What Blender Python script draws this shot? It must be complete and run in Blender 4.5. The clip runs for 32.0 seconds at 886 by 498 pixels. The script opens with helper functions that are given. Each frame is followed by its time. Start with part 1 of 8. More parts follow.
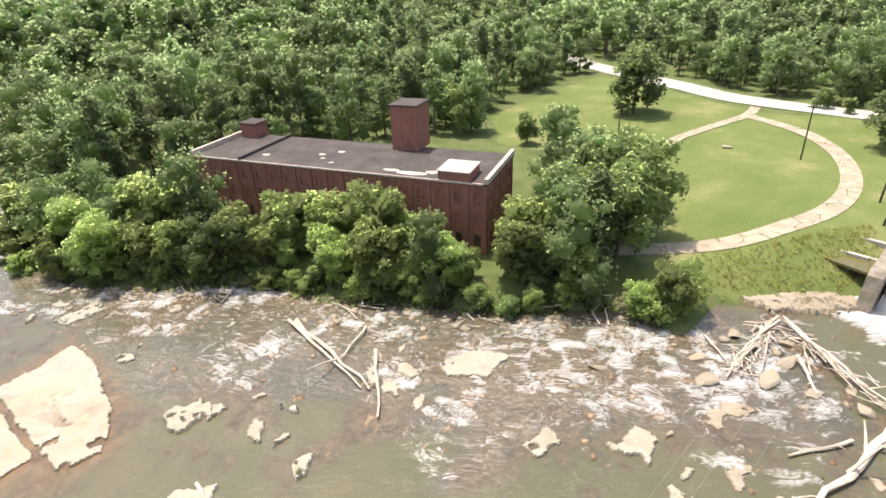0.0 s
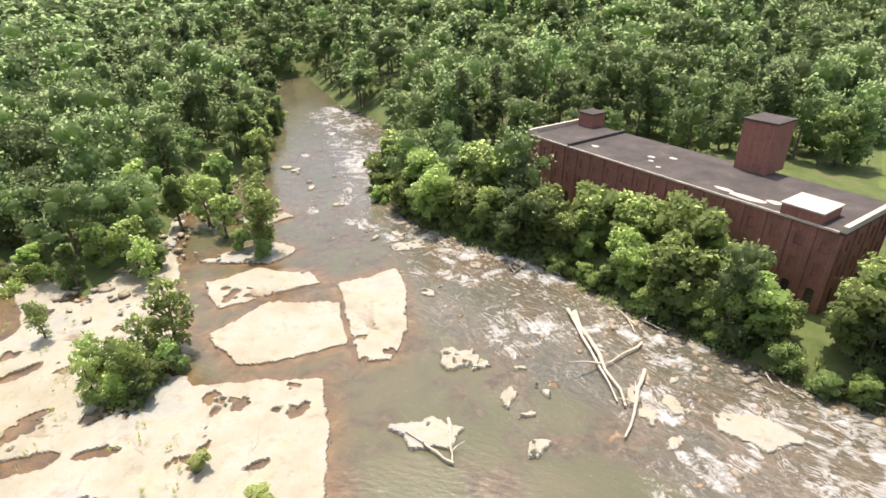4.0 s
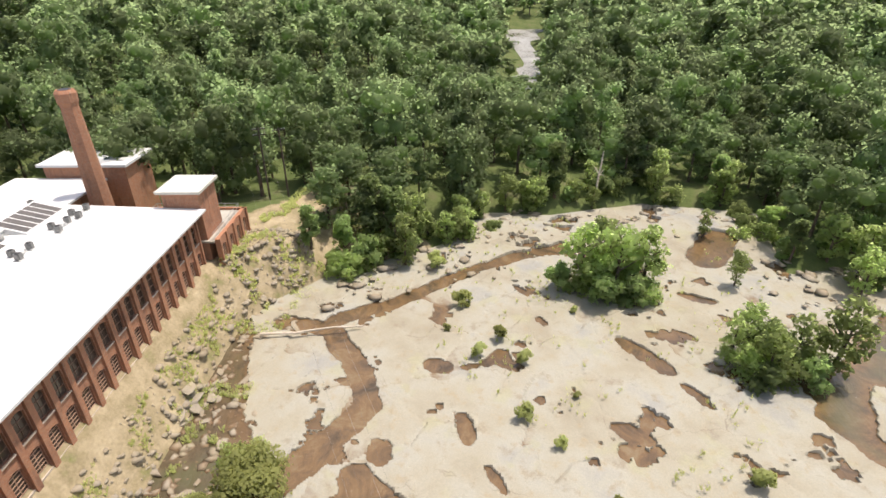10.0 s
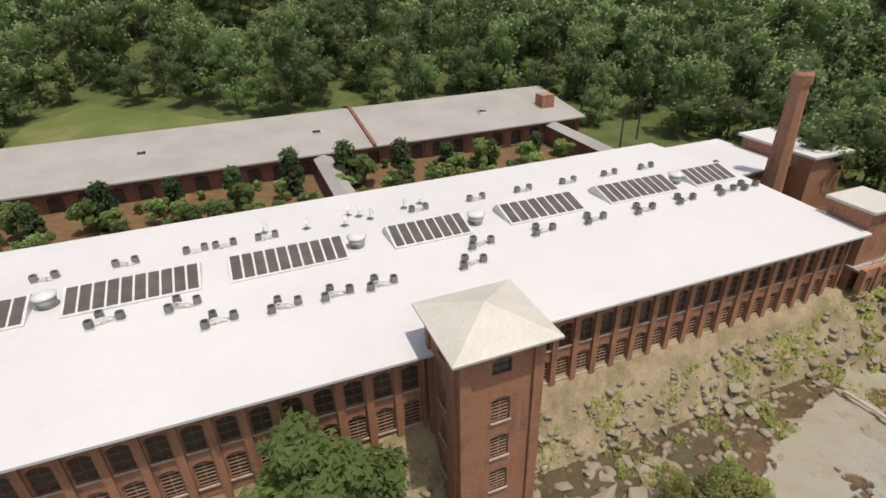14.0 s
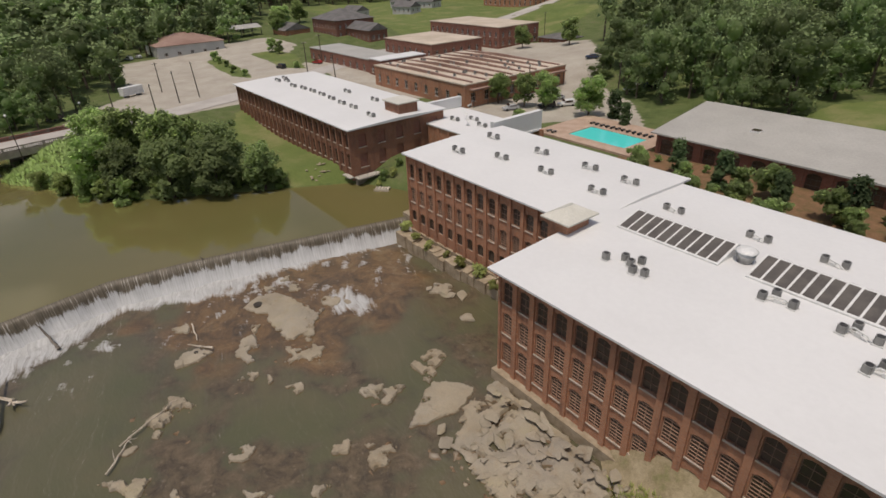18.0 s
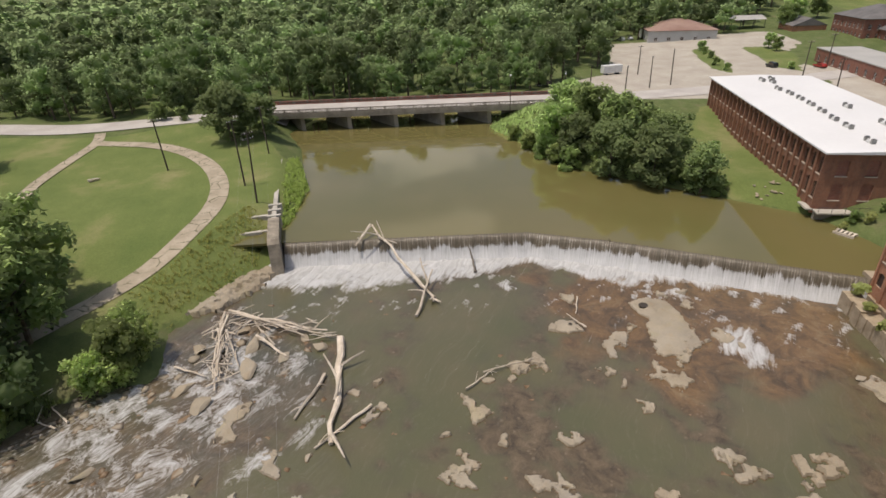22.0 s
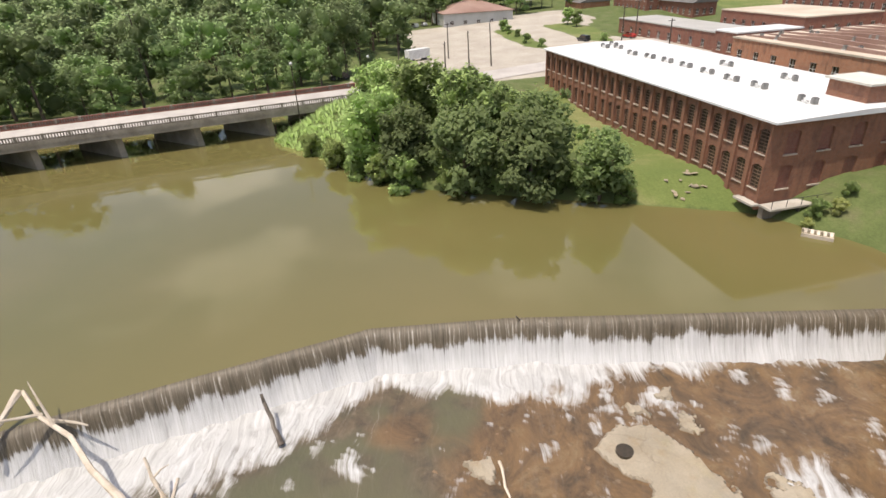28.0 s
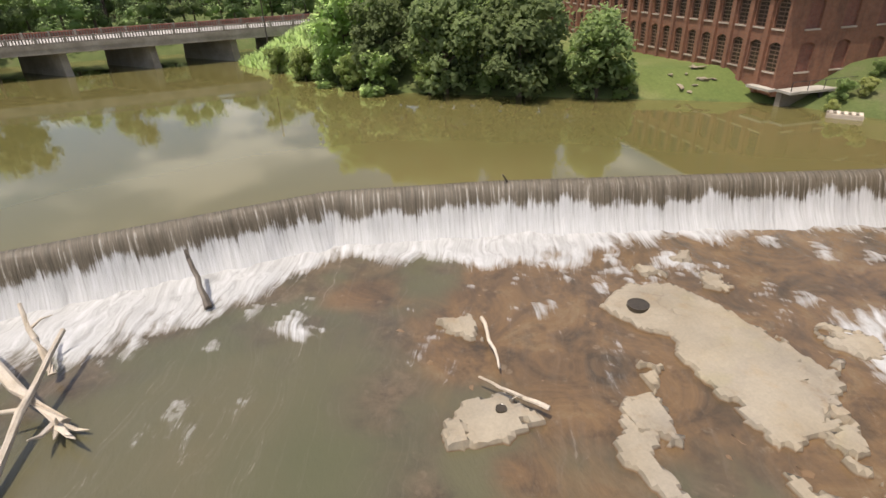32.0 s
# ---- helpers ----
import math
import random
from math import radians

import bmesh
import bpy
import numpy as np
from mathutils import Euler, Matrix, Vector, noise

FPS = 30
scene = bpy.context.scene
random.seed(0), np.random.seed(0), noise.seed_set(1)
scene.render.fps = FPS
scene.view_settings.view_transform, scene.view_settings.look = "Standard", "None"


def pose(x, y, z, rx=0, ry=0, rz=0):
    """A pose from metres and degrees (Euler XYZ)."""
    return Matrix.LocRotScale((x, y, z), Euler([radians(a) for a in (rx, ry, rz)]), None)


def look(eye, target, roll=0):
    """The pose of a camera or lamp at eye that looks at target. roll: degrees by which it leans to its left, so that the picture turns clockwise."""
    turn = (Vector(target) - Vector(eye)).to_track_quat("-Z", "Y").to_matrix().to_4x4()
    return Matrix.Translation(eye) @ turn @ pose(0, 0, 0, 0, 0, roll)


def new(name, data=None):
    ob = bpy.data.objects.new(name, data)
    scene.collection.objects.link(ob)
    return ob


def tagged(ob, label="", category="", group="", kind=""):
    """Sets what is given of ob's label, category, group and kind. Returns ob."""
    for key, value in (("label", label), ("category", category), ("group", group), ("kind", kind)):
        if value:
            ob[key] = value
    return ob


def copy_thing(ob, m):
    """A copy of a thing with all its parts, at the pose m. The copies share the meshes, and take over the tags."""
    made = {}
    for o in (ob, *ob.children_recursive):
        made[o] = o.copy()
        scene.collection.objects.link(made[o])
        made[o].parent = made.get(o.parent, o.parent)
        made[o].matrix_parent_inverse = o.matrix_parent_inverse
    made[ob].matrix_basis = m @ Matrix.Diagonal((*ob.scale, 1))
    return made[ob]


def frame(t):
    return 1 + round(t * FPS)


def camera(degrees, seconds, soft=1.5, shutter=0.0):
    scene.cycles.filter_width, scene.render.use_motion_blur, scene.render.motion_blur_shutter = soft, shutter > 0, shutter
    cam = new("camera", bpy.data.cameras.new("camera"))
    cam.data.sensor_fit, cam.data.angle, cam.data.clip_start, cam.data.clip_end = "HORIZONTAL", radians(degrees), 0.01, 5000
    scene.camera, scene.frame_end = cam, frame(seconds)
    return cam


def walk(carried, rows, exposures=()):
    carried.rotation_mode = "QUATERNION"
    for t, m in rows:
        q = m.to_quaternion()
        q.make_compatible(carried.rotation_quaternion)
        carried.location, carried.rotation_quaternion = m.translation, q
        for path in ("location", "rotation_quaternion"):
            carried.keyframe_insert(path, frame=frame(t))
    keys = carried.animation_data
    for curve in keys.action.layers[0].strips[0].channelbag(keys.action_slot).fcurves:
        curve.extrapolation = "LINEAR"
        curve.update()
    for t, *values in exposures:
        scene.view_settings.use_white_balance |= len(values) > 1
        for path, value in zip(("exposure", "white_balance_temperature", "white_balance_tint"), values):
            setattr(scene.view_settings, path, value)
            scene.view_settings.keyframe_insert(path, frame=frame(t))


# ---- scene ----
cam = camera(78.5, 32.0, soft=1.6)
METRES, EYE, TILT, LEAN, TURN = 68.0, 45.4, 0.0, 0.0, -18.5
ROWS = [
    (0.0, 0.0, 0.0, 0.0, -1.12, -27.44, 2.16),
    (0.5, -0.0028, -0.0, 0.0006, 2.67, -27.4, 1.95),
    (1.0, -0.0034, -0.0007, 0.0007, 3.39, -27.37, 1.86),
    (1.5, -0.0024, -0.0007, 0.0006, 6.31, -27.31, 1.82),
    (2.0, -0.0026, -0.0007, 0.0006, 11.66, -27.24, 1.64),
    (2.5, -0.0032, -0.0009, 0.0006, 17.0, -27.2, 1.42),
    (3.0, -0.0034, -0.001, 0.0004, 22.72, -27.14, 1.24),
    (3.5, -0.0035, -0.0011, 0.0004, 28.32, -27.13, 1.02),
    (4.0, -0.0038, -0.001, 0.0003, 33.76, -27.14, 0.83),
    (4.5, -0.004, -0.0013, 0.0002, 38.86, -27.16, 0.68),
    (6.5, -0.0045, -0.0022, 0.0005, 50.11, -27.36, 0.38),
    (7.0, -0.004, -0.0012, 0.0002, 56.15, -27.47, 0.29),
    (7.5, -0.0035, 0.0002, -0.0006, 63.04, -27.52, 0.23),
    (8.0, -0.0043, 0.0021, -0.0009, 70.9, -27.7, 0.12),
    (8.5, -0.0029, 0.011, 0.0004, 80.02, -27.95, 0.28),
    (9.0, -0.0028, 0.0126, -0.0011, 90.08, -28.03, 0.26),
    (9.5, -0.0028, 0.0176, -0.0016, 100.53, -28.14, 0.39),
    (10.0, -0.0051, 0.0206, 0.0006, 109.17, -28.44, 0.42),
    (10.5, -0.0046, 0.0207, -0.0004, 115.05, -28.43, 0.51),
    (11.0, -0.0047, 0.0215, -0.0008, 124.38, -28.49, 0.61),
    (11.5, -0.0062, 0.0229, -0.0005, 135.06, -28.62, 0.74),
    (12.0, -0.0083, 0.0241, -0.0001, 144.25, -28.71, 0.85),
    (12.5, -0.0088, 0.0242, 0.0003, 149.26, -28.78, 0.91),
    (13.0, -0.0095, 0.0249, -0.0001, 157.2, -28.82, 1.05),
    (13.5, -0.0105, 0.0253, -0.0002, 167.14, -28.82, 1.19),
    (14.0, -0.0114, 0.0255, 0.0002, 176.66, -28.89, 1.28),
    (14.5, -0.0122, 0.0252, 0.0004, 186.81, -28.92, 1.41),
    (16.5, -0.0124, 0.0273, 0.0014, 216.51, -28.79, 1.81),
    (17.0, -0.013, 0.0266, 0.0005, 228.24, -28.67, 1.88),
    (17.5, -0.0129, 0.0257, -0.0005, 239.35, -28.51, 1.96),
    (18.0, -0.0133, 0.0242, -0.0015, 250.51, -28.32, 2.03),
    (18.5, -0.0131, 0.023, -0.003, 262.39, -28.09, 2.02),
    (19.0, -0.0129, 0.0213, -0.0046, 274.0, -27.88, 1.92),
    (19.5, -0.0124, 0.0197, -0.006, 285.96, -27.71, 1.7),
    (20.0, -0.0074, 0.0109, -0.0062, 292.78, -27.65, 1.72),
    (20.5, -0.0074, 0.0108, -0.0061, 294.12, -27.65, 1.69),
    (21.0, -0.0064, 0.0102, -0.0066, 295.11, -27.72, 1.76),
    (21.5, 0.0051, 0.0153, -0.0067, 295.87, -27.75, 1.9),
    (22.0, 0.0288, 0.0264, -0.0068, 296.69, -27.73, 2.01),
    (22.5, 0.0623, 0.042, -0.0063, 297.46, -27.75, 2.1),
    (23.0, 0.1049, 0.059, -0.0055, 297.8, -27.73, 2.2),
    (23.5, 0.1538, 0.0789, -0.0111, 297.84, -27.67, 2.32),
    (24.0, 0.2092, 0.1, -0.0207, 297.54, -27.64, 2.41),
    (24.5, 0.2706, 0.1221, -0.0348, 297.1, -27.63, 2.52),
    (25.0, 0.3376, 0.1449, -0.0538, 295.5, -27.66, 2.66),
    (25.5, 0.4168, 0.1702, -0.0762, 293.22, -27.69, 2.79),
    (26.0, 0.4909, 0.193, -0.0959, 290.0, -27.71, 2.84),
    (26.5, 0.5498, 0.2128, -0.115, 283.7, -27.88, 2.83),
    (28.5, 0.6425, 0.236, -0.2081, 274.88, -27.82, 2.56),
    (29.0, 0.646, 0.2326, -0.2328, 275.45, -27.85, 2.51),
    (29.5, 0.6484, 0.2316, -0.2581, 275.69, -27.89, 2.41),
    (30.0, 0.6521, 0.2312, -0.2834, 275.8, -27.93, 2.32),
    (30.5, 0.6561, 0.2314, -0.3095, 275.86, -27.95, 2.21),
    (31.0, 0.6601, 0.2319, -0.3364, 275.77, -27.97, 2.11),
    (31.5, 0.6629, 0.2322, -0.3635, 274.98, -28.03, 2.02),
    (32.0, 0.6639, 0.2328, -0.3904, 273.91, -28.08, 1.9),
]
EXPOSURES = [(t, stops, 6650.0, 13.0) for t, stops in ((0.0, 1.0), (4.0, 0.96), (9.0, 0.71), (12.0, 0.12), (14.0, -0.2), (17.0, -0.46), (18.5, -0.58), (21.0, -0.42), (22.0, -0.15), (24.0, 0.15), (26.0, 0.42), (32.0, 0.28))]
walk(cam, [(t, pose(0, 0, EYE, TILT, LEAN, TURN) @ pose(METRES * x, METRES * y, METRES * z, 90 + pitch, roll, yaw)) for t, x, y, z, yaw, pitch, roll in ROWS],
     exposures=EXPOSURES)

# ---- world and sun: a high summer sun, from the downstream side of the river ----
SUN = Vector((-0.13, 0.26, 0.955)).normalized()
world = bpy.data.worlds.new("sky")
scene.world = world
world.use_nodes = True
sky = world.node_tree.nodes.new("ShaderNodeTexSky")
sky.sky_type, sky.sun_disc = "NISHITA", False
sky.sun_elevation, sky.sun_rotation = math.asin(SUN.z), math.atan2(SUN.x, SUN.y)
sky.dust_density, sky.air_density = 3.0, 1.0
background = world.node_tree.nodes["Background"]
background.inputs["Strength"].default_value = 0.13
# scattered fair-weather clouds, on a flat layer overhead
wt = world.node_tree
ray = wt.nodes.new("ShaderNodeTexCoord").outputs["Generated"]
axes = wt.nodes.new("ShaderNodeSeparateXYZ")
wt.links.new(ray, axes.inputs[0])
high = wt.nodes.new("ShaderNodeMath")
high.operation = "MAXIMUM"
high.inputs[1].default_value = 0.06
wt.links.new(axes.outputs[2], high.inputs[0])
layer = wt.nodes.new("ShaderNodeVectorMath")
layer.operation = "DIVIDE"
level = wt.nodes.new("ShaderNodeCombineXYZ")
for k in range(3):
    wt.links.new(high.outputs[0], level.inputs[k])
wt.links.new(ray, layer.inputs[0])
wt.links.new(level.outputs[0], layer.inputs[1])
puffs = wt.nodes.new("ShaderNodeTexNoise")
puffs.inputs["Scale"].default_value, puffs.inputs["Detail"].default_value, puffs.inputs["Roughness"].default_value = 1.1, 7.0, 0.55
wt.links.new(layer.outputs[0], puffs.inputs["Vector"])
cover = wt.nodes.new("ShaderNodeMapRange")
cover.interpolation_type = "SMOOTHSTEP"
cover.inputs["From Min"].default_value, cover.inputs["From Max"].default_value = 0.50, 0.62
wt.links.new(puffs.outputs["Fac"], cover.inputs["Value"])
pale = wt.nodes.new("ShaderNodeHueSaturation")
pale.inputs["Saturation"].default_value, pale.inputs["Value"].default_value = 0.12, 1.65
wt.links.new(sky.outputs["Color"], pale.inputs["Color"])
clouded = wt.nodes.new("ShaderNodeMix")
clouded.data_type = "RGBA"
wt.links.new(cover.outputs["Result"], clouded.inputs["Factor"])
wt.links.new(sky.outputs["Color"], clouded.inputs[6])
wt.links.new(pale.outputs["Color"], clouded.inputs[7])
wt.links.new(clouded.outputs[2], background.inputs["Color"])
sun_data = bpy.data.lights.new("sun", "SUN")
sun_data.energy, sun_data.angle, sun_data.color = 3.5, radians(0.6), (1.0, 0.93, 0.82)
sun = new("sun", sun_data)
sun.matrix_world = look((0, 0, 200), Vector((0, 0, 200)) - SUN)

# ---- materials ----


def lin(*c):
    return (*c, 1.0)


class Nodes:
    """A short way to write node materials; textures lie in world metres."""

    def __init__(self, name):
        self.m = bpy.data.materials.new(name)
        self.m.use_nodes = True
        self.t = self.m.node_tree
        self.bsdf = self.t.nodes["Principled BSDF"]
        self.out = self.t.nodes["Material Output"]
        self.pos = self.t.nodes.new("ShaderNodeNewGeometry").outputs["Position"]

    def put(self, a, b):
        if hasattr(a, "is_output"):
            self.t.links.new(a, b)
        else:
            b.default_value = a

    def scaled(self, sx, sy, sz, src=None, turn=0.0):
        n = self.t.nodes.new("ShaderNodeMapping")
        n.inputs["Scale"].default_value = (sx, sy, sz)
        n.inputs["Rotation"].default_value = (0, 0, turn)
        self.t.links.new(src or self.pos, n.inputs["Vector"])
        return n.outputs["Vector"]

    def noise(self, scale, detail=4.0, rough=0.55, src=None, distort=0.0):
        n = self.t.nodes.new("ShaderNodeTexNoise")
        n.inputs["Scale"].default_value, n.inputs["Detail"].default_value = scale, detail
        n.inputs["Roughness"].default_value, n.inputs["Distortion"].default_value = rough, distort
        self.t.links.new(src or self.pos, n.inputs["Vector"])
        return n.outputs["Fac"]

    def cells(self, scale, src=None, feature="F1", out="Distance"):
        n = self.t.nodes.new("ShaderNodeTexVoronoi")
        n.feature = feature
        n.inputs["Scale"].default_value = scale
        self.t.links.new(src or self.pos, n.inputs["Vector"])
        return n.outputs[out]

    def ramp(self, f, *stops):
        n = self.t.nodes.new("ShaderNodeValToRGB")
        e = n.color_ramp.elements
        while len(e) < len(stops):
            e.new(0.5)
        for el, (p, c) in zip(e, stops):
            el.position, el.color = p, (*c, 1.0) if len(c) == 3 else c
        self.t.links.new(f, n.inputs["Fac"])
        return n.outputs["Color"]

    def step(self, f, a, b):
        n = self.t.nodes.new("ShaderNodeMapRange")
        n.interpolation_type = "SMOOTHSTEP"
        n.inputs["From Min"].default_value, n.inputs["From Max"].default_value = a, b
        self.t.links.new(f, n.inputs["Value"])
        return n.outputs["Result"]

    def mix(self, f, a, b, blend="MIX"):
        n = self.t.nodes.new("ShaderNodeMix")
        n.data_type, n.blend_type = "RGBA", blend
        self.put(f, n.inputs["Factor"])
        for v, s in ((a, n.inputs[6]), (b, n.inputs[7])):
            self.put((*v, 1.0) if isinstance(v, tuple) and len(v) == 3 else v, s)
        return n.outputs[2]

    def math(self, op, a, b=0.0):
        n = self.t.nodes.new("ShaderNodeMath")
        n.operation = op
        self.put(a, n.inputs[0])
        self.put(b, n.inputs[1])
        return n.outputs[0]

    def attr(self, name):
        n = self.t.nodes.new("ShaderNodeAttribute")
        n.attribute_name = name
        return n.outputs["Fac"]

    def info(self):
        return self.t.nodes.new("ShaderNodeObjectInfo").outputs["Random"]

    def island(self):
        return self.t.nodes.new("ShaderNodeNewGeometry").outputs["Random Per Island"]

    def uv(self):
        return self.t.nodes.new("ShaderNodeUVMap").outputs["UV"]

    def hsv(self, c, h=0.5, s=1.0, v=1.0):
        n = self.t.nodes.new("ShaderNodeHueSaturation")
        for key, value in (("Hue", h), ("Saturation", s), ("Value", v), ("Color", c)):
            self.put((*value, 1.0) if isinstance(value, tuple) and len(value) == 3 else value, n.inputs[key])
        return n.outputs["Color"]

    def bump(self, h, strength=0.5, distance=0.1, normal=None):
        n = self.t.nodes.new("ShaderNodeBump")
        n.inputs["Strength"].default_value, n.inputs["Distance"].default_value = strength, distance
        self.t.links.new(h, n.inputs["Height"])
        if normal:
            self.t.links.new(normal, n.inputs["Normal"])
        return n.outputs["Normal"]

    def done(self, color, rough=0.8, normal=None, metal=0.0, spec=0.5):
        b = self.bsdf.inputs
        self.put((*color, 1.0) if isinstance(color, tuple) and len(color) == 3 else color, b["Base Color"])
        self.put(rough, b["Roughness"])
        self.put(metal, b["Metallic"])
        self.put(spec, b["Specular IOR Level"])
        if normal:
            self.t.links.new(normal, b["Normal"])
        return self.m


def plain(name, a, b, scale=1.0, fine=12.0, rough=0.8, bump=0.2, metal=0.0, spec=0.5, depth=0.02, vary=0.0, grain=0.35):
    """Two tones that drift over the surface, with fine grain and relief."""
    n = Nodes(name)
    c = n.mix(n.step(n.noise(scale), 0.3, 0.7), a, b)
    g = n.noise(fine, 5.0, 0.65)
    c = n.mix(grain, c, n.ramp(g, (0.25, (0.55, 0.55, 0.55)), (0.75, (1.25, 1.25, 1.25))), "MULTIPLY")
    if vary:
        c = n.hsv(c, v=n.math("ADD", n.math("MULTIPLY", n.info(), vary), 1.0 - vary / 2))
    return n.done(c, rough, n.bump(g, bump, depth), metal, spec)


def brick(name, a, b, mortar, stain=(0.10, 0.06, 0.05), stained=0.5):
    n = Nodes(name)
    # courses run level on every wall: one axis along the wall from x + y, the other up
    sep = n.t.nodes.new("ShaderNodeSeparateXYZ")
    n.t.links.new(n.pos, sep.inputs[0])
    com = n.t.nodes.new("ShaderNodeCombineXYZ")
    n.t.links.new(n.math("ADD", sep.outputs[0], sep.outputs[1]), com.inputs[0])
    n.t.links.new(sep.outputs[2], com.inputs[1])
    tex = n.t.nodes.new("ShaderNodeTexBrick")
    n.t.links.new(com.outputs[0], tex.inputs["Vector"])
    for key, v in (("Color1", lin(*a)), ("Color2", lin(*b)), ("Mortar", lin(*mortar)), ("Scale", 1.0), ("Mortar Size", 0.008), ("Brick Width", 0.22), ("Row Height", 0.075), ("Bias", 0.0)):
        tex.inputs[key].default_value = v
    big = n.noise(0.35, 6.0, 0.6)
    streak = n.noise(1.0, 5.0, 0.6, n.scaled(1.6, 1.6, 0.12))
    c = n.mix(n.math("MULTIPLY", n.step(n.math("MULTIPLY", big, streak), 0.22, 0.42), stained), tex.outputs["Color"], stain)
    c = n.mix(0.3, c, n.ramp(n.noise(2.5, 4.0), (0.3, (0.6, 0.6, 0.6)), (0.7, (1.3, 1.25, 1.2))), "MULTIPLY")
    return n.done(c, 0.9, n.bump(tex.outputs["Fac"], -0.4, 0.01), 0.0, 0.3)


def leaf(name, dark, light, joined=False, thin=0.5):
    n = Nodes(name)
    k = n.attr("tint") if joined else n.info()
    c = n.mix(n.math("ADD", n.math("MULTIPLY", n.island(), 0.3), n.math("MULTIPLY", k, 0.7)), dark, light)
    c = n.hsv(c, h=n.math("ADD", 0.485, n.math("MULTIPLY", k, 0.03)), s=0.96, v=n.math("ADD", 0.85, n.math("MULTIPLY", k, 0.4)))
    c = n.mix(0.25, c, n.ramp(n.noise(0.4, 3.0), (0.3, (0.7, 0.72, 0.7)), (0.7, (1.25, 1.25, 1.15))), "MULTIPLY")
    m = n.done(c, 0.65, None, 0.0, 0.12)
    tr = n.t.nodes.new("ShaderNodeBsdfTranslucent")
    n.t.links.new(n.hsv(c, s=1.1, v=1.3), tr.inputs["Color"])
    sh = n.t.nodes.new("ShaderNodeMixShader")
    sh.inputs[0].default_value = thin
    n.t.links.new(n.bsdf.outputs[0], sh.inputs[1])
    n.t.links.new(tr.outputs[0], sh.inputs[2])
    n.t.links.new(sh.outputs[0], n.out.inputs["Surface"])
    return m


M = {}
M["brick"] = brick("red_brick", (0.44, 0.205, 0.115), (0.34, 0.15, 0.085), (0.36, 0.25, 0.18))
M["brick_old"] = brick("weathered_brick", (0.30, 0.115, 0.08), (0.23, 0.085, 0.06), (0.26, 0.17, 0.14), (0.10, 0.06, 0.05), 0.4)
M["brick_mid"] = brick("mid_brick", (0.29, 0.135, 0.08), (0.23, 0.10, 0.06), (0.24, 0.16, 0.12))
M["brick_dark"] = brick("dark_brick", (0.26, 0.105, 0.07), (0.2, 0.08, 0.055), (0.22, 0.15, 0.12))
M["stone_base"] = plain("rubble_stone", (0.26, 0.2, 0.13), (0.38, 0.31, 0.22), 0.8, 3.0, 0.9, 0.9, depth=0.08)
M["white_roof"] = plain("white_membrane", (0.60, 0.597, 0.587), (0.64, 0.637, 0.627), 0.06, 1.5, 0.6, 0.03, spec=0.3, grain=0.08)
M["cream"] = plain("cream_metal_roof", (0.54, 0.52, 0.45), (0.60, 0.58, 0.51), 0.4, 4.0, 0.5, 0.05)
M["grey_roof"] = plain("grey_metal_roof", (0.34, 0.325, 0.295), (0.40, 0.385, 0.35), 0.12, 3.0, 0.55, 0.1)
M["concrete"] = plain("concrete", (0.36, 0.33, 0.28), (0.46, 0.43, 0.37), 0.5, 5.0, 0.9, 0.3)
M["concrete_dark"] = plain("stained_concrete", (0.16, 0.14, 0.11), (0.26, 0.23, 0.19), 0.4, 4.0, 0.9, 0.3)
M["pale_stone"] = plain("limewashed_stone", (0.40, 0.35, 0.28), (0.52, 0.47, 0.39), 0.9, 4.0, 0.9, 0.6, depth=0.05)
M["white_stone"] = plain("painted_sill", (0.42, 0.34, 0.27), (0.52, 0.44, 0.36), 1.0, 8.0, 0.7, 0.1)
M["dark_glass"] = Nodes("window_glass").done((0.06, 0.043, 0.034), 0.14, None, 0.0, 0.6)
M["frame"] = plain("painted_frame", (0.36, 0.215, 0.15), (0.43, 0.27, 0.19), 1.5, 9.0, 0.6, 0.05)
M["dark_frame"] = plain("dark_metal", (0.035, 0.035, 0.035), (0.055, 0.052, 0.05), 1.0, 8.0, 0.5, 0.05)
M["unit"] = plain("grey_enamel", (0.2, 0.2, 0.19), (0.27, 0.265, 0.25), 2.0, 20.0, 0.5, 0.1, 0.3, vary=0.25)
M["galvanised"] = plain("galvanised_steel", (0.45, 0.46, 0.46), (0.58, 0.58, 0.57), 2.0, 9.0, 0.35, 0.1, 0.8)
M["white_metal"] = plain("white_metal", (0.6, 0.6, 0.58), (0.7, 0.7, 0.68), 1.0, 8.0, 0.45, 0.05)
M["bark"] = plain("bark", (0.09, 0.065, 0.045), (0.15, 0.115, 0.085), 1.5, 9.0, 0.95, 0.8, depth=0.05)
M["driftwood"] = plain("bleached_driftwood", (0.44, 0.37, 0.28), (0.58, 0.51, 0.42), 0.9, 7.0, 0.85, 0.7, depth=0.04, vary=0.4)
M["wet_wood"] = plain("wet_dark_wood", (0.07, 0.055, 0.04), (0.13, 0.105, 0.08), 0.9, 7.0, 0.5, 0.6, depth=0.04)
M["pole"] = plain("weathered_pole", (0.05, 0.038, 0.028), (0.085, 0.066, 0.05), 0.8, 10.0, 0.9, 0.4)
M["road"] = plain("worn_asphalt", (0.36, 0.33, 0.30), (0.45, 0.42, 0.38), 0.15, 2.0, 0.9, 0.2)
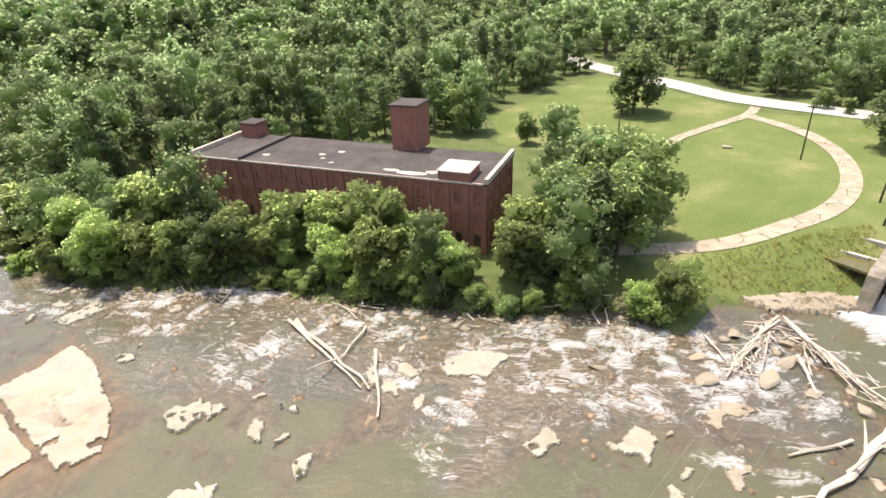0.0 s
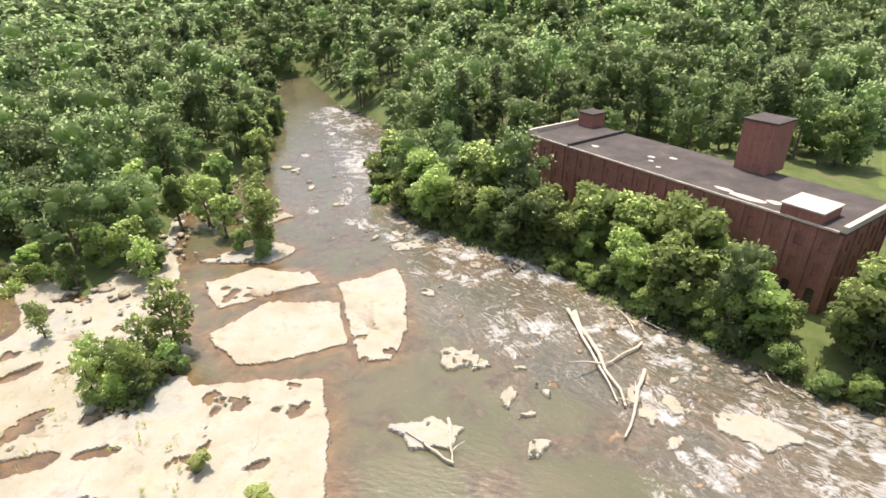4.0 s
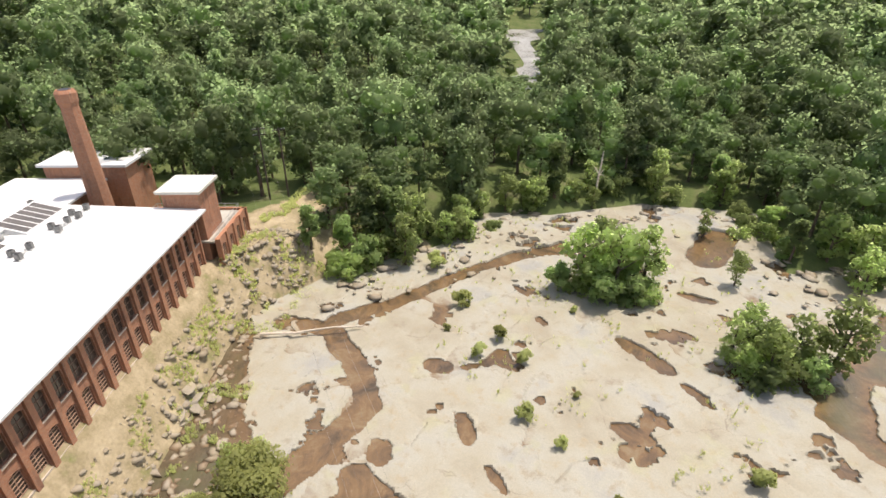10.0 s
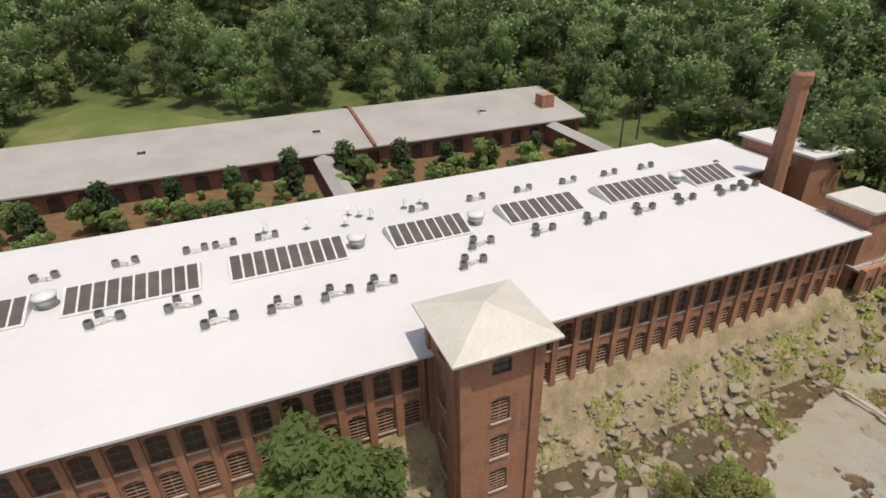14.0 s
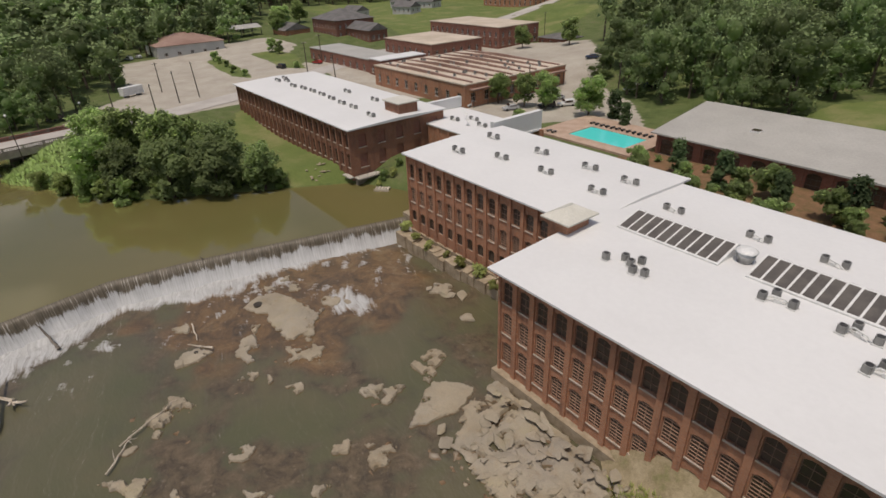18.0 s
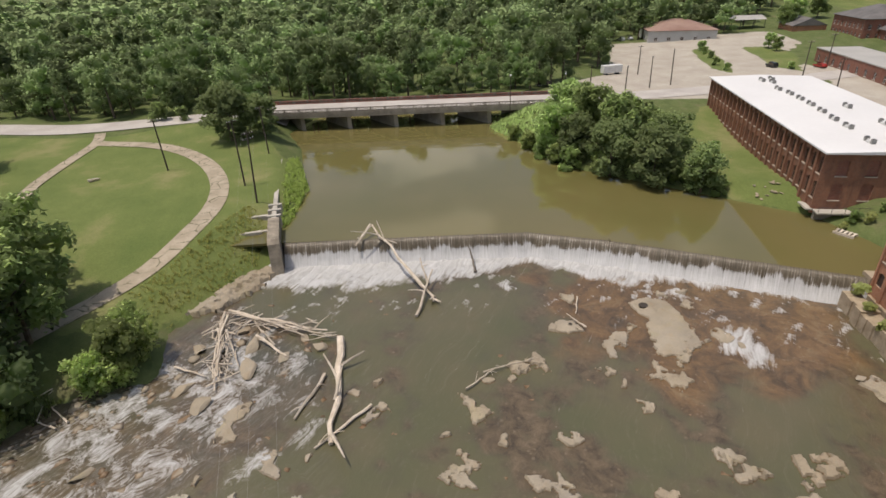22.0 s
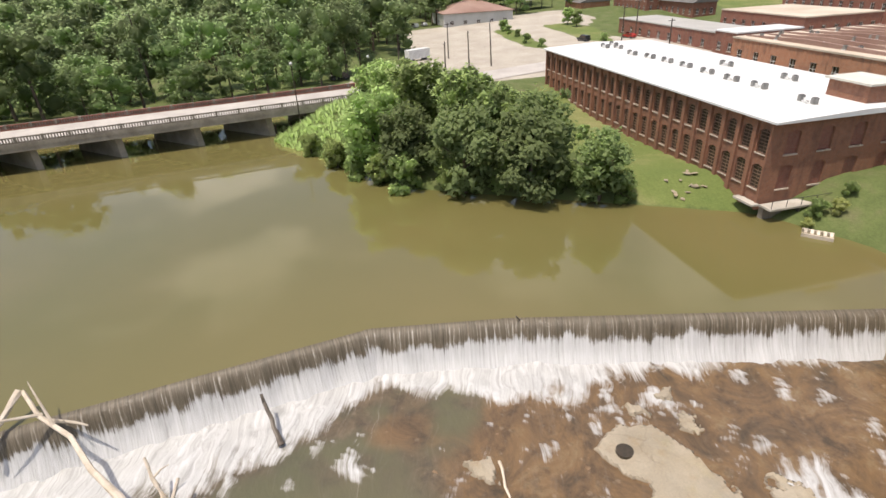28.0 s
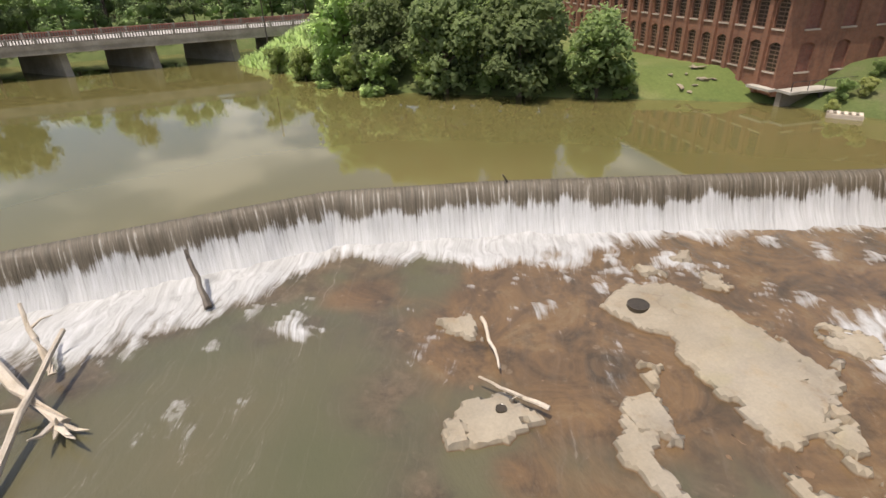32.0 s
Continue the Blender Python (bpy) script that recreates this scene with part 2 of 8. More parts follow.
def cracked(name, a, b, size):
    """Old concrete split by weedy cracks, with worn and stained patches."""
    n = Nodes(name)
    g = n.noise(3.0, 5.0, 0.65)
    c = n.mix(n.step(n.noise(0.35, 5.0), 0.35, 0.65), a, b)
    joint = n.cells(size, n.scaled(1.0, 1.0, 0.2), "DISTANCE_TO_EDGE")
    wide = n.math("ADD", joint, n.math("MULTIPLY", n.math("SUBTRACT", n.noise(1.2, 4.0), 0.5), 0.12))
    c = n.mix(n.math("MULTIPLY", n.step(wide, 0.035, 0.005), n.step(n.noise(0.25, 2.0), 0.4, 0.52)), c, (0.10, 0.10, 0.05))
    c = n.mix(0.4, c, n.ramp(g, (0.25, (0.6, 0.6, 0.6)), (0.75, (1.25, 1.25, 1.25))), "MULTIPLY")
    return n.done(c, 0.9, n.bump(g, 0.3, 0.03), 0.0, 0.3)


M["path"] = cracked("cracked_concrete_path", (0.30, 0.255, 0.185), (0.38, 0.325, 0.245), 0.32)
M["leaf_bright"] = leaf("bright_leaves", (0.25, 0.32, 0.13), (0.42, 0.48, 0.205), False, 0.78)
M["leaf_mid"] = leaf("green_leaves", (0.20, 0.27, 0.115), (0.34, 0.41, 0.175), False, 0.78)
M["leaf_dark"] = leaf("dark_leaves", (0.135, 0.185, 0.08), (0.25, 0.305, 0.125), False, 0.55)
M["leaf_conifer"] = leaf("conifer_needles", (0.055, 0.09, 0.04), (0.12, 0.165, 0.07))
M["leaf_forest"] = leaf("forest_leaves", (0.16, 0.21, 0.107), (0.255, 0.315, 0.15), True, 0.76)
M["leaf_weed"] = leaf("weed_leaves", (0.2, 0.29, 0.075), (0.34, 0.43, 0.14), False, 0.6)
M["leaf_dry"] = leaf("weedy_leaves", (0.25, 0.28, 0.09), (0.40, 0.415, 0.17), False, 0.6)

# ---- building helpers ----


def part(name, bm, material, parent=None, label=""):
    """Links a bmesh as one mesh object under a thing or a part."""
    me = bpy.data.meshes.new(name)
    bm.to_mesh(me)
    bm.free()
    for m in material if isinstance(material, (list, tuple)) else [material]:
        me.materials.append(m)
    ob = new(name, me)
    if parent:
        ob.parent = parent
    return tagged(ob, label)


def share(name, mesh, parent, at, rz=0.0, size=(1, 1, 1)):
    """One more object on a mesh that exists."""
    ob = new(name, mesh)
    ob.parent = parent
    ob.location, ob.rotation_euler, ob.scale = at, (0, 0, rz), size
    return ob


def smooth(ob):
    for p in ob.data.polygons:
        p.use_smooth = True
    return ob


def box(bm, x0, x1, y0, y1, z0, z1, m=None, mat=0):
    v = [bm.verts.new(Vector((x, y, z)) if m is None else m @ Vector((x, y, z))) for z in (z0, z1) for x, y in ((x0, y0), (x1, y0), (x1, y1), (x0, y1))]
    for f in ((3, 2, 1, 0), (4, 5, 6, 7), (0, 1, 5, 4), (1, 2, 6, 5), (2, 3, 7, 6), (3, 0, 4, 7)):
        bm.faces.new([v[i] for i in f]).material_index = mat
    return v


def prism(bm, outline, y0, y1, m=None, mat=0):
    """An outline in x and z, drawn anticlockwise as seen from -y, pulled from y0 to y1."""
    m = m or Matrix()
    a = [bm.verts.new(m @ Vector((x, y0, z))) for x, z in outline]
    b = [bm.verts.new(m @ Vector((x, y1, z))) for x, z in outline]
    bm.faces.new(a).material_index = mat
    bm.faces.new(b[::-1]).material_index = mat
    for i in range(len(a)):
        j = (i + 1) % len(a)
        bm.faces.new((a[j], a[i], b[i], b[j])).material_index = mat


def slab(bm, outline, z0, z1, mat=0):
    """An outline in x and y, anticlockwise from above, from z0 up to z1."""
    a = [bm.verts.new((x, y, z0)) for x, y in outline]
    b = [bm.verts.new((x, y, z1)) for x, y in outline]
    bm.faces.new(a[::-1]).material_index = mat
    bm.faces.new(b).material_index = mat
    for i in range(len(a)):
        j = (i + 1) % len(a)
        bm.faces.new((a[i], a[j], b[j], b[i])).material_index = mat


def tube(bm, pts, radii, sides=7, mat=0, rng=None):
    """A tapered limb along points."""
    rings = []
    pts = [Vector(p) for p in pts]
    for i, (p, r) in enumerate(zip(pts, radii)):
        d = (pts[min(i + 1, len(pts) - 1)] - pts[max(i - 1, 0)]).normalized()
        u = d.orthogonal().normalized()
        w = d.cross(u)
        ring = []
        for k in range(sides):
            a = 2 * math.pi * k / sides
            q = r * (1 + (rng.uniform(-0.18, 0.18) if rng else 0))
            ring.append(bm.verts.new(p + q * (math.cos(a) * u + math.sin(a) * w)))
        rings.append(ring)
    for a, b in zip(rings, rings[1:]):
        for k in range(sides):
            bm.faces.new((a[k], a[(k + 1) % sides], b[(k + 1) % sides], b[k])).material_index = mat
    bm.faces.new(rings[0][::-1]).material_index = mat
    bm.faces.new(rings[-1]).material_index = mat


def lathe(bm, profile, at=(0, 0, 0), sides=14, mat=0):
    """A turned body: radius and height, from the bottom up."""
    rings = [[bm.verts.new((at[0] + r * math.cos(2 * math.pi * k / sides), at[1] + r * math.sin(2 * math.pi * k / sides), at[2] + z)) for k in range(sides)] for r, z in profile]
    for a, b in zip(rings, rings[1:]):
        for k in range(sides):
            bm.faces.new((a[k], a[(k + 1) % sides], b[(k + 1) % sides], b[k])).material_index = mat
    bm.faces.new(rings[0][::-1]).material_index = mat
    bm.faces.new(rings[-1]).material_index = mat


def raw_mesh(name, verts, faces, materials, attrs=(), face_mats=None, shade=False, normals=None):
    """A mesh from arrays: vertices, and triangles or quads."""
    me = bpy.data.meshes.new(name)
    verts, faces = np.asarray(verts, np.float32), np.asarray(faces, np.int32)
    k = faces.shape[1]
    me.vertices.add(len(verts))
    me.vertices.foreach_set("co", verts.ravel())
    me.loops.add(faces.size)
    me.loops.foreach_set("vertex_index", faces.ravel())
    me.polygons.add(len(faces))
    me.polygons.foreach_set("loop_start", np.arange(0, faces.size, k, dtype=np.int32))
    if face_mats is not None:
        me.polygons.foreach_set("material_index", np.asarray(face_mats, np.int32))
    if shade:
        me.polygons.foreach_set("use_smooth", np.ones(len(faces), bool))
    for key, values in attrs:
        me.attributes.new(key, "FLOAT", "POINT").data.foreach_set("value", np.asarray(values, np.float32))
    for m in materials:
        me.materials.append(m)
    me.update(calc_edges=True)
    if normals is not None:
        # leaves share the soft shading of their crown
        me.attributes.new("custom_normal", "FLOAT_VECTOR", "POINT").data.foreach_set("vector", np.asarray(normals, np.float32).ravel())
    return me


def empty(name, label, category, group="", at=(0, 0, 0), rz=0.0, kind=""):
    ob = new(name)
    ob.location, ob.rotation_euler = at, (0, 0, rz)
    return tagged(ob, label, category, group, kind)


# ---- the lie of the land ----
TABLE = np.random.RandomState(7).rand(256, 256)


def vnoise(x, y):
    """Smooth noise from 0 to 1 with cells of one unit."""
    xi, yi = np.floor(x).astype(int), np.floor(y).astype(int)
    fx, fy = x - xi, y - yi
    fx, fy = fx * fx * (3 - 2 * fx), fy * fy * (3 - 2 * fy)
    a, b = TABLE[xi % 256, yi % 256], TABLE[(xi + 1) % 256, yi % 256]
    c, d = TABLE[xi % 256, (yi + 1) % 256], TABLE[(xi + 1) % 256, (yi + 1) % 256]
    return (a * (1 - fx) + b * fx) * (1 - fy) + (c * (1 - fx) + d * fx) * fy


def fbm(x, y, octaves=4, gain=0.5):
    total, amp, norm = 0, 1.0, 0.0
    for k in range(octaves):
        total = total + amp * vnoise(x * 2 ** k + 17.3 * k, y * 2 ** k - 9.1 * k)
        norm += amp
        amp *= gain
    return total / norm


def inside(x, y, poly):
    """Signed distance to an outline, negative within."""
    x, y = np.asarray(x, float), np.asarray(y, float)
    best, odd = np.full(x.shape, 1e9), np.zeros(x.shape, bool)
    for (ax, ay), (bx, by) in zip(poly, poly[1:] + poly[:1]):
        ex, ey = bx - ax, by - ay
        k = np.clip(((x - ax) * ex + (y - ay) * ey) / (ex * ex + ey * ey + 1e-9), 0, 1)
        best = np.minimum(best, np.hypot(x - ax - k * ex, y - ay - k * ey))
        if ay != by:
            odd ^= ((ay > y) != (by > y)) & (x < (bx - ax) * (y - ay) / (by - ay) + ax)
    return np.where(odd, -best, best)


def along(x, y, line):
    """Distance to a broken line."""
    best = np.full(np.shape(x), 1e9)
    for (ax, ay), (bx, by) in zip(line, line[1:]):
        ex, ey = bx - ax, by - ay
        k = np.clip(((x - ax) * ex + (y - ay) * ey) / (ex * ex + ey * ey), 0, 1)
        best = np.minimum(best, np.hypot(x - ax - k * ex, y - ay - k * ey))
    return best


def ease(v, a, b):
    k = np.clip((v - a) / (b - a), 0, 1)
    return k * k * (3 - 2 * k)


RIVER = [(80, 42), (70, 46), (58, 49), (49, 45), (43, 55), (29, 59), (18, 66), (7, 73), (-7, 84), (-20, 88), (-34, 95), (-54, 128), (-67, 167), (-98, 196), (-140, 250),
         (-158, 232), (-114, 183), (-100, 153), (-80, 119), (-88, 110), (-87, 95), (-76, 76), (-74, 54), (-97, 61), (-101, 40), (-96, 21), (-97, 9), (-84, 0), (-75, -16), (-68, -24),
         (-60, -28), (-20, -28.5), (15, -30), (24, -34), (37, -34), (37.5, -49), (76, -50), (84, -13), (87, 0)]
LAKE = [(80, 41), (87, 0), (84.6, -13), (76, -49), (80, -54), (86, -54), (97, -49), (104, -37), (108, -30), (121, -8), (135, -1), (153, 10), (163, 7), (174, 10), (171, 62), (160, 66), (146, 67), (132, 58), (118, 52), (103, 45), (88, 44)]
FAR_REACH = [(-204, 26), (-212, 34), (-272, 45), (-330, 48), (-372, 60), (-420, 68), (-420, 44), (-375, 36), (-275, 37), (-222, 26)]
PARK = [(52, 60), (60, 52), (75, 47), (92, 48), (118, 57), (132, 68), (139, 92), (127, 108), (124, 140), (120, 170), (96, 160), (66, 146), (56, 120), (70, 100), (60, 84)]
PATH_LOOP = [(46, 66), (58, 62), (69, 58.5), (79, 57), (88, 57.8), (97, 61), (106, 67), (113, 74), (119, 82), (121.5, 91), (121, 100), (121.5, 107)]
PATH_IN = [(78, 92), (93.5, 102), (108, 104.5), (121.5, 107), (130, 113)]
ROAD_NORTH = [(122, 320), (124, 260), (128, 205), (129, 160), (133, 125), (142, 97), (150, 82), (153.0, 70.0)]
ROAD_SOUTH = [(166.4, -7.0), (170, -24), (182, -60), (196, -92), (220, -150), (240, -215), (250, -300)]
ROAD = [(122, 320), (124, 260), (128, 205), (129, 160), (133, 125), (142, 97), (152.5, 72), (166.5, -6), (170, -24), (182, -60), (196, -92), (220, -150), (240, -215), (250, -300)]
HEIGHTS = [(100, 80, 6.5), (122, 106, 8), (60, 58, 3.5), (90, 52, 6), (130, 160, 9), (142, 95, 8.6), (128, 250, 11), (10, 100, 3.2), (45, 120, 6), (-40, 130, 4), (0, 180, 10), (0, 320, 26), (-120, 330, 22), (120, 400, 22),
           (0, -80, 9.5), (60, -95, 9.5), (-60, -80, 9), (20, -108, 9.5), (20, -128, 15), (0, -200, 34), (0, -360, 62), (-150, -110, 14), (-200, -260, 48), (110, -190, 15), (200, -320, 26),
           (110, -110, 8.5), (200, -110, 9), (300, -150, 12), (150, 80, 8.9), (160, 84, 8.5), (168, -12, 8.9), (160, -14, 8.2), (172, -32, 8.4), (250, -30, 8), (420, -120, 18), (130, -42, 5.6), (200, 80, 5), (350, 120, 8), (700, 0, 26),
           (-120, 55, 2.5), (-150, 0, 3.5), (-110, -50, 6), (-240, -60, 12), (-240, 120, 6), (-460, 50, 14), (-800, 0, 40), (0, -900, 80), (0, 900, 50), (205, -184, 10), (300, -260, 15), (20, 78, 2.5), (185, 35, 6), (97, 61, 6.6), (113, 74, 7)]


def land(x, y):
    """Height of the dry land, and in one piece with it the basins of river and lake."""
    x, y = np.asarray(x, float), np.asarray(y, float)
    w, z = 0.0, 0.0
    for hx, hy, hz in HEIGHTS:
        k = 1.0 / (((x - hx) ** 2 + (y - hy) ** 2) + 60.0) ** 1.6
        w, z = w + k, z + k * hz
    z = z / w + (fbm(x / 40, y / 40) - 0.5) * 3.0 * ease(np.hypot(x, y), 150, 320)
    d = inside(x, y, RIVER)
    steep = np.where(y < -20, 1.5, 0.55)
    z = np.minimum(z, -0.5 + steep * np.maximum(d + 0.5, 0) + 0.5 * (fbm(x / 3, y / 3) - 0.5))
    z = np.where(d < -0.5, np.minimum(z, -2.5), z)
    e = inside(x, y, LAKE)
    z = np.minimum(z, np.where(e > 0, 3.6 + 0.5 * e, np.maximum(3.6 + 0.8 * e, 1.5)) + 100 * (d < 0))
    e = inside(x, y, FAR_REACH)
    return np.minimum(z, np.where(e > 0, 0.3 + 0.4 * e, -1.0))


def land_at(x, y):
    return float(land(np.array([x]), np.array([y]))[0])


def grid_faces(nx, ny):
    i = (np.arange(ny - 1)[:, None] * nx + np.arange(nx - 1)[None, :]).ravel()
    return np.stack([i, i + 1, i + 1 + nx, i + nx], 1)


def spread(a, b, step, reach, grow=1.16):
    """Coordinates that lie close together from a to b and ever wider apart beyond."""
    mid = list(np.arange(a, b + step / 2, step))
    lo, hi, s = [a], [b], step
    while hi[-1] - b < reach:
        s *= grow
        lo.append(lo[-1] - s)
        hi.append(hi[-1] + s)
    return np.array(lo[:0:-1] + mid + hi[1:])


def ribbon(line, width, lift, step=3.0):
    """A strip that follows the land along a broken line."""
    pts = []
    for (ax, ay), (bx, by) in zip(line, line[1:]):
        n = max(1, int(math.hypot(bx - ax, by - ay) / step))
        pts += [(ax + (bx - ax) * k / n, ay + (by - ay) * k / n) for k in range(n)]
    pts.append(line[-1])
    p = np.array(pts)
    for _ in range(3):
        p[1:-1] = (p[:-2] + 2 * p[1:-1] + p[2:]) / 4
    d = np.gradient(p, axis=0)
    d /= np.linalg.norm(d, axis=1)[:, None]
    side = np.stack([-d[:, 1], d[:, 0]], 1)
    cols = np.linspace(-width / 2, width / 2, 5)
    xy = p[:, None, :] + side[:, None, :] * cols[None, :, None]
    z = np.maximum(land(xy[..., 0], xy[..., 1]), land(p[:, 0], p[:, 1])[:, None]) + lift
    return np.concatenate([xy, z[..., None]], 2).reshape(-1, 3), grid_faces(5, len(p))

# ---- ground: one sheet to the horizon ----
YARD = [(167, -8), (176, -4), (184, -7), (199, -18), (209, -27), (240, -32), (283, -37), (284, -62), (300, -110), (262, -112), (236, -92), (205, -100), (196, -78), (170, -76), (168, -40)]
LOTS = [(100, -92), (128, -96), (150, -82), (168, -84), (215, -100), (222, -130), (206, -180), (150, -190), (120, -160), (108, -140), (84, -126), (66, -106), (84, -102), (92, -90)]
SLOPE_LAWN = [(58, -119), (44, -124), (42, -140), (30, -152), (20, -140), (4, -128), (-22, -122), (-22, -117), (30, -115)]
BANK_LAWN = [(98, -48), (105, -36), (122, -36), (140, -38), (160, -46), (162, -50), (98, -50)]
TOWN_LAWN = [(190, -186), (240, -160), (330, -190), (420, -160), (430, -260), (320, -320), (200, -260)]


def ground_material():
    n = Nodes("ground")
    edge = n.math("MULTIPLY", n.math("SUBTRACT", n.noise(0.5, 5.0), 0.5), 0.7)
    fine = n.noise(3.0, 6.0, 0.7)
    floor_c = n.ramp(n.noise(0.25, 5.0), (0.3, (0.07, 0.095, 0.03)), (0.55, (0.105, 0.13, 0.045)), (0.75, (0.14, 0.13, 0.07)))
    lawn = n.ramp(n.noise(0.09, 6.0, 0.6), (0.3, (0.10, 0.135, 0.038)), (0.52, (0.13, 0.16, 0.048)), (0.72, (0.215, 0.205, 0.09)))
    gravel = n.ramp(n.noise(0.12, 6.0, 0.6), (0.3, (0.32, 0.285, 0.235)), (0.7, (0.42, 0.385, 0.325)))
    soil = n.ramp(n.noise(0.4, 6.0, 0.65), (0.25, (0.15, 0.17, 0.05)), (0.42, (0.27, 0.22, 0.13)), (0.6, (0.38, 0.31, 0.20)), (0.8, (0.43, 0.37, 0.26)))
    mulch = n.ramp(n.noise(0.6, 5.0), (0.3, (0.13, 0.10, 0.045)), (0.55, (0.19, 0.11, 0.06)), (0.75, (0.25, 0.15, 0.085)))
    c = floor_c
    for key, col in (("lawn", lawn), ("gravel", gravel), ("soil", soil), ("mulch", mulch)):
        c = n.mix(n.step(n.math("ADD", n.attr(key), edge), 0.4, 0.6), c, col)
    c = n.mix(0.5, c, n.ramp(fine, (0.3, (0.62, 0.62, 0.62)), (0.7, (1.3, 1.3, 1.3))), "MULTIPLY")
    return n.done(c, 0.95, n.bump(fine, 0.7, 0.12), 0.0, 0.2)


gx, gy = spread(-130, 230, 2.0, 3200), spread(-170, 230, 2.0, 3200)
X, Y = np.meshgrid(gx, gy)
Z = land(X, Y)
lawn = np.maximum.reduce([ease(-inside(X, Y, p), -1.5, 1.5) for p in (PARK, SLOPE_LAWN, BANK_LAWN, TOWN_LAWN, [(52, 60), (56, 52), (64, 48.5), (72, 46.5), (79, 43), (92, 46), (118, 55), (122, 62), (90, 62)])])
islets = np.maximum.reduce([ease(-inside(X, Y, p), -1.0, 1.0) for p in ([(256, -67), (262, -75), (236, -73), (204, -69), (216, -64)], [(259, -88), (262, -101), (241, -102), (206, -90), (215, -85)])])
gravel = np.maximum(ease(-inside(X, Y, YARD), -1.5, 1.5), ease(-inside(X, Y, LOTS), -1.5, 1.5)) * (1 - islets)
lawn = np.maximum(lawn, islets)
soil = ease(-inside(X, Y, [(-82, -36), (38, -36), (38, -22), (-60, -20), (-84, -2), (-100, -20)]), -2, 2)
mulch = ease(-inside(X, Y, [(-70, -95), (60, -95), (60, -66), (-70, -66)]), -1, 1)
part_mesh = raw_mesh("ground", np.stack([X, Y, Z], -1).reshape(-1, 3), grid_faces(len(gx), len(gy)), [ground_material()],
                     [("lawn", lawn.ravel()), ("gravel", gravel.ravel()), ("soil", soil.ravel()), ("mulch", mulch.ravel())], shade=True)
tagged(new("ground", part_mesh), "wooded valley floor with mown lawns, gravel yards and bare banks", "ground", kind="structure")

# ---- the river bed: a bedrock shelf with pools, loose slabs and gravel under the water ----
SHELF = [(-8, -6), (-17, 20), (-20, 30), (-24, 36), (-25, 40), (-29.5, 47), (-37, 45), (-44, 41.5), (-51, 45), (-53, 52), (-62, 60), (-67, 68), (-72, 72), (-84, 92), (-120, 96), (-125, 0), (-90, -30), (-68, -30), (-58, -25), (-44, -22), (-34, -16), (-26, -12)]
SLABS = [[(-49.5, 51.5), (-45, 62), (-35, 63.5), (-29, 55), (-36, 49), (-41, 46)], [(-37.8, 68.6), (-30, 76), (-26.3, 70), (-22.2, 60), (-22.5, 53), (-26.4, 51.8)],
         [(-59.5, 63.5), (-53, 70.5), (-44, 71.6), (-40, 69), (-52, 57.5)], [(-65, 70), (-58, 80), (-50, 79), (-52, 72)], [(-70, 88), (-64, 96), (-58, 92), (-63, 84)]]
CHANNELS = [([(-24, -24), (-34, -17), (-40, -12), (-46, -8), (-54, -11), (-60, -15), (-62, -22)], 1.5), ([(-62, -15), (-66, -8), (-71, -2), (-76, 5), (-80, 12), (-84, 21)], 1.3),
            ([(-50, 44), (-40, 45.2), (-30, 49.5)], 1.5), ([(-88, 50), (-80, 44)], 3.0), ([(-66, 76), (-74, 90), (-76, 100)], 3.0), ([(-36, -8), (-30, -2)], 1.6), ([(-62, 66), (-56, 55), (-50, 47)], 0.9)]
POOLS = [(-55, 26, 4.6, 1.3, 35), (-47.5, 29.8, 2.6, 0.6, 30), (-41.6, 21, 2.2, 1.3, 60), (-42.2, 2.6, 2.3, 1.0, 15), (-35.5, 6.2, 2.2, 0.5, 30), (-52.7, -0.2, 2.0, 1.1, 70), (-39, -6, 1.8, 1.2, 20), (-59, 33, 1.6, 0.6, 50), (-47, 12, 0.7, 0.5, 0), (-52, 9, 0.8, 0.3, 40),
         (-38, 16, 0.6, 0.4, 0), (-45, 24, 0.8, 0.5, 0), (-62, 14, 1.4, 0.5, 20), (-30, 33, 1.2, 0.5, 45), (-68, 38, 2.6, 1.0, 60), (-70, 12, 1.8, 0.7, 30), (-57, 43, 1.0, 0.6, 10), (-29, 41, 1.1, 0.5, 70)]


def plates(x, y, size):
    """Broken plates: a number for each, the offset from its middle, and the distance to the next joint."""
    u, v = (0.83 * x - 0.56 * y) / size, (0.56 * x + 0.83 * y) / (size * 0.55)
    iu, iv = np.floor(u).astype(int), np.floor(v).astype(int)
    near, second = np.full(u.shape, 9.0), np.full(u.shape, 9.0)
    number, ox, oy = np.zeros(u.shape), np.zeros(u.shape), np.zeros(u.shape)
    for a in (-1, 0, 1):
        for b in (-1, 0, 1):
            cu, cv = (iu + a) % 256, (iv + b) % 256
            du, dv = iu + a + TABLE[cu, cv] - u, iv + b + TABLE[cv, (cu + 90) % 256] - v
            d = np.abs(du) + np.abs(dv) * 0.9 + 0.25 * np.hypot(du, dv)
            first = d < near
            second = np.where(first, near, np.minimum(second, d))
            near = np.where(first, d, near)
            number = np.where(first, TABLE[(cu + 31) % 256, (cv + 77) % 256], number)
            ox, oy = np.where(first, du, ox), np.where(first, dv, oy)
    return number, ox * size, oy * size * 0.55 * (2 * number - 1), (second - near) * size * 0.4


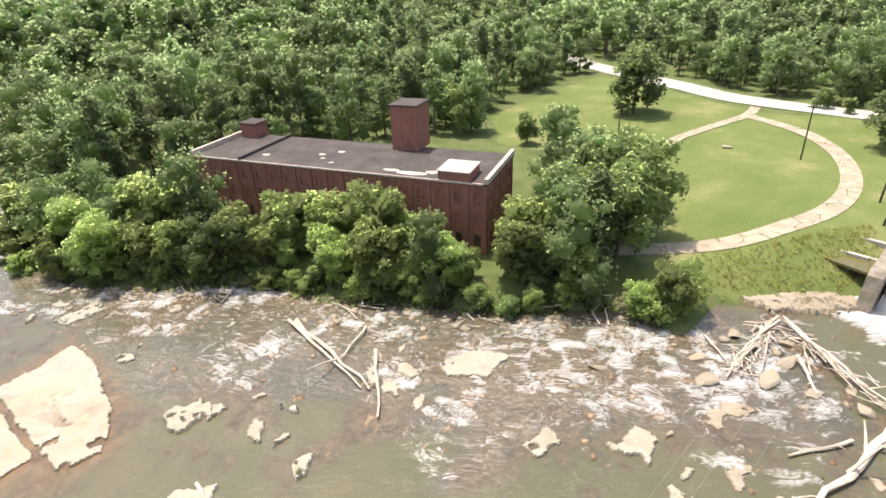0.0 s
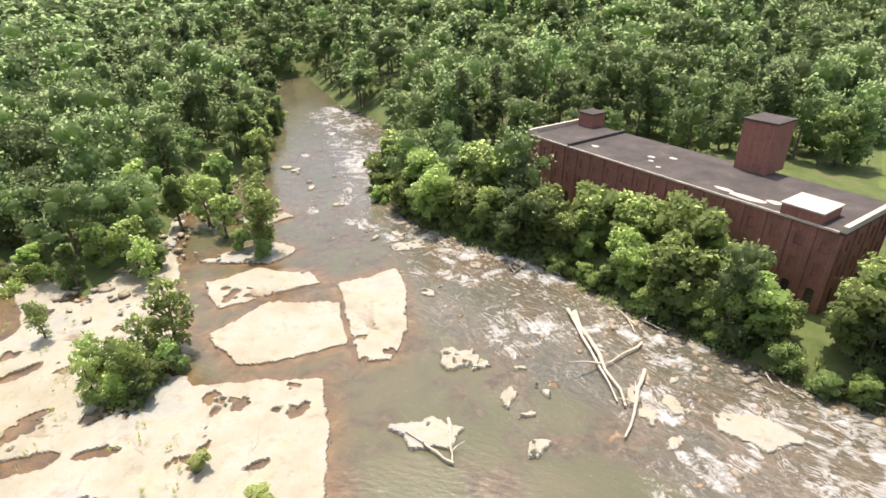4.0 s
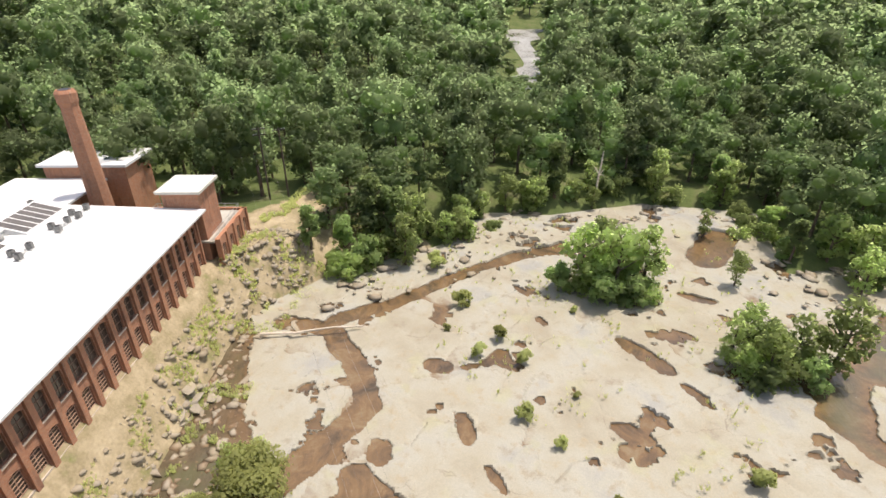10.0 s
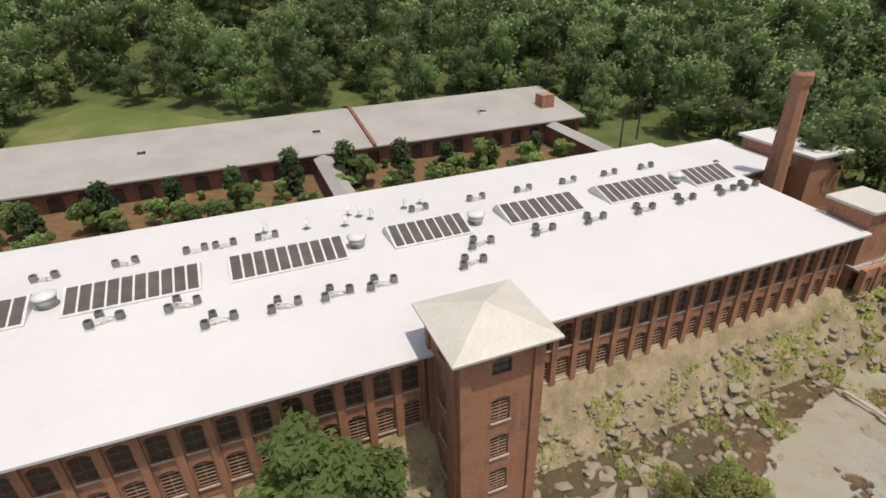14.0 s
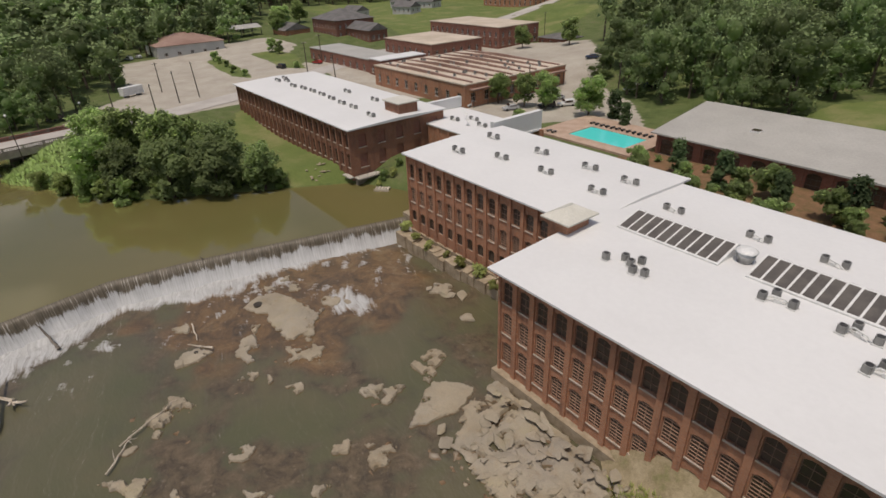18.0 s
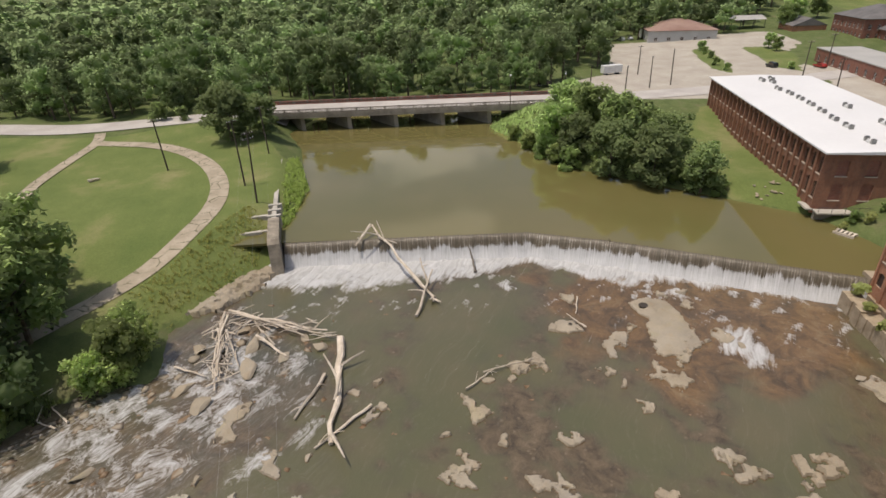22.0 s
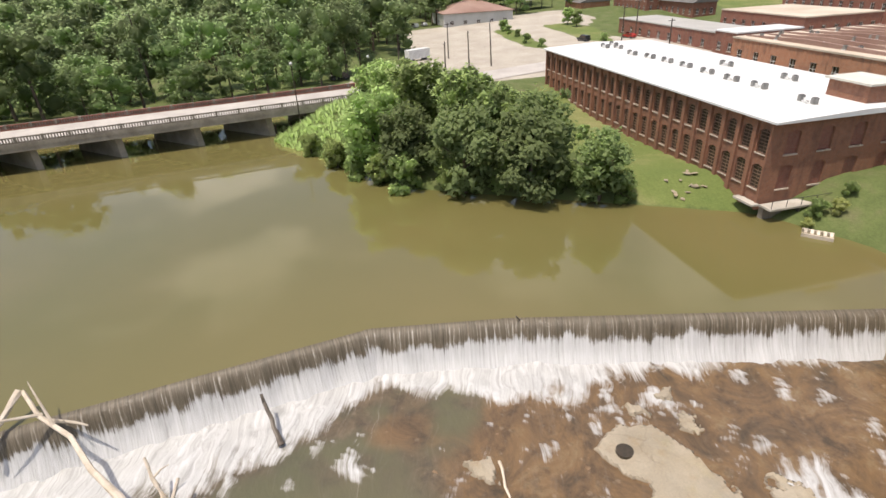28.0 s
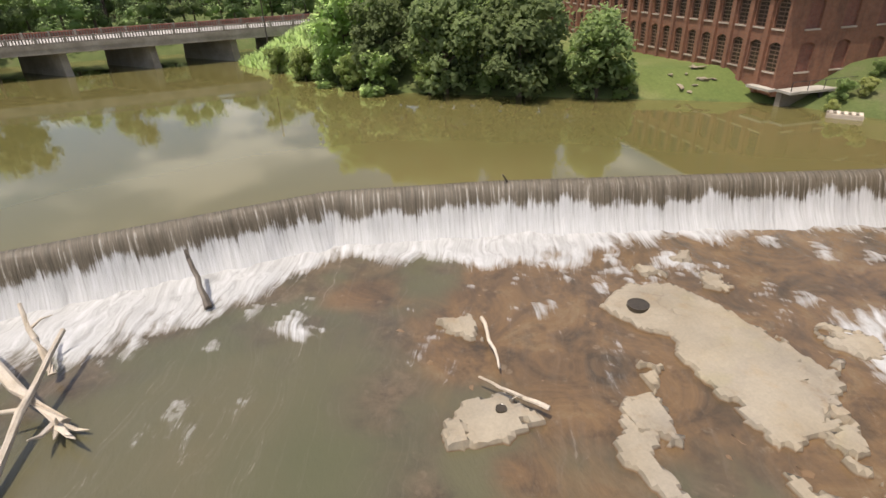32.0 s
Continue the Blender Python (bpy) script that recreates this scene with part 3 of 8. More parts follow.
def bed(x, y):
    # edges break along small angular pieces
    piece, fx, fy, _ = plates(x * 1.3 + 60, y + 20, 1.7)
    warp_x = x + 1.8 * (fbm(x / 6, y / 6) - 0.5) + 0.34 * (piece - 0.5) + 0.3 * (fbm(x / 0.7, y / 0.7, 2) - 0.5)
    warp_y = y + 1.8 * (fbm(x / 6 + 40, y / 6) - 0.5) + 0.34 * ((piece * 7.3) % 1.0 - 0.5) + 0.3 * (fbm(x / 0.7 + 9, y / 0.7, 2) - 0.5)
    low = -0.62 + 1.15 * (fbm(x / 7 + 5, y / 7) - 0.42) + 0.9 * (fbm(x / 1.8, y / 1.8 + 3) - 0.5)
    low = np.where(low > 0, low * 0.55, low)
    d = np.minimum.reduce([inside(warp_x, warp_y, p) for p in [SHELF] + SLABS])
    k = ease(-d, -0.06, 0.10)
    tilt = fbm(x / 22 + 3, y / 22, 2) * 4.0 + 0.10 * fbm(x / 2, y / 2)
    # plates split along joints, each with a height and a lean of its own
    cell, lean_x, lean_y, gap = plates(x + 1.6 * (fbm(x / 3 + 8, y / 3) - 0.5), y + 1.6 * (fbm(x / 3, y / 3 + 30) - 0.5), 9.0)
    high = 0.15 + 0.06 * (np.floor(tilt) + ease(tilt % 1.0, 0.96, 1.0)) + 0.16 * (cell - 0.5) + 0.02 * (fbm(x / 1.5, y / 1.5) - 0.5) + 0.16 * (fbm(x / 14, y / 14, 2) - 0.5) + 0.5 * ease(-x, 60, 110)
    high = high + 0.018 * lean_x + 0.018 * lean_y - 0.10 * (1 - ease(gap, 0.04, 0.16)) * (cell > 0.62)
    # low spots hold small pools
    dip = fbm(x / 4.5 + 11, y / 4.5 + 7, 5, 0.6)
    high = high - 0.9 * ease(dip, 0.69, 0.705)

    for line, half in CHANNELS:
        high = high - 1.5 * (1 - ease(along(warp_x, warp_y, line), half * 0.9, half * 1.1))
    for px, py, a, b, turn in POOLS:
        c, s = math.cos(radians(turn)), math.sin(radians(turn))
        q = np.hypot(((warp_x - px) * c + (warp_y - py) * s) / a, (-(warp_x - px) * s + (warp_y - py) * c) / b)
        high = high - 1.1 * (1 - ease(q, 0.9, 1.06))
    return low * (1 - k) + high * k


def rock_material(name, warm=0.0):
    n = Nodes(name)
    sep = n.t.nodes.new("ShaderNodeSeparateXYZ")
    n.t.links.new(n.pos, sep.inputs[0])
    big, mid, fine = n.noise(0.09, 6.0, 0.6), n.noise(0.7, 6.0, 0.65), n.noise(6.0, 5.0, 0.7)
    c = n.ramp(big, (0.32, (0.255, 0.225, 0.165)), (0.46, (0.31, 0.285, 0.22)), (0.56, (0.325, 0.31, 0.255)), (0.66, (0.275, 0.27, 0.245)))
    c = n.mix(n.math("MULTIPLY", n.step(mid, 0.52, 0.74), 0.7), c, (0.31, 0.245, 0.15))
    c = n.mix(n.math("MULTIPLY", n.step(n.noise(0.22, 5.0, 0.6), 0.55, 0.68), 0.4), c, (0.32, 0.31, 0.18))
    c = n.mix(n.math("MULTIPLY", n.step(n.noise(0.35, 9.0, 0.75), 0.54, 0.68), 0.6), c, (0.215, 0.19, 0.15))
    if warm:
        c = n.mix(warm, c, n.ramp(n.noise(0.3, 5.0), (0.35, (0.19, 0.13, 0.075)), (0.65, (0.33, 0.25, 0.165))))
    bent = n.t.nodes.new("ShaderNodeVectorMath")
    bent.operation = "MULTIPLY_ADD"
    tex = n.t.nodes.new("ShaderNodeTexNoise")
    tex.inputs["Scale"].default_value, tex.inputs["Detail"].default_value = 0.45, 5.0
    n.t.links.new(n.pos, tex.inputs["Vector"])
    n.t.links.new(tex.outputs["Color"], bent.inputs[0])
    bent.inputs[1].default_value = (3.0, 3.0, 3.0)
    n.t.links.new(n.pos, bent.inputs[2])
    crack = n.step(n.cells(0.13, n.scaled(1.0, 0.6, 0.3, bent.outputs[0], 0.6), "DISTANCE_TO_EDGE"), 0.009, 0.0)
    c = n.mix(n.math("MULTIPLY", crack, n.math("MULTIPLY", n.step(n.noise(0.2, 3.0), 0.5, 0.66), 0.6)), c, (0.19, 0.155, 0.11))
    c = n.mix(0.4, c, n.ramp(fine, (0.3, (0.7, 0.7, 0.7)), (0.7, (1.22, 1.2, 1.18))), "MULTIPLY")
    damp = n.step(n.math("ADD", sep.outputs[2], n.math("MULTIPLY", n.math("SUBTRACT", mid, 0.5), 0.25)), 0.16, 0.03)
    c = n.mix(n.math("MULTIPLY", damp, 0.85), c, (0.15, 0.085, 0.04))
    h = n.math("ADD", n.math("MULTIPLY", mid, 1.0), n.math("MULTIPLY", fine, 0.25))
    return n.done(c, 0.85, n.bump(h, 0.22, 0.08), 0.0, 0.3)


M["rock"] = rock_material("bedrock")
STEP = 0.45
bx, by = np.arange(-162, 91, STEP), np.arange(-54, 254, STEP)
BX, BY = np.meshgrid(bx, by)
river_d = inside(BX, BY, RIVER)
BZ = np.full(BX.shape, -1.0)
BZ[river_d < 4] = bed(BX[river_d < 4], BY[river_d < 4])
BZ = np.where(river_d > 0.5, BZ - 0.5 * (river_d - 0.5), BZ)


def kept(faces, keep):
    """The faces whose corners are all kept, and the corners that they use."""
    f = faces[keep.ravel()[faces].all(1)]
    used = np.unique(f)
    new_index = np.zeros(keep.size, np.int64)
    new_index[used] = np.arange(len(used))
    return used, new_index[f]


all_faces = grid_faces(len(bx), len(by))
def rock_sheet(name, x0, x1, y0, y1, step, keep, label):
    x, y = np.meshgrid(np.arange(x0, x1, step), np.arange(y0, y1, step))
    d = inside(x, y, RIVER)
    m = (d < 4) & keep(x, y)
    z = np.zeros(x.shape)
    z[m] = bed(x[m], y[m])
    z = np.where(d > 0.5, z - 0.5 * (d - 0.5), z)
    used, faces = kept(grid_faces(x.shape[1], x.shape[0]), m)
    me = raw_mesh(name, np.stack([x, y, z], -1).reshape(-1, 3)[used], faces, [M["rock"]], shade=True)
    me.set_sharp_from_angle(angle=radians(24))
    return tagged(new(name, me), label, "river bed", kind="structure")


NEAR_SHELF = [(-104, -31), (-8, -31), (-8, 64), (-20, 80), (-40, 100), (-104, 110)]
rock_sheet("rock_shelf", -106, -6, -32, 111, 0.24, lambda x, y: inside(x, y, NEAR_SHELF) < 0.3, "pale cream bedrock shelf with brown pools, cracks and thin ledges")
rock_sheet("riverbed", -162, 91, -54, 254, 0.7, lambda x, y: inside(x, y, NEAR_SHELF) > -0.4, "stony brown bed of the shallow river")

# ---- water: the rapids below the dam ----
def wake_spots():
    """Stones that break the stream; each trails a plume of white water."""
    rng = random.Random(41)
    spots = []
    while len(spots) < 150:
        line = STREAM
        i = rng.randrange(len(line) - 1)
        q = rng.random()
        (ax, ay), (bx2, by2) = line[i], line[i + 1]
        x, y = ax + (bx2 - ax) * q + rng.gauss(0, 8), ay + (by2 - ay) * q + rng.gauss(0, 8)
        if inside([x], [y], RIVER)[0] < -1 and min(inside([x], [y], s)[0] for s in [SHELF] + SLABS) > 1.0:
            d = math.hypot(bx2 - ax, by2 - ay)
            spots.append((x, y, (bx2 - ax) / d, (by2 - ay) / d, rng.random() ** 1.7))
    return spots


STREAM = [(60, 34), (48, 38), (36, 46), (22, 52), (8, 62), (-8, 75), (-26, 87), (-44, 108), (-58, 132), (-72, 156), (-92, 182)]
WAKES = wake_spots()
RAPIDS = [([(52, 40), (36, 47), (22, 53), (8, 63), (-8, 76), (-26, 88), (-44, 108), (-58, 132), (-72, 156), (-92, 182)], 13, 1.0), ([(50, 30), (36, 40), (22, 43), (12, 40)], 8, 0.75), ([(14, 52), (-4, 60), (-16, 66), (-26, 82)], 8, 0.55)]
DAM = [(79.6, 41.0), (82.6, 25.0), (86.8, 0.0), (84.7, -12.5), (75.6, -47.5)]


def river_material():
    n = Nodes("river_water")
    flow = n.scaled(0.38, 1.0, 1.0, None, radians(38))
    mud = n.ramp(n.noise(0.10, 5.0, 0.6), (0.35, (0.066, 0.064, 0.044)), (0.55, (0.085, 0.075, 0.05)), (0.7, (0.105, 0.082, 0.052)))
    stones = n.ramp(n.noise(0.45, 9.0, 0.72, None, 0.6), (0.3, (0.046, 0.037, 0.025)), (0.5, (0.10, 0.074, 0.045)), (0.7, (0.165, 0.125, 0.08)))
    c = n.mix(n.math("MULTIPLY", n.attr("shallow"), 0.9), mud, stones)
    c = n.mix(n.math("MULTIPLY", n.attr("calm"), 0.8), c, n.ramp(n.noise(0.05, 3.0), (0.4, (0.092, 0.092, 0.045)), (0.6, (0.112, 0.10, 0.054))))
    c = n.mix(n.attr("rust"), c, n.ramp(n.noise(0.22, 8.0, 0.68, None, 1.2), (0.34, (0.06, 0.044, 0.026)), (0.46, (0.115, 0.073, 0.038)), (0.56, (0.16, 0.098, 0.046)), (0.68, (0.20, 0.145, 0.08))))
    # pale and dark cobbles show through where the water is thin
    lumps = n.cells(1.25, n.scaled(1.0, 1.0, 0.1))
    # fine pale flecks paint the sparkle of ripples into the water colour
    ripple_glint = n.math("MULTIPLY", n.step(n.noise(3.2, 9.0, 0.8), 0.57, 0.68), n.step(n.noise(0.3, 5.0, 0.7), 0.44, 0.58))
    cobble = n.math("MULTIPLY", n.step(lumps, 0.34, 0.2), n.step(n.noise(0.5, 5.0, 0.7), 0.48, 0.58))
    thin = n.math("MULTIPLY", n.math("MAXIMUM", n.attr("shallow"), n.attr("rapid")), n.math("SUBTRACT", 1.0, n.attr("calm")))
    c = n.mix(n.math("MULTIPLY", n.math("MULTIPLY", n.step(n.noise(0.6, 7.0, 0.7), 0.5, 0.66), thin), 0.4), c, (0.036, 0.028, 0.02))
    c = n.mix(n.math("MULTIPLY", n.math("MULTIPLY", ripple_glint, thin), 0.3), c, (0.27, 0.22, 0.16))
    c = n.mix(n.math("MULTIPLY", n.math("MULTIPLY", cobble, thin), 0.35), c, n.ramp(n.noise(1.4, 3.0), (0.4, (0.09, 0.06, 0.03)), (0.55, (0.25, 0.2, 0.14))))
    # white water: veils and threads drawn out along the stream
    lie = n.t.nodes.new("ShaderNodeCombineXYZ")
    n.t.links.new(n.attr("way"), lie.inputs[0])
    n.t.links.new(n.attr("off"), lie.inputs[1])
    with_flow = n.scaled(0.55, 1.0, 1.0, lie.outputs[0])
    fleck = n.noise(1.7, 7.0, 0.7, with_flow, 1.2)
    swirl = n.noise(0.45, 5.0, 0.62, with_flow, 2.2)
    thread = n.math("SUBTRACT", 1.0, n.math("MULTIPLY", n.math("ABSOLUTE", n.math("SUBTRACT", swirl, 0.5)), 7.0))
    crest = n.math("MULTIPLY", n.math("MULTIPLY", n.step(thread, 0.2, 1.0), n.attr("rapid")), n.step(fleck, 0.36, 0.6))
    drawn = n.math("ADD", n.math("MULTIPLY", n.math("SUBTRACT", thread, 0.35), 0.36), n.math("MULTIPLY", n.math("SUBTRACT", fleck, 0.5), 1.1))
    foam = n.math("MULTIPLY", n.step(n.math("ADD", n.attr("foam"), drawn), 0.16, 0.86), n.step(n.attr("foam"), 0.03, 0.16))
    grey = n.step(n.math("ADD", n.attr("foam"), n.math("MULTIPLY", drawn, 0.7)), 0.08, 0.55)
    c = n.mix(n.math("MULTIPLY", n.math("MAXIMUM", grey, n.math("MULTIPLY", n.attr("rapid"), n.step(fleck, 0.42, 0.7))), 0.32), c, (0.25, 0.22, 0.18))
    c = n.mix(n.math("MULTIPLY", crest, 0.12), c, (0.50, 0.48, 0.44))
    c = n.mix(n.math("MULTIPLY", foam, 0.9), c, n.ramp(fleck, (0.35, (0.31, 0.31, 0.30)), (0.52, (0.44, 0.44, 0.43)), (0.68, (0.54, 0.54, 0.54))))
    wave = n.noise(1.6, 6.0, 0.6, flow)
    h = n.math("ADD", wave, n.math("MULTIPLY", foam, 0.5))
    rough = n.math("ADD", 0.08, n.math("MULTIPLY", grey, 0.5))
    return n.done(c, rough, n.bump(h, 0.55, 0.16), 0.0, 0.5)


M["river"] = river_material()
force = np.maximum.reduce([s * (1 - ease(along(BX, BY, line), w * 0.35, w)) for line, w, s in RAPIDS])
U, V = BX * 0.80 - BY * 0.60, BX * 0.60 + BY * 0.80
crest_n = fbm(U / 3.2 + 1.5 * fbm(BX / 6, BY / 6), V / 1.5, 4, 0.6)
streaks = fbm(U / 2.2, V / 0.55, 3, 0.6)

# the way along the stream and off its middle, for crests that lie across the flow and tails that run with it
way, off, best, gone = np.zeros(BX.shape), np.zeros(BX.shape), np.full(BX.shape, 1e9), 0.0
for (ax, ay), (bx2, by2) in zip(STREAM, STREAM[1:]):
    ln = math.hypot(bx2 - ax, by2 - ay)
    du, dv = (bx2 - ax) / ln, (by2 - ay) / ln
    q = np.clip((BX - ax) * du + (BY - ay) * dv, 0, ln)
    r = np.hypot(BX - ax - q * du, BY - ay - q * dv)
    near = r < best
    way, off, best = np.where(near, gone + q, way), np.where(near, (BX - ax) * dv - (BY - ay) * du, off), np.minimum(best, r)
    gone += ln
way = way + 2.2 * (fbm(BX / 4, BY / 4) - 0.5) * 2 + 0.05 * off * np.sin(way / 11.0)
off = off + 3.0 * (fbm(BX / 7 + 9, BY / 7) - 0.5)
drops = ease(fbm(way / 8.0, off / 9.0 + 4, 3), 0.40, 0.60)
ridge = 1 - np.abs(2 * fbm(way / 3.4 + 3, off / 5.5, 3, 0.45) - 1)
tails = fbm(way / 5.0, off / 0.75 + 7, 3, 0.55)
lace = drops * (0.55 * ease(ridge, 0.70, 0.98) + 0.5 * ease(tails, 0.50, 0.75)) + 0.25 * ease(ridge, 0.9, 1.0)
foam = force * (0.07 + 0.5 * lace)
for wx, wy, du, dv, size in WAKES:
    long, wide = 1.6 + 6.0 * size, 0.6 + 1.5 * size
    i0, i1 = np.searchsorted(bx, (wx - 8, wx + 8))
    j0, j1 = np.searchsorted(by, (wy - 8, wy + 8))
    sx, sy = BX[j0:j1, i0:i1] - wx, BY[j0:j1, i0:i1] - wy
    s, t = sx * du + sy * dv, np.abs(-sx * dv + sy * du + 3.2 * (crest_n[j0:j1, i0:i1] - 0.5))
    plume = ease(s, -0.6, 0.4) * (1 - ease(s, 0.3 * long, long)) * (1 - ease(t, 0.25 * wide, wide * (0.7 + 0.12 * np.maximum(s, 0))))
    foam[j0:j1, i0:i1] = np.maximum(foam[j0:j1, i0:i1], (0.22 + 0.25 * size) * plume * (0.45 + 0.9 * ease(streaks[j0:j1, i0:i1], 0.3, 0.7)))
fall = np.hypot((BX - 63.5) * 0.8, BY + 27.5)
foam = np.maximum(foam, 0.8 * (1 - ease(fall + 5.0 * (crest_n - 0.5), 0.8, 3.6)))
dam_d = along(BX, BY, DAM)
reach = np.interp(BY, [-46, -30, -22, -16, -10, -5, 0, 4, 8, 14, 20, 28, 41], [1.6, 3.4, 4.4, 6.4, 6.3, 5.2, 4.4, 5.4, 7.6, 8.0, 9.4, 10.6, 9.6])
reach = reach + 6.0 * (fbm(BX / 4, BY / 3, 4, 0.6) - 0.48)
boil = (1 - ease(dam_d, reach - 2.6, reach + 0.5)) * (BX < 88)
thinned = 0.45 * ease(BY, 2, 14) * ease(dam_d, 3.4, 6.5) * ease(fbm(BX / 1.5, BY / 1.2, 4, 0.6), 0.38, 0.6)
foam = np.maximum(foam, 0.98 * boil * (1 - thinned))
foam *= 1 - ease(-inside(BX, BY, SHELF), -3, 1)
rapid_hold = 1 - ease(-inside(BX, BY, SHELF), -3, 1)
foam = np.maximum(foam, 0.55 * ease(crest_n, 0.62, 0.75) * (1 - ease(dam_d, 8, 22)))
rapid = np.clip(0.9 * force + 0.4 * (1 - ease(along(BX, BY, STREAM), 16, 26)) * ease(fbm(BX / 7 + 2, BY / 7), 0.38, 0.6) + 0.2 * ease(fbm(BX / 12, BY / 12), 0.4, 0.6) * (1 - ease(-BX, -5, 20)) * (1 - ease(BX, 34, 46)), 0, 1)
rapid *= (1 - 0.45 * ease(BX, 30, 44)) * rapid_hold
calm = (1 - ease(force, 0.05, 0.4)) * ease(-BZ, 0.3, 0.75)
shallow = ease(BZ, -0.75, -0.25)
DEEP = [(67, 7, 11, 10), (67, 35, 6, 8), (50, -27, 13, 6), (56, -30, 10, 8), (55, 10, 9, 6), (4, 39, 9, 5), (62, -6, 5, 4), (-14, 36, 7, 5), (47, -12, 7, 5)]
for dx, dy, da, db in DEEP:
    q = 1 - ease(np.hypot((BX - dx) / da, (BY - dy) / db) + 0.8 * (fbm(BX / 4, BY / 4) - 0.5), 0.6, 1.05)
    calm, shallow, rapid = np.maximum(calm, q), shallow * (1 - q), rapid * (1 - q)
WZ = 0.02 + 0.10 * (crest_n - 0.5) + 0.20 * foam + 0.55 * boil * (fbm(BX / 1.1, BY / 1.1, 3) - 0.4)
shelf_d = np.minimum.reduce([inside(BX, BY, q) for q in [SHELF] + SLABS])
rust = np.clip((1 - ease(shelf_d, 0.3, 4.0)) * (1 - ease(force, 0.1, 0.4)), 0, 1) * (1 - 0.35 * ease(shelf_d, 0.0, 1.5))
warm = (1 - ease(np.hypot((BX - 70) / 17, (BY + 22) / 22) + 0.9 * (fbm(BX / 6, BY / 6) - 0.5), 0.75, 1.05)) * (1 - ease(-inside(BX, BY, [(56, -40), (52, -24), (44, -24), (40, -34)]), -2, 2))
rust = np.maximum(rust, 0.9 * warm)
calm, shallow = calm * (1 - warm), np.maximum(shallow, warm)
used, faces = kept(all_faces, (river_d < 3) & (dam_d > 0.3) & (WZ > BZ - 0.6))
tagged(new("river", raw_mesh("river", np.stack([BX, BY, WZ], -1).reshape(-1, 3)[used], faces, [M["river"]],
                             [("way", way.ravel()[used]), ("off", off.ravel()[used]), ("foam", foam.ravel()[used]), ("rapid", rapid.ravel()[used]), ("rust", rust.ravel()[used]), ("calm", calm.ravel()[used]), ("shallow", shallow.ravel()[used])], shade=True)),
       "shallow brown river with white rapids over rock", "water", kind="structure")

# ---- water: the mill pond and the far reach ----
n = Nodes("pond_water")
c = n.ramp(n.noise(0.02, 4.0), (0.35, (0.115, 0.105, 0.036)), (0.65, (0.145, 0.122, 0.048)))
pond_mat = n.done(c, 0.03, n.bump(n.noise(1.2, 4.0, 0.6), 0.05, 0.05), 0.0, 0.5)
bm = bmesh.new()
slab(bm, [(87.0, 0.0), (82.8, 25.0), (79.8, 43.5), (76.0, 60.0), (170, 90), (260, 90), (260, -20), (150, -60), (75.8, -60), (75.8, -47.5), (84.9, -12.5)][::-1], 3.3, 3.7)
bmesh.ops.triangulate(bm, faces=[f for f in bm.faces if len(f.verts) > 4])
tagged(part("mill_pond", bm, pond_mat), "still olive-brown mill pond behind the dam", "water", kind="structure")
rx, ry = np.meshgrid(np.arange(-430, -190, 4.0), np.arange(10, 90, 4.0))
lively = fbm(rx / 9, ry / 9)
me = raw_mesh("river_reach", np.stack([rx, ry, np.full(rx.shape, 0.05)], -1).reshape(-1, 3), grid_faces(rx.shape[1], rx.shape[0]), [M["river"]], [("way", rx.ravel()), ("off", ry.ravel()), ("foam", 0.75 * lively.ravel()), ("rapid", np.ones(rx.size)), ("calm", np.zeros(rx.size)), ("shallow", np.zeros(rx.size))], shade=True)
tagged(new("river_reach", me), "far reach of the river among woods", "water", kind="structure")

# ---- roads and paths ----
for name, line, width, lift, mat, label in (("road", ROAD_NORTH, 10.0, 0.12, M["road"], "pale worn two-lane road"), ("road", ROAD_SOUTH, 10.0, 0.12, M["road"], "pale worn two-lane road"), ("path", PATH_LOOP, 3.6, 0.10, M["path"], "curved pale path across the lawn"), ("path", PATH_IN, 2.6, 0.13, M["path"], "straight pale path across the lawn")):
    v, f = ribbon(line, width, lift)
    tagged(new(name, raw_mesh(name, v, f, [mat], shade=True)), label, name, kind="structure")

# ---- dam, its overflow and abutments ----


def dam_line(step=0.5):
    pts = []
    for (ax, ay), (bx2, by2) in zip(DAM, DAM[1:]):
        k = max(1, int(math.hypot(bx2 - ax, by2 - ay) / step))
        pts += [(ax + (bx2 - ax) * i / k, ay + (by2 - ay) * i / k) for i in range(k)]
    pts.append(DAM[-1])
    p = np.array(pts)
    d = np.gradient(p, axis=0)
    d /= np.linalg.norm(d, axis=1)[:, None]
    for _ in range(2):
        d[1:-1] = (d[:-2] + d[1:-1] + d[2:]) / 3
    d /= np.linalg.norm(d, axis=1)[:, None]
    return p, np.stack([d[:, 1], -d[:, 0]], 1)


p, out = dam_line()
run = np.concatenate([[0], np.cumsum(np.linalg.norm(np.diff(p, axis=0), axis=1))])


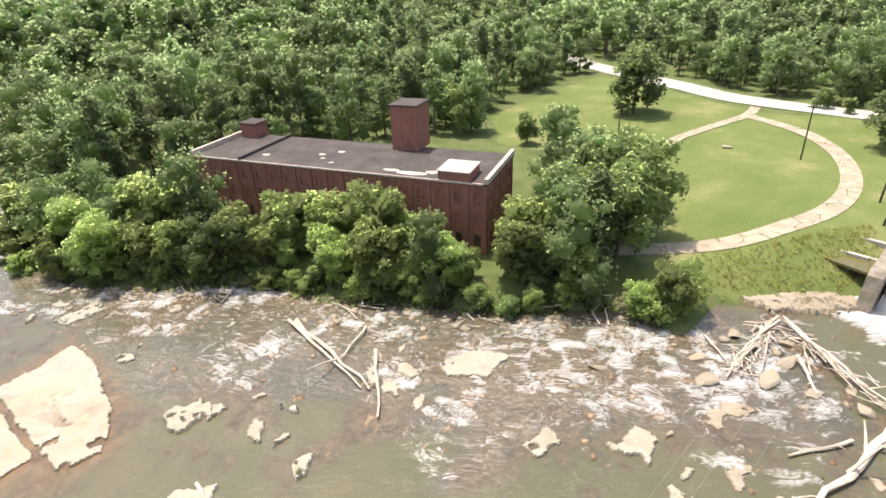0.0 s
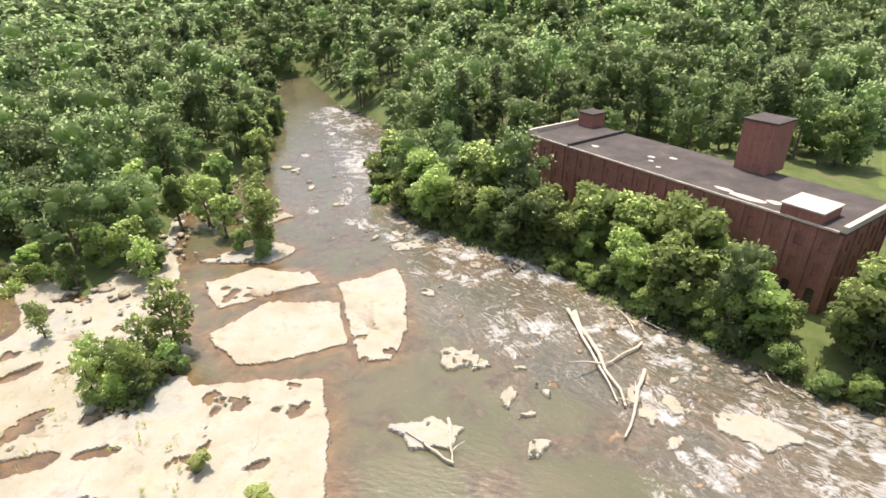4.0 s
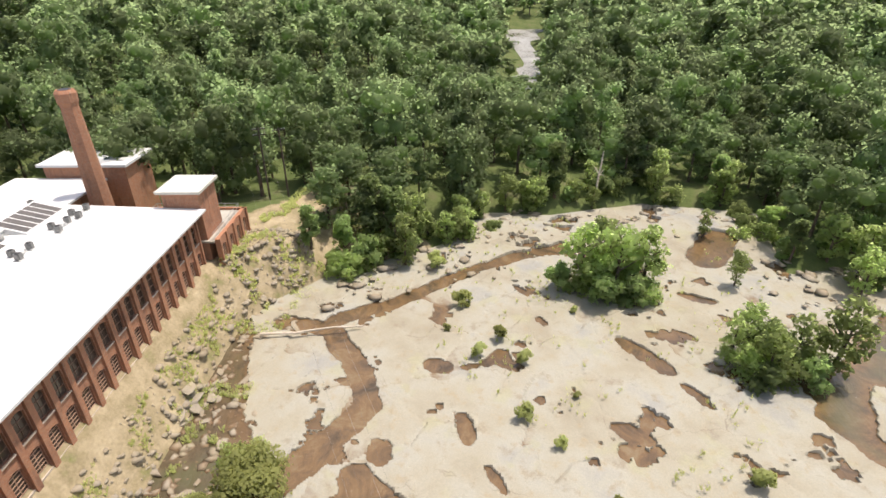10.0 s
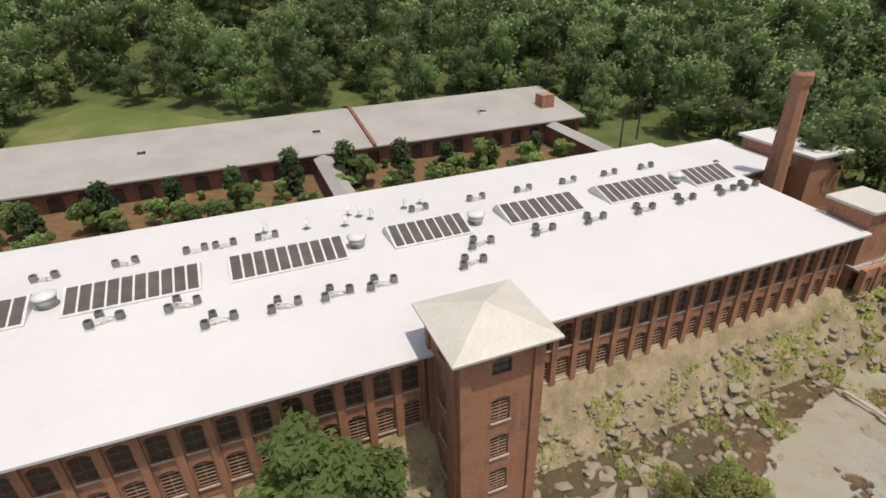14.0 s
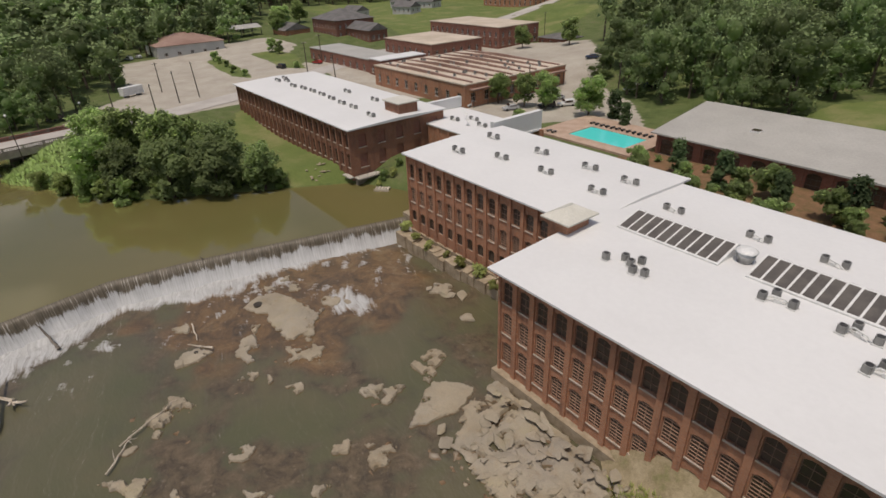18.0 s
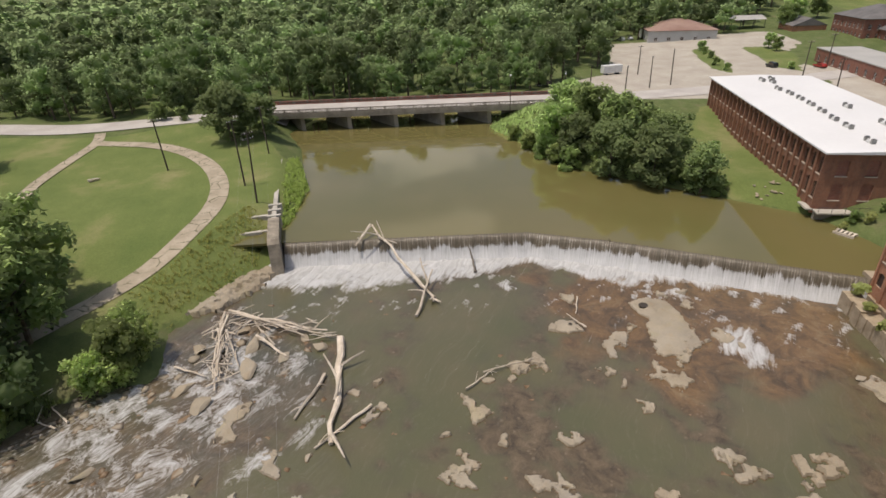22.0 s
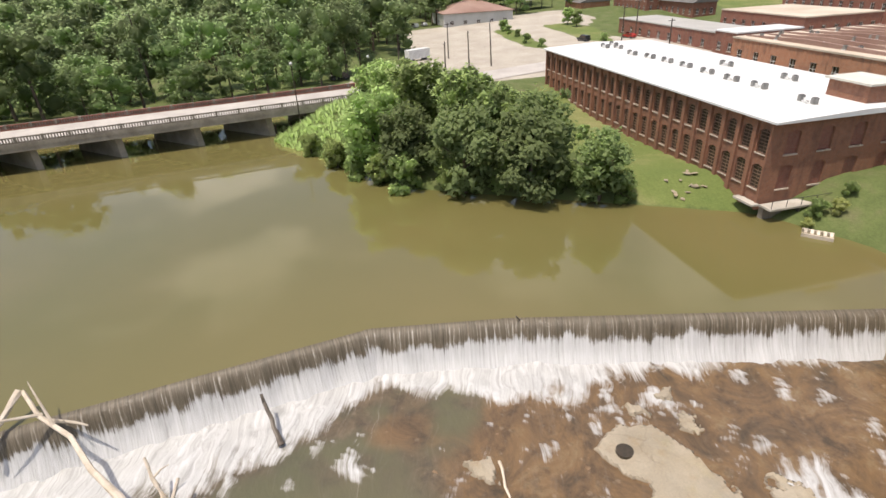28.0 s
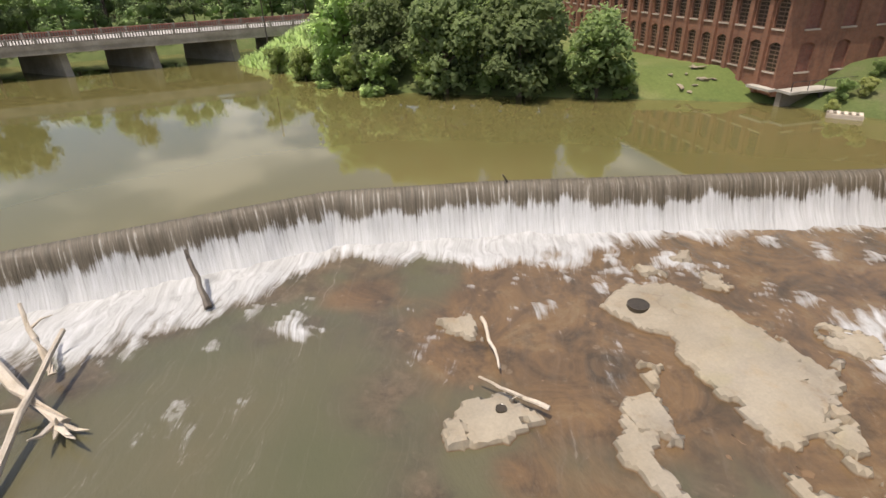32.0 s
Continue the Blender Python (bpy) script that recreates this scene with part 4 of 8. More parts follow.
def sheet(profile, name="sheet", mats=(), wobble=0.0):
    """A skin along the dam with the given profile: outward, up."""
    prof = np.array(profile)
    o = prof[None, :, 0] + wobble * (fbm(np.repeat(run[:, None], len(prof), 1) / 0.9, np.repeat(prof[None, :, 1], len(run), 0) / 2.0) - 0.5) * np.linspace(0, 1, len(prof))[None, :]
    xy = p[:, None, :] + out[:, None, :] * o[..., None]
    z = np.repeat(prof[None, :, 1], len(run), 0)
    v = np.concatenate([xy, z[..., None]], 2)
    f = grid_faces(len(prof), len(run))
    me = raw_mesh(name, v.reshape(-1, 3), f, list(mats), shade=True)
    uvs = np.stack([np.repeat(run[:, None], len(prof), 1), np.repeat(np.concatenate([[0], np.cumsum(np.hypot(*np.diff(prof, axis=0).T))])[None, :], len(run), 0)], -1).reshape(-1, 2)
    layer = me.uv_layers.new(name="UVMap")
    index = np.empty(len(me.loops), np.int32)
    me.loops.foreach_get("vertex_index", index)
    layer.data.foreach_set("uv", uvs[index].astype(np.float32).ravel())
    return me


if np.mean(out[:, 0]) > 0:
    out = -out
dam = empty("dam", "low curved masonry dam with water pouring over its crest", "dam", kind="structure")
core = sheet([(-1.6, -1.5), (-1.6, 3.5), (0.0, 3.62), (0.25, 3.45), (0.7, 1.8), (1.2, -1.5)], "dam_wall", [M["concrete_dark"]])
ob = new("dam_wall", core)
ob.parent = dam

n = Nodes("falling_water")
uv = n.uv()
strand = n.noise(1.0, 5.0, 0.7, n.scaled(5.0, 0.22, 1.0, uv), 0.3)
clump = n.noise(1.0, 4.0, 0.6, n.scaled(0.45, 0.3, 1.0, uv))
sep = n.t.nodes.new("ShaderNodeSeparateXYZ")
n.t.links.new(uv, sep.inputs[0])
depth = n.math("ADD", sep.outputs[1], n.math("ADD", n.math("MULTIPLY", n.math("SUBTRACT", clump, 0.5), 3.4), n.math("MULTIPLY", n.math("SUBTRACT", strand, 0.5), 2.6)))
white = n.step(depth, 1.9, 2.6)
thread = n.math("MULTIPLY", n.step(strand, 0.55, 0.68), n.step(sep.outputs[1], 0.4, 0.9))
c = n.ramp(strand, (0.3, (0.052, 0.042, 0.027)), (0.6, (0.15, 0.125, 0.088)))
c = n.mix(n.math("MULTIPLY", thread, 0.55), c, (0.55, 0.52, 0.46))
c = n.mix(white, c, n.ramp(strand, (0.25, (0.27, 0.265, 0.25)), (0.45, (0.43, 0.43, 0.42)), (0.7, (0.55, 0.55, 0.55))))
M["fall"] = n.done(c, n.math("ADD", 0.25, n.math("MULTIPLY", white, 0.35)), n.bump(n.noise(1.0, 5.0, 0.7, n.scaled(5.0, 0.5, 1.0, uv)), 0.7, 0.15), 0.0, 0.4)
profile = [(-0.35, 3.715), (-0.1, 3.715), (0.12, 3.64), (0.45, 3.4), (0.75, 2.8), (1.0, 2.1), (1.3, 1.4), (1.65, 0.8), (2.1, 0.3), (2.5, -0.2)]
ob = tagged(new("waterfall", sheet(profile, "waterfall", [M["fall"]], 0.9)), "brown water breaking into white foam over the dam", "water", kind="structure")

# ---- brick buildings ----


def window_meshes(w, h, arch=0.0, bars=6, posts=1, material=None, sill=True, glass=None):
    """Frame, glass and sill of one window: x along the wall, -y outwards, z up from the sill."""
    bm = bmesh.new()
    t = 0.07
    arc = [(-w / 2 + w * k / 8, h - arch + arch * (1 - (2 * k / 8 - 1) ** 2)) for k in range(9)]
    # one connected lattice: solid cells between lines across and up
    xs, zs = [(-w / 2, 1), (-w / 2 + t, 0)], [(0.0, 1), (t, 0)]
    stops = sorted([(-w / 2 + w * (k + 1) / (posts + 1), 1) for k in range(posts)] + [(q * w, 0) for q in (-0.3, -0.15, 0.15, 0.3)])
    for x, solid in stops:
        xs += [(x - 0.02, 1), (x + 0.02, 0)] if solid else [(x, 0)]
    xs += [(w / 2 - t, 1), (w / 2, 0)]
    for k in range(bars):
        z = h * (k + 1) / (bars + 1)
        zs += [(z - 0.045, 1), (z + 0.045, 0)]
    zs += [(h - t * 1.2, 1), (h, 0)]
    nx, nz = len(xs), len(zs)
    grid = {}
    for j, (z, _) in enumerate(zs):
        for i, (x, _) in enumerate(xs):
            drop = arch * (2 * x / w) ** 2 if j >= nz - 2 else 0.0
            for side, y in enumerate((-0.04, 0.04)):
                grid[i, j, side] = bm.verts.new((x, y, max(z - drop, 0)))
    full = {(i, j) for i in range(nx - 1) for j in range(nz - 1) if xs[i][1] or zs[j][1]}
    for i, j in full:
        for side in (0, 1):
            q = [grid[i, j, side], grid[i + 1, j, side], grid[i + 1, j + 1, side], grid[i, j + 1, side]]
            bm.faces.new(q if side == 0 else q[::-1])
        for di, dj, e in ((-1, 0, ((i, j + 1), (i, j))), (1, 0, ((i + 1, j), (i + 1, j + 1))), (0, -1, ((i, j), (i + 1, j))), (0, 1, ((i + 1, j + 1), (i, j + 1)))):
            if (i + di, j + dj) not in full:
                (a0, b0), (a1, b1) = e
                bm.faces.new((grid[a1, b1, 0], grid[a0, b0, 0], grid[a0, b0, 1], grid[a1, b1, 1]))
    bmesh.ops.delete(bm, geom=[v for v in bm.verts if not v.link_faces], context="VERTS")
    frame_me = bpy.data.meshes.new("window")
    bm.to_mesh(frame_me)
    bm.free()
    frame_me.materials.append(material or M["frame"])
    bm = bmesh.new()
    prism(bm, [(-w / 2 + t, t), (w / 2 - t, t)] + [(x * 0.96, z - t) for x, z in arc][::-1], 0.005, 0.02)
    pane = bpy.data.meshes.new("pane")
    bm.to_mesh(pane)
    bm.free()
    pane.materials.append(glass or M["dark_glass"])
    bm = bmesh.new()
    box(bm, -w / 2 - 0.08, w / 2 + 0.08, -0.34, 0.0, -0.16, 0.0)
    ledge = bpy.data.meshes.new("sill")
    bm.to_mesh(ledge)
    bm.free()
    ledge.materials.append(M["white_stone"])
    return frame_me, pane, (ledge if sill else None)


def facade(parent, a, b, z0, z1, bay, rows, w, material, arch=0.35, pilaster=0.28, kit=None, base=None, thick=0.5, name="wall", half=0.32, doors=()):
    """A wall from a to b, its outside on the right hand, with pilasters and rows of arched windows (sill, head) let through it."""
    a, b = Vector((*a, 0)), Vector((*b, 0))
    length = (b - a).length
    turn = math.atan2(b.y - a.y, b.x - a.x)
    m = Matrix.Translation(a) @ Matrix.Rotation(turn, 4, "Z")
    count = max(1, round(length / bay))
    step = length / count
    bm = bmesh.new()
    for k in range(count + 1):
        u = k * step
        u0, u1 = max(0.0, u - half), min(length, u + half)
        box(bm, u0, u1, -pilaster, thick, z0, z1, m)
    for k in range(count):
        c = (k + 0.5) * step
        u0, u1 = k * step + half, (k + 1) * step - half
        lo = z0
        for s, h in rows:
            box(bm, u0, u1, 0.0, thick, lo, s, m)
            box(bm, u0, c - w / 2, 0.0, thick, s, h, m)
            box(bm, c + w / 2, u1, 0.0, thick, s, h, m)
            if arch > 0:
                arc = [(c - w / 2 + w * i / 6, h - arch + arch * (1 - (2 * i / 6 - 1) ** 2)) for i in range(7)]
                prism(bm, [(c - w / 2, h - arch)] + arc[1:3] + [arc[3]] + [(c - w / 2, h)], 0.0, thick, m)
                prism(bm, [arc[3]] + arc[4:6] + [(c + w / 2, h - arch), (c + w / 2, h)], 0.0, thick, m)
            lo = h
        box(bm, u0, u1, 0.0, thick, lo, z1, m)
    bmesh.ops.remove_doubles(bm, verts=bm.verts, dist=0.001)
    bmesh.ops.recalc_face_normals(bm, faces=bm.faces)
    wall = part(name, bm, material, parent)
    for r, (s, h) in enumerate(rows):
        frame_me, pane, ledge = kit[r] if kit else window_meshes(w, h - s, arch)
        for k in range(count):
            at = m @ Vector(((k + 0.5) * step, 0.22, s))
            win = share("window", frame_me, parent, at, turn)
            share("pane", pane, win, (0, 0, 0))
            if ledge:
                share("sill", ledge, win, (0, -0.02, 0))
    return wall


def flat_wall(parent, a, b, z0, z1, material, thick=0.5, name="wall"):
    a, b = Vector((*a, 0)), Vector((*b, 0))
    m = Matrix.Translation(a) @ Matrix.Rotation(math.atan2(b.y - a.y, b.x - a.x), 4, "Z")
    bm = bmesh.new()
    box(bm, 0, (b - a).length, 0, thick, z0, z1, m)
    return part(name, bm, material, parent)


def low_roof(parent, x0, x1, y0, y1, z, rise, material, over=0.9, name="roof", ridge=None, under=None):
    """A shallow roof with its ridge along x and a thin edge."""
    bm = bmesh.new()
    yr = (y0 + y1) / 2 if ridge is None else ridge
    prism(bm, [(-y1 - over, z - 0.25), (-y0 + over, z - 0.25), (-y0 + over, z), (-yr, z + rise), (-y1 - over, z)], x0 - over, x1 + over, Matrix.Rotation(-math.pi / 2, 4, "Z"))
    bmesh.ops.recalc_face_normals(bm, faces=bm.faces)
    return part(name, bm, material, parent)


def hip_roof(parent, x0, x1, y0, y1, z, rise, material, name="roof"):
    bm = bmesh.new()
    box(bm, x0, x1, y0, y1, z - 0.2, z)
    v = [bm.verts.new(q) for q in ((x0, y0, z + 0.004), (x1, y0, z + 0.004), (x1, y1, z + 0.004), (x0, y1, z + 0.004))]
    w, d = x1 - x0, y1 - y0
    if abs(w - d) < 0.5:
        t = bm.verts.new(((x0 + x1) / 2, (y0 + y1) / 2, z + rise))
        for i in range(4):
            bm.faces.new((v[i], v[(i + 1) % 4], t))
    else:
        h = min(w, d) / 2
        if w > d:
            t, s = bm.verts.new((x0 + h, (y0 + y1) / 2, z + rise)), bm.verts.new((x1 - h, (y0 + y1) / 2, z + rise))
            for f in ((v[0], v[1], s, t), (v[1], v[2], s), (v[2], v[3], t, s), (v[3], v[0], t)):
                bm.faces.new(f)
        else:
            t, s = bm.verts.new(((x0 + x1) / 2, y0 + h, z + rise)), bm.verts.new(((x0 + x1) / 2, y1 - h, z + rise))
            for f in ((v[0], v[1], t), (v[1], v[2], s, t), (v[2], v[3], s), (v[3], v[0], t, s)):
                bm.faces.new(f)
    return part(name, bm, material, parent)


# main mill: long white roof along the river
ROOF = 15.7
mill = empty("mill_building", "long three-storey red brick mill with a white membrane roof", "mill building")
rows3 = [(2.9, 5.8), (7.0, 9.9), (11.2, 13.9)]
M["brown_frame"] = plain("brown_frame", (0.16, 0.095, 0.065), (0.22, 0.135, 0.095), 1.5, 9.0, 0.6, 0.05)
# top row: brown frames and fewer bars stand in for the eave's shadow
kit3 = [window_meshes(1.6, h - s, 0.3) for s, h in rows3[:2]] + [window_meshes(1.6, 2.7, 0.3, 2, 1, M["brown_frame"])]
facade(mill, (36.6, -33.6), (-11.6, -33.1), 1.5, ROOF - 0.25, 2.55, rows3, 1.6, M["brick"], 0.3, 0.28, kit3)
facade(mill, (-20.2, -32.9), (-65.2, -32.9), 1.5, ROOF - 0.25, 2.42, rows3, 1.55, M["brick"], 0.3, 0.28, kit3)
flat_wall(mill, (-11.6, -33.4), (-20.2, -33.4), 1.0, ROOF - 0.25, M["brick"])
flat_wall(mill, (-65.2, -32.9), (-65.2, -67.8), 1.0, ROOF - 0.25, M["brick"])
flat_wall(mill, (-65.2, -67.8), (36.2, -67.8), 5.0, ROOF - 0.25, M["brick"])
flat_wall(mill, (36.6, -67.8), (36.6, -33.6), 0.0, ROOF - 0.25, M["brick"])
bm = bmesh.new()
box(bm, -66.0, -19.6, -33.4, -32.35, -1.0, 1.5)
part("foundation", bm, M["pale_stone"], mill, "pale limewashed stone footing")
bm = bmesh.new()
prism(bm, [(-12.0, -1.0), (-12.0, 1.5), (37.0, 1.5), (37.0, -1.0)][::-1], -32.7, -33.9)
bmesh.ops.recalc_face_normals(bm, faces=bm.faces)
part("foundation", bm, M["stone_base"], mill, "rough stone foundation")
bm = bmesh.new()
rings = []
for x, eave in ((-66.1, -31.45), (-12.0, -31.7), (37.2, -32.2)):
    rings.append([bm.verts.new((x, y, z)) for y, z in ((-68.7, ROOF - 0.25), (eave, ROOF - 0.25), (eave, ROOF), (-50.1, ROOF + 0.7), (-68.7, ROOF))])
for a, b in zip(rings, rings[1:]):
    for k in range(5):
        bm.faces.new((a[k], a[(k + 1) % 5], b[(k + 1) % 5], b[k]))
bm.faces.new(rings[0])
bm.faces.new(rings[-1][::-1])
bmesh.ops.recalc_face_normals(bm, faces=bm.faces)
part("roof", bm, M["white_roof"], mill)

# stair tower on the river front
tower = empty("stair_tower", "square red brick stair tower with a cream hipped roof", "tower")
kit_t = [window_meshes(1.7, 2.6, 0.25, 6), window_meshes(1.7, 2.6, 0.25, 6), window_meshes(1.7, 2.6, 0.25, 6), window_meshes(1.7, 1.6, 0.0, 1, 1, M["dark_frame"], False)]
rows_t = [(3.2, 5.8), (7.4, 10.0), (11.6, 14.2), (16.6, 18.2)]
facade(tower, (-12.1, -26.4), (-19.4, -26.4), -0.5, 19.3, 7.3, rows_t, 1.7, M["brick"], 0.2, 0.25, kit_t, half=0.9)
facade(tower, (-19.4, -26.9), (-19.4, -32.9), -0.5, 19.3, 5.5, rows_t, 1.7, M["brick"], 0.2, 0.25, kit_t, half=0.7)
facade(tower, (-12.1, -33.1), (-12.1, -26.9), -0.5, 19.3, 5.5, rows_t, 1.7, M["brick"], 0.2, 0.25, kit_t, half=0.7)
flat_wall(tower, (-19.4, -33.4), (-12.1, -33.4), ROOF + 0.1, 19.3, M["brick"])
hip_roof(tower, -20.5, -11.2, -34.3, -25.4, 19.5, 1.7, M["cream"])

# east wing, standing back beside the dam
wing = empty("mill_wing", "three-storey red brick mill wing with a white roof beside the dam", "mill building")
rows_w = [(3.6, 5.6), (7.2, 10.0), (11.6, 14.2)]
# the last kit puts the eave's shade into dark frames, like the main mill
kit_w = [window_meshes(1.5, 2.0, 0.6, 0, 0, M["dark_frame"], False), window_meshes(1.5, 2.8, 0.3), window_meshes(1.5, 2.6, 0.3, 2, 1, M["brown_frame"])]
facade(wing, (74.8, -47.6), (36.75, -47.6), 1.8, 15.75, 2.56, rows_w, 1.5, M["brick"], 0.3, 0.28, kit_w)
facade(wing, (74.8, -70.0), (74.8, -48.1), 1.8, 15.75, 2.7, rows_w[1:], 1.5, M["brick"], 0.3, 0.2, kit_w[1:])
flat_wall(wing, (36.75, -70.0), (74.3, -70.0), 5.0, 15.75, M["brick"])
bm = bmesh.new()
box(bm, 36.75, 74.8, -48.1, -47.2, -1.2, 1.8)
box(bm, 74.8, 76.9, -71.0, -47.2, -1.2, 4.3)
part("foundation", bm, M["stone_base"], wing, "rough stone foundation")
low_roof(wing, 36.9, 74.7, -70.0, -47.6, 15.98, 0.5, M["white_roof"], 0.7)

# small lantern where the two roofs meet
lantern = empty("roof_lantern", "low brick roof housing with a cream hipped roof", "roof housing")
bm = bmesh.new()
box(bm, 36.0, 38.8, -47.5, -43.6, ROOF - 0.5, 17.6)
part("wall", bm, M["brick"], lantern)
hip_roof(lantern, 35.2, 39.5, -48.3, -42.8, 17.8, 1.1, M["cream"])

# link and the second mill
link = empty("link_building", "low brick link with a white roof between two mills", "mill building")
facade(link, (96.0, -67.9), (74.8, -67.9), 3.0, 12.6, 3.4, [(6.6, 9.2)], 1.5, M["brick"], 0.3, 0.2, [window_meshes(1.5, 2.6, 0.3)])
flat_wall(link, (74.8, -82.0), (108.0, -82.0), 5.0, 13.0, M["brick"])
low_roof(link, 75.9, 108.0, -82.0, -67.9, 13.0, 0.3, M["white_roof"], 0.3)
bm = bmesh.new()
box(bm, 75.9, 77.0, -82.4, -69.0, 13.0, 16.8)
part("parapet", bm, M["white_roof"], link, "white coated parapet wall")
bm = bmesh.new()
box(bm, 102.0, 103.0, -82.4, -72.8, 13.2, 15.6)
part("parapet", bm, M["white_roof"], link, "white coated parapet wall")

second = empty("second_mill", "long two-storey red brick mill with a white roof by the pond", "mill building")
rows_s = [(7.0, 10.0), (11.3, 14.2)]
kit_s = [window_meshes(1.7, 3.0, 0.45, 6, 1, M["brown_frame"]), window_meshes(1.7, 2.9, 0.35, 6, 1, M["brown_frame"])]
facade(second, (161.5, -48.4), (96.5, -48.4), 4.6, 15.3, 2.7, rows_s, 1.7, M["brick_mid"], 0.4, 0.35, kit_s, half=0.3)
facade(second, (96.5, -48.9), (96.5, -72.0), 4.6, 15.3, 4.6, rows_s, 1.8, M["brick_mid"], 0.35, 0.0, [window_meshes(1.8, 3.0, 0.35, 0, 0, M["brick_dark"], True, M["brick_dark"]), window_meshes(1.8, 2.9, 0.35, 0, 0, M["brick_dark"], True, M["brick_dark"])], half=0.5)
flat_wall(second, (96.5, -72.5), (161.5, -72.5), 5.0, 15.3, M["brick_mid"])
flat_wall(second, (161.5, -72.5), (161.5, -48.4), 5.0, 15.3, M["brick_mid"])
low_roof(second, 96.5, 161.5, -72.0, -48.4, 15.5, 0.4, M["white_roof"], 0.8)
bm = bmesh.new()
box(bm, 97.8, 103.5, -66.4, -61.6, 15.6, 17.9)
ob = part("roof_housing", bm, M["brick_mid"])
tagged(ob, "brick lift housing on the white roof", "roof housing")
bm = bmesh.new()
box(bm, 97.4, 103.9, -66.8, -61.2, 17.9, 18.15)
part("cap", bm, M["cream"], ob)

# ---- long grey-roofed shed behind the courtyard ----
shed = empty("weave_shed", "long low brick shed with a pale grey metal roof", "shed")
facade(shed, (56.6, -94.6), (-69.6, -94.6), 8.2, 13.8, 4.4, [(9.6, 12.6)], 2.3, M["brick_dark"], 0.35, 0.15, [window_meshes(2.3, 3.0, 0.35, 2, 2, M["dark_frame"])], half=0.55)
flat_wall(shed, (56.6, -117.0), (56.6, -94.6), 7.0, 13.8, M["brick_dark"])
flat_wall(shed, (-69.6, -94.6), (-69.6, -117.0), 7.0, 13.8, M["brick_dark"])
bm = bmesh.new()
prism(bm, [(94.0 - 0.6, 13.8), (113.0, 16.4), (118.0, 15.2), (118.0, 14.8), (113.0, 16.0), (94.0 - 0.6, 13.5)], -70.4, 57.4, Matrix.Rotation(-math.pi / 2, 4, "Z"))
bmesh.ops.recalc_face_normals(bm, faces=bm.faces)
part("roof", bm, M["grey_roof"], shed)
bm = bmesh.new()
for x, h in ((-24.0, 0.55),):
    prism(bm, [(93.2, 13.7), (113.0, 16.3), (118.2, 15.1), (118.2, 15.1 + h), (113.0, 16.3 + h), (93.2, 13.7 + h)], x - 0.3, x + 0.3, Matrix.Rotation(-math.pi / 2, 4, "Z"))
bmesh.ops.recalc_face_normals(bm, faces=bm.faces)
part("fire_wall", bm, M["brick_dark"], shed, "dark coping of a fire wall")
bm = bmesh.new()
box(bm, -66.5, -63.5, -103, -100, 14.5, 17.4)
part("chimney", bm, M["brick"], shed)
for x, y in ((-15.0, -102.5), (-50.0, -102.0), (15.6, -103.2), (42.0, -103.0)):
    light = empty("roof_light", "square curb-mounted roof light", "roof light", "shed roof lights", (x, y, 15.0))
    bm = bmesh.new()
    box(bm, -0.9, 0.9, -0.9, 0.9, -0.3, 0.25)
    part("curb", bm, M["white_metal"], light)
    bm = bmesh.new()
    box(bm, -0.75, 0.75, -0.75, 0.75, 0.25, 0.32)
    part("pane", bm, M["dark_glass"], light)

# ---- covered walkways across the courtyard ----
for x in (-14.2, -62.5):
    way = empty("covered_walkway", "narrow bridge with a pale metal roof over the courtyard", "walkway", "walkways")
    bm = bmesh.new()
    box(bm, x - 1.3, x + 1.3, -94.3, -68.4, 9.4, 12.9)
    part("wall", bm, M["brick_dark"], way)
    bm = bmesh.new()
    prism(bm, [(x - 1.7, 12.9), (x + 1.7, 12.9), (x, 13.6)], -94.0, -68.0)
    bmesh.ops.recalc_face_normals(bm, faces=bm.faces)
    part("roof", bm, M["grey_roof"], way)

# ---- boiler house, stack and terrace at the downstream end ----
boiler = empty("boiler_house", "brick boiler house with a white roof", "boiler house")
bm = bmesh.new()
box(bm, -88.0, -80.6, -63.0, -50.0, 4.0, 16.6)
part("wall", bm, M["brick"], boiler)
bm = bmesh.new()
box(bm, -88.6, -80.0, -63.6, -49.4, 16.6, 17.0)
part("roof", bm, M["white_roof"], boiler)
bm = bmesh.new()
box(bm, -80.5, -65.8, -67.5, -53.5, 4.0, 14.4)
ob = tagged(part("lean_to", bm, M["brick"]), "low brick lean-to with a white roof", "lean-to")
bm = bmesh.new()
box(bm, -80.4, -66.2, -67.9, -53.1, 14.4, 14.7)
part("roof", bm, M["white_roof"], ob)
stack = empty("smoke_stack", "tall tapered square brick smoke stack", "chimney", at=(-74.3, -51.0, 0))
bm = bmesh.new()
prof = [(1.85, 3.0), (1.15, 27.6), (1.35, 28.2), (1.4, 29.4), (1.15, 29.8)]
lathe(bm, prof, (0, 0, 0), 8)
part("shaft", bm, M["brick"], stack)
bm = bmesh.new()
lathe(bm, [(0.85, 29.7), (0.85, 29.85)], (0, 0, 0), 8)
part("flue", bm, M["dark_frame"], stack)
lift = empty("lift_housing", "small brick roof housing with a cream metal roof", "roof housing")
bm = bmesh.new()
box(bm, -71.8, -66.3, -37.2, -32.2, 2.0, 17.9)
part("wall", bm, M["brick"], lift)
bm = bmesh.new()
box(bm, -72.3, -65.8, -37.7, -31.7, 17.9, 18.25)
part("roof", bm, M["cream"], lift)
annex = empty("terrace_annex", "low brick annex with a railed roof terrace", "annex")
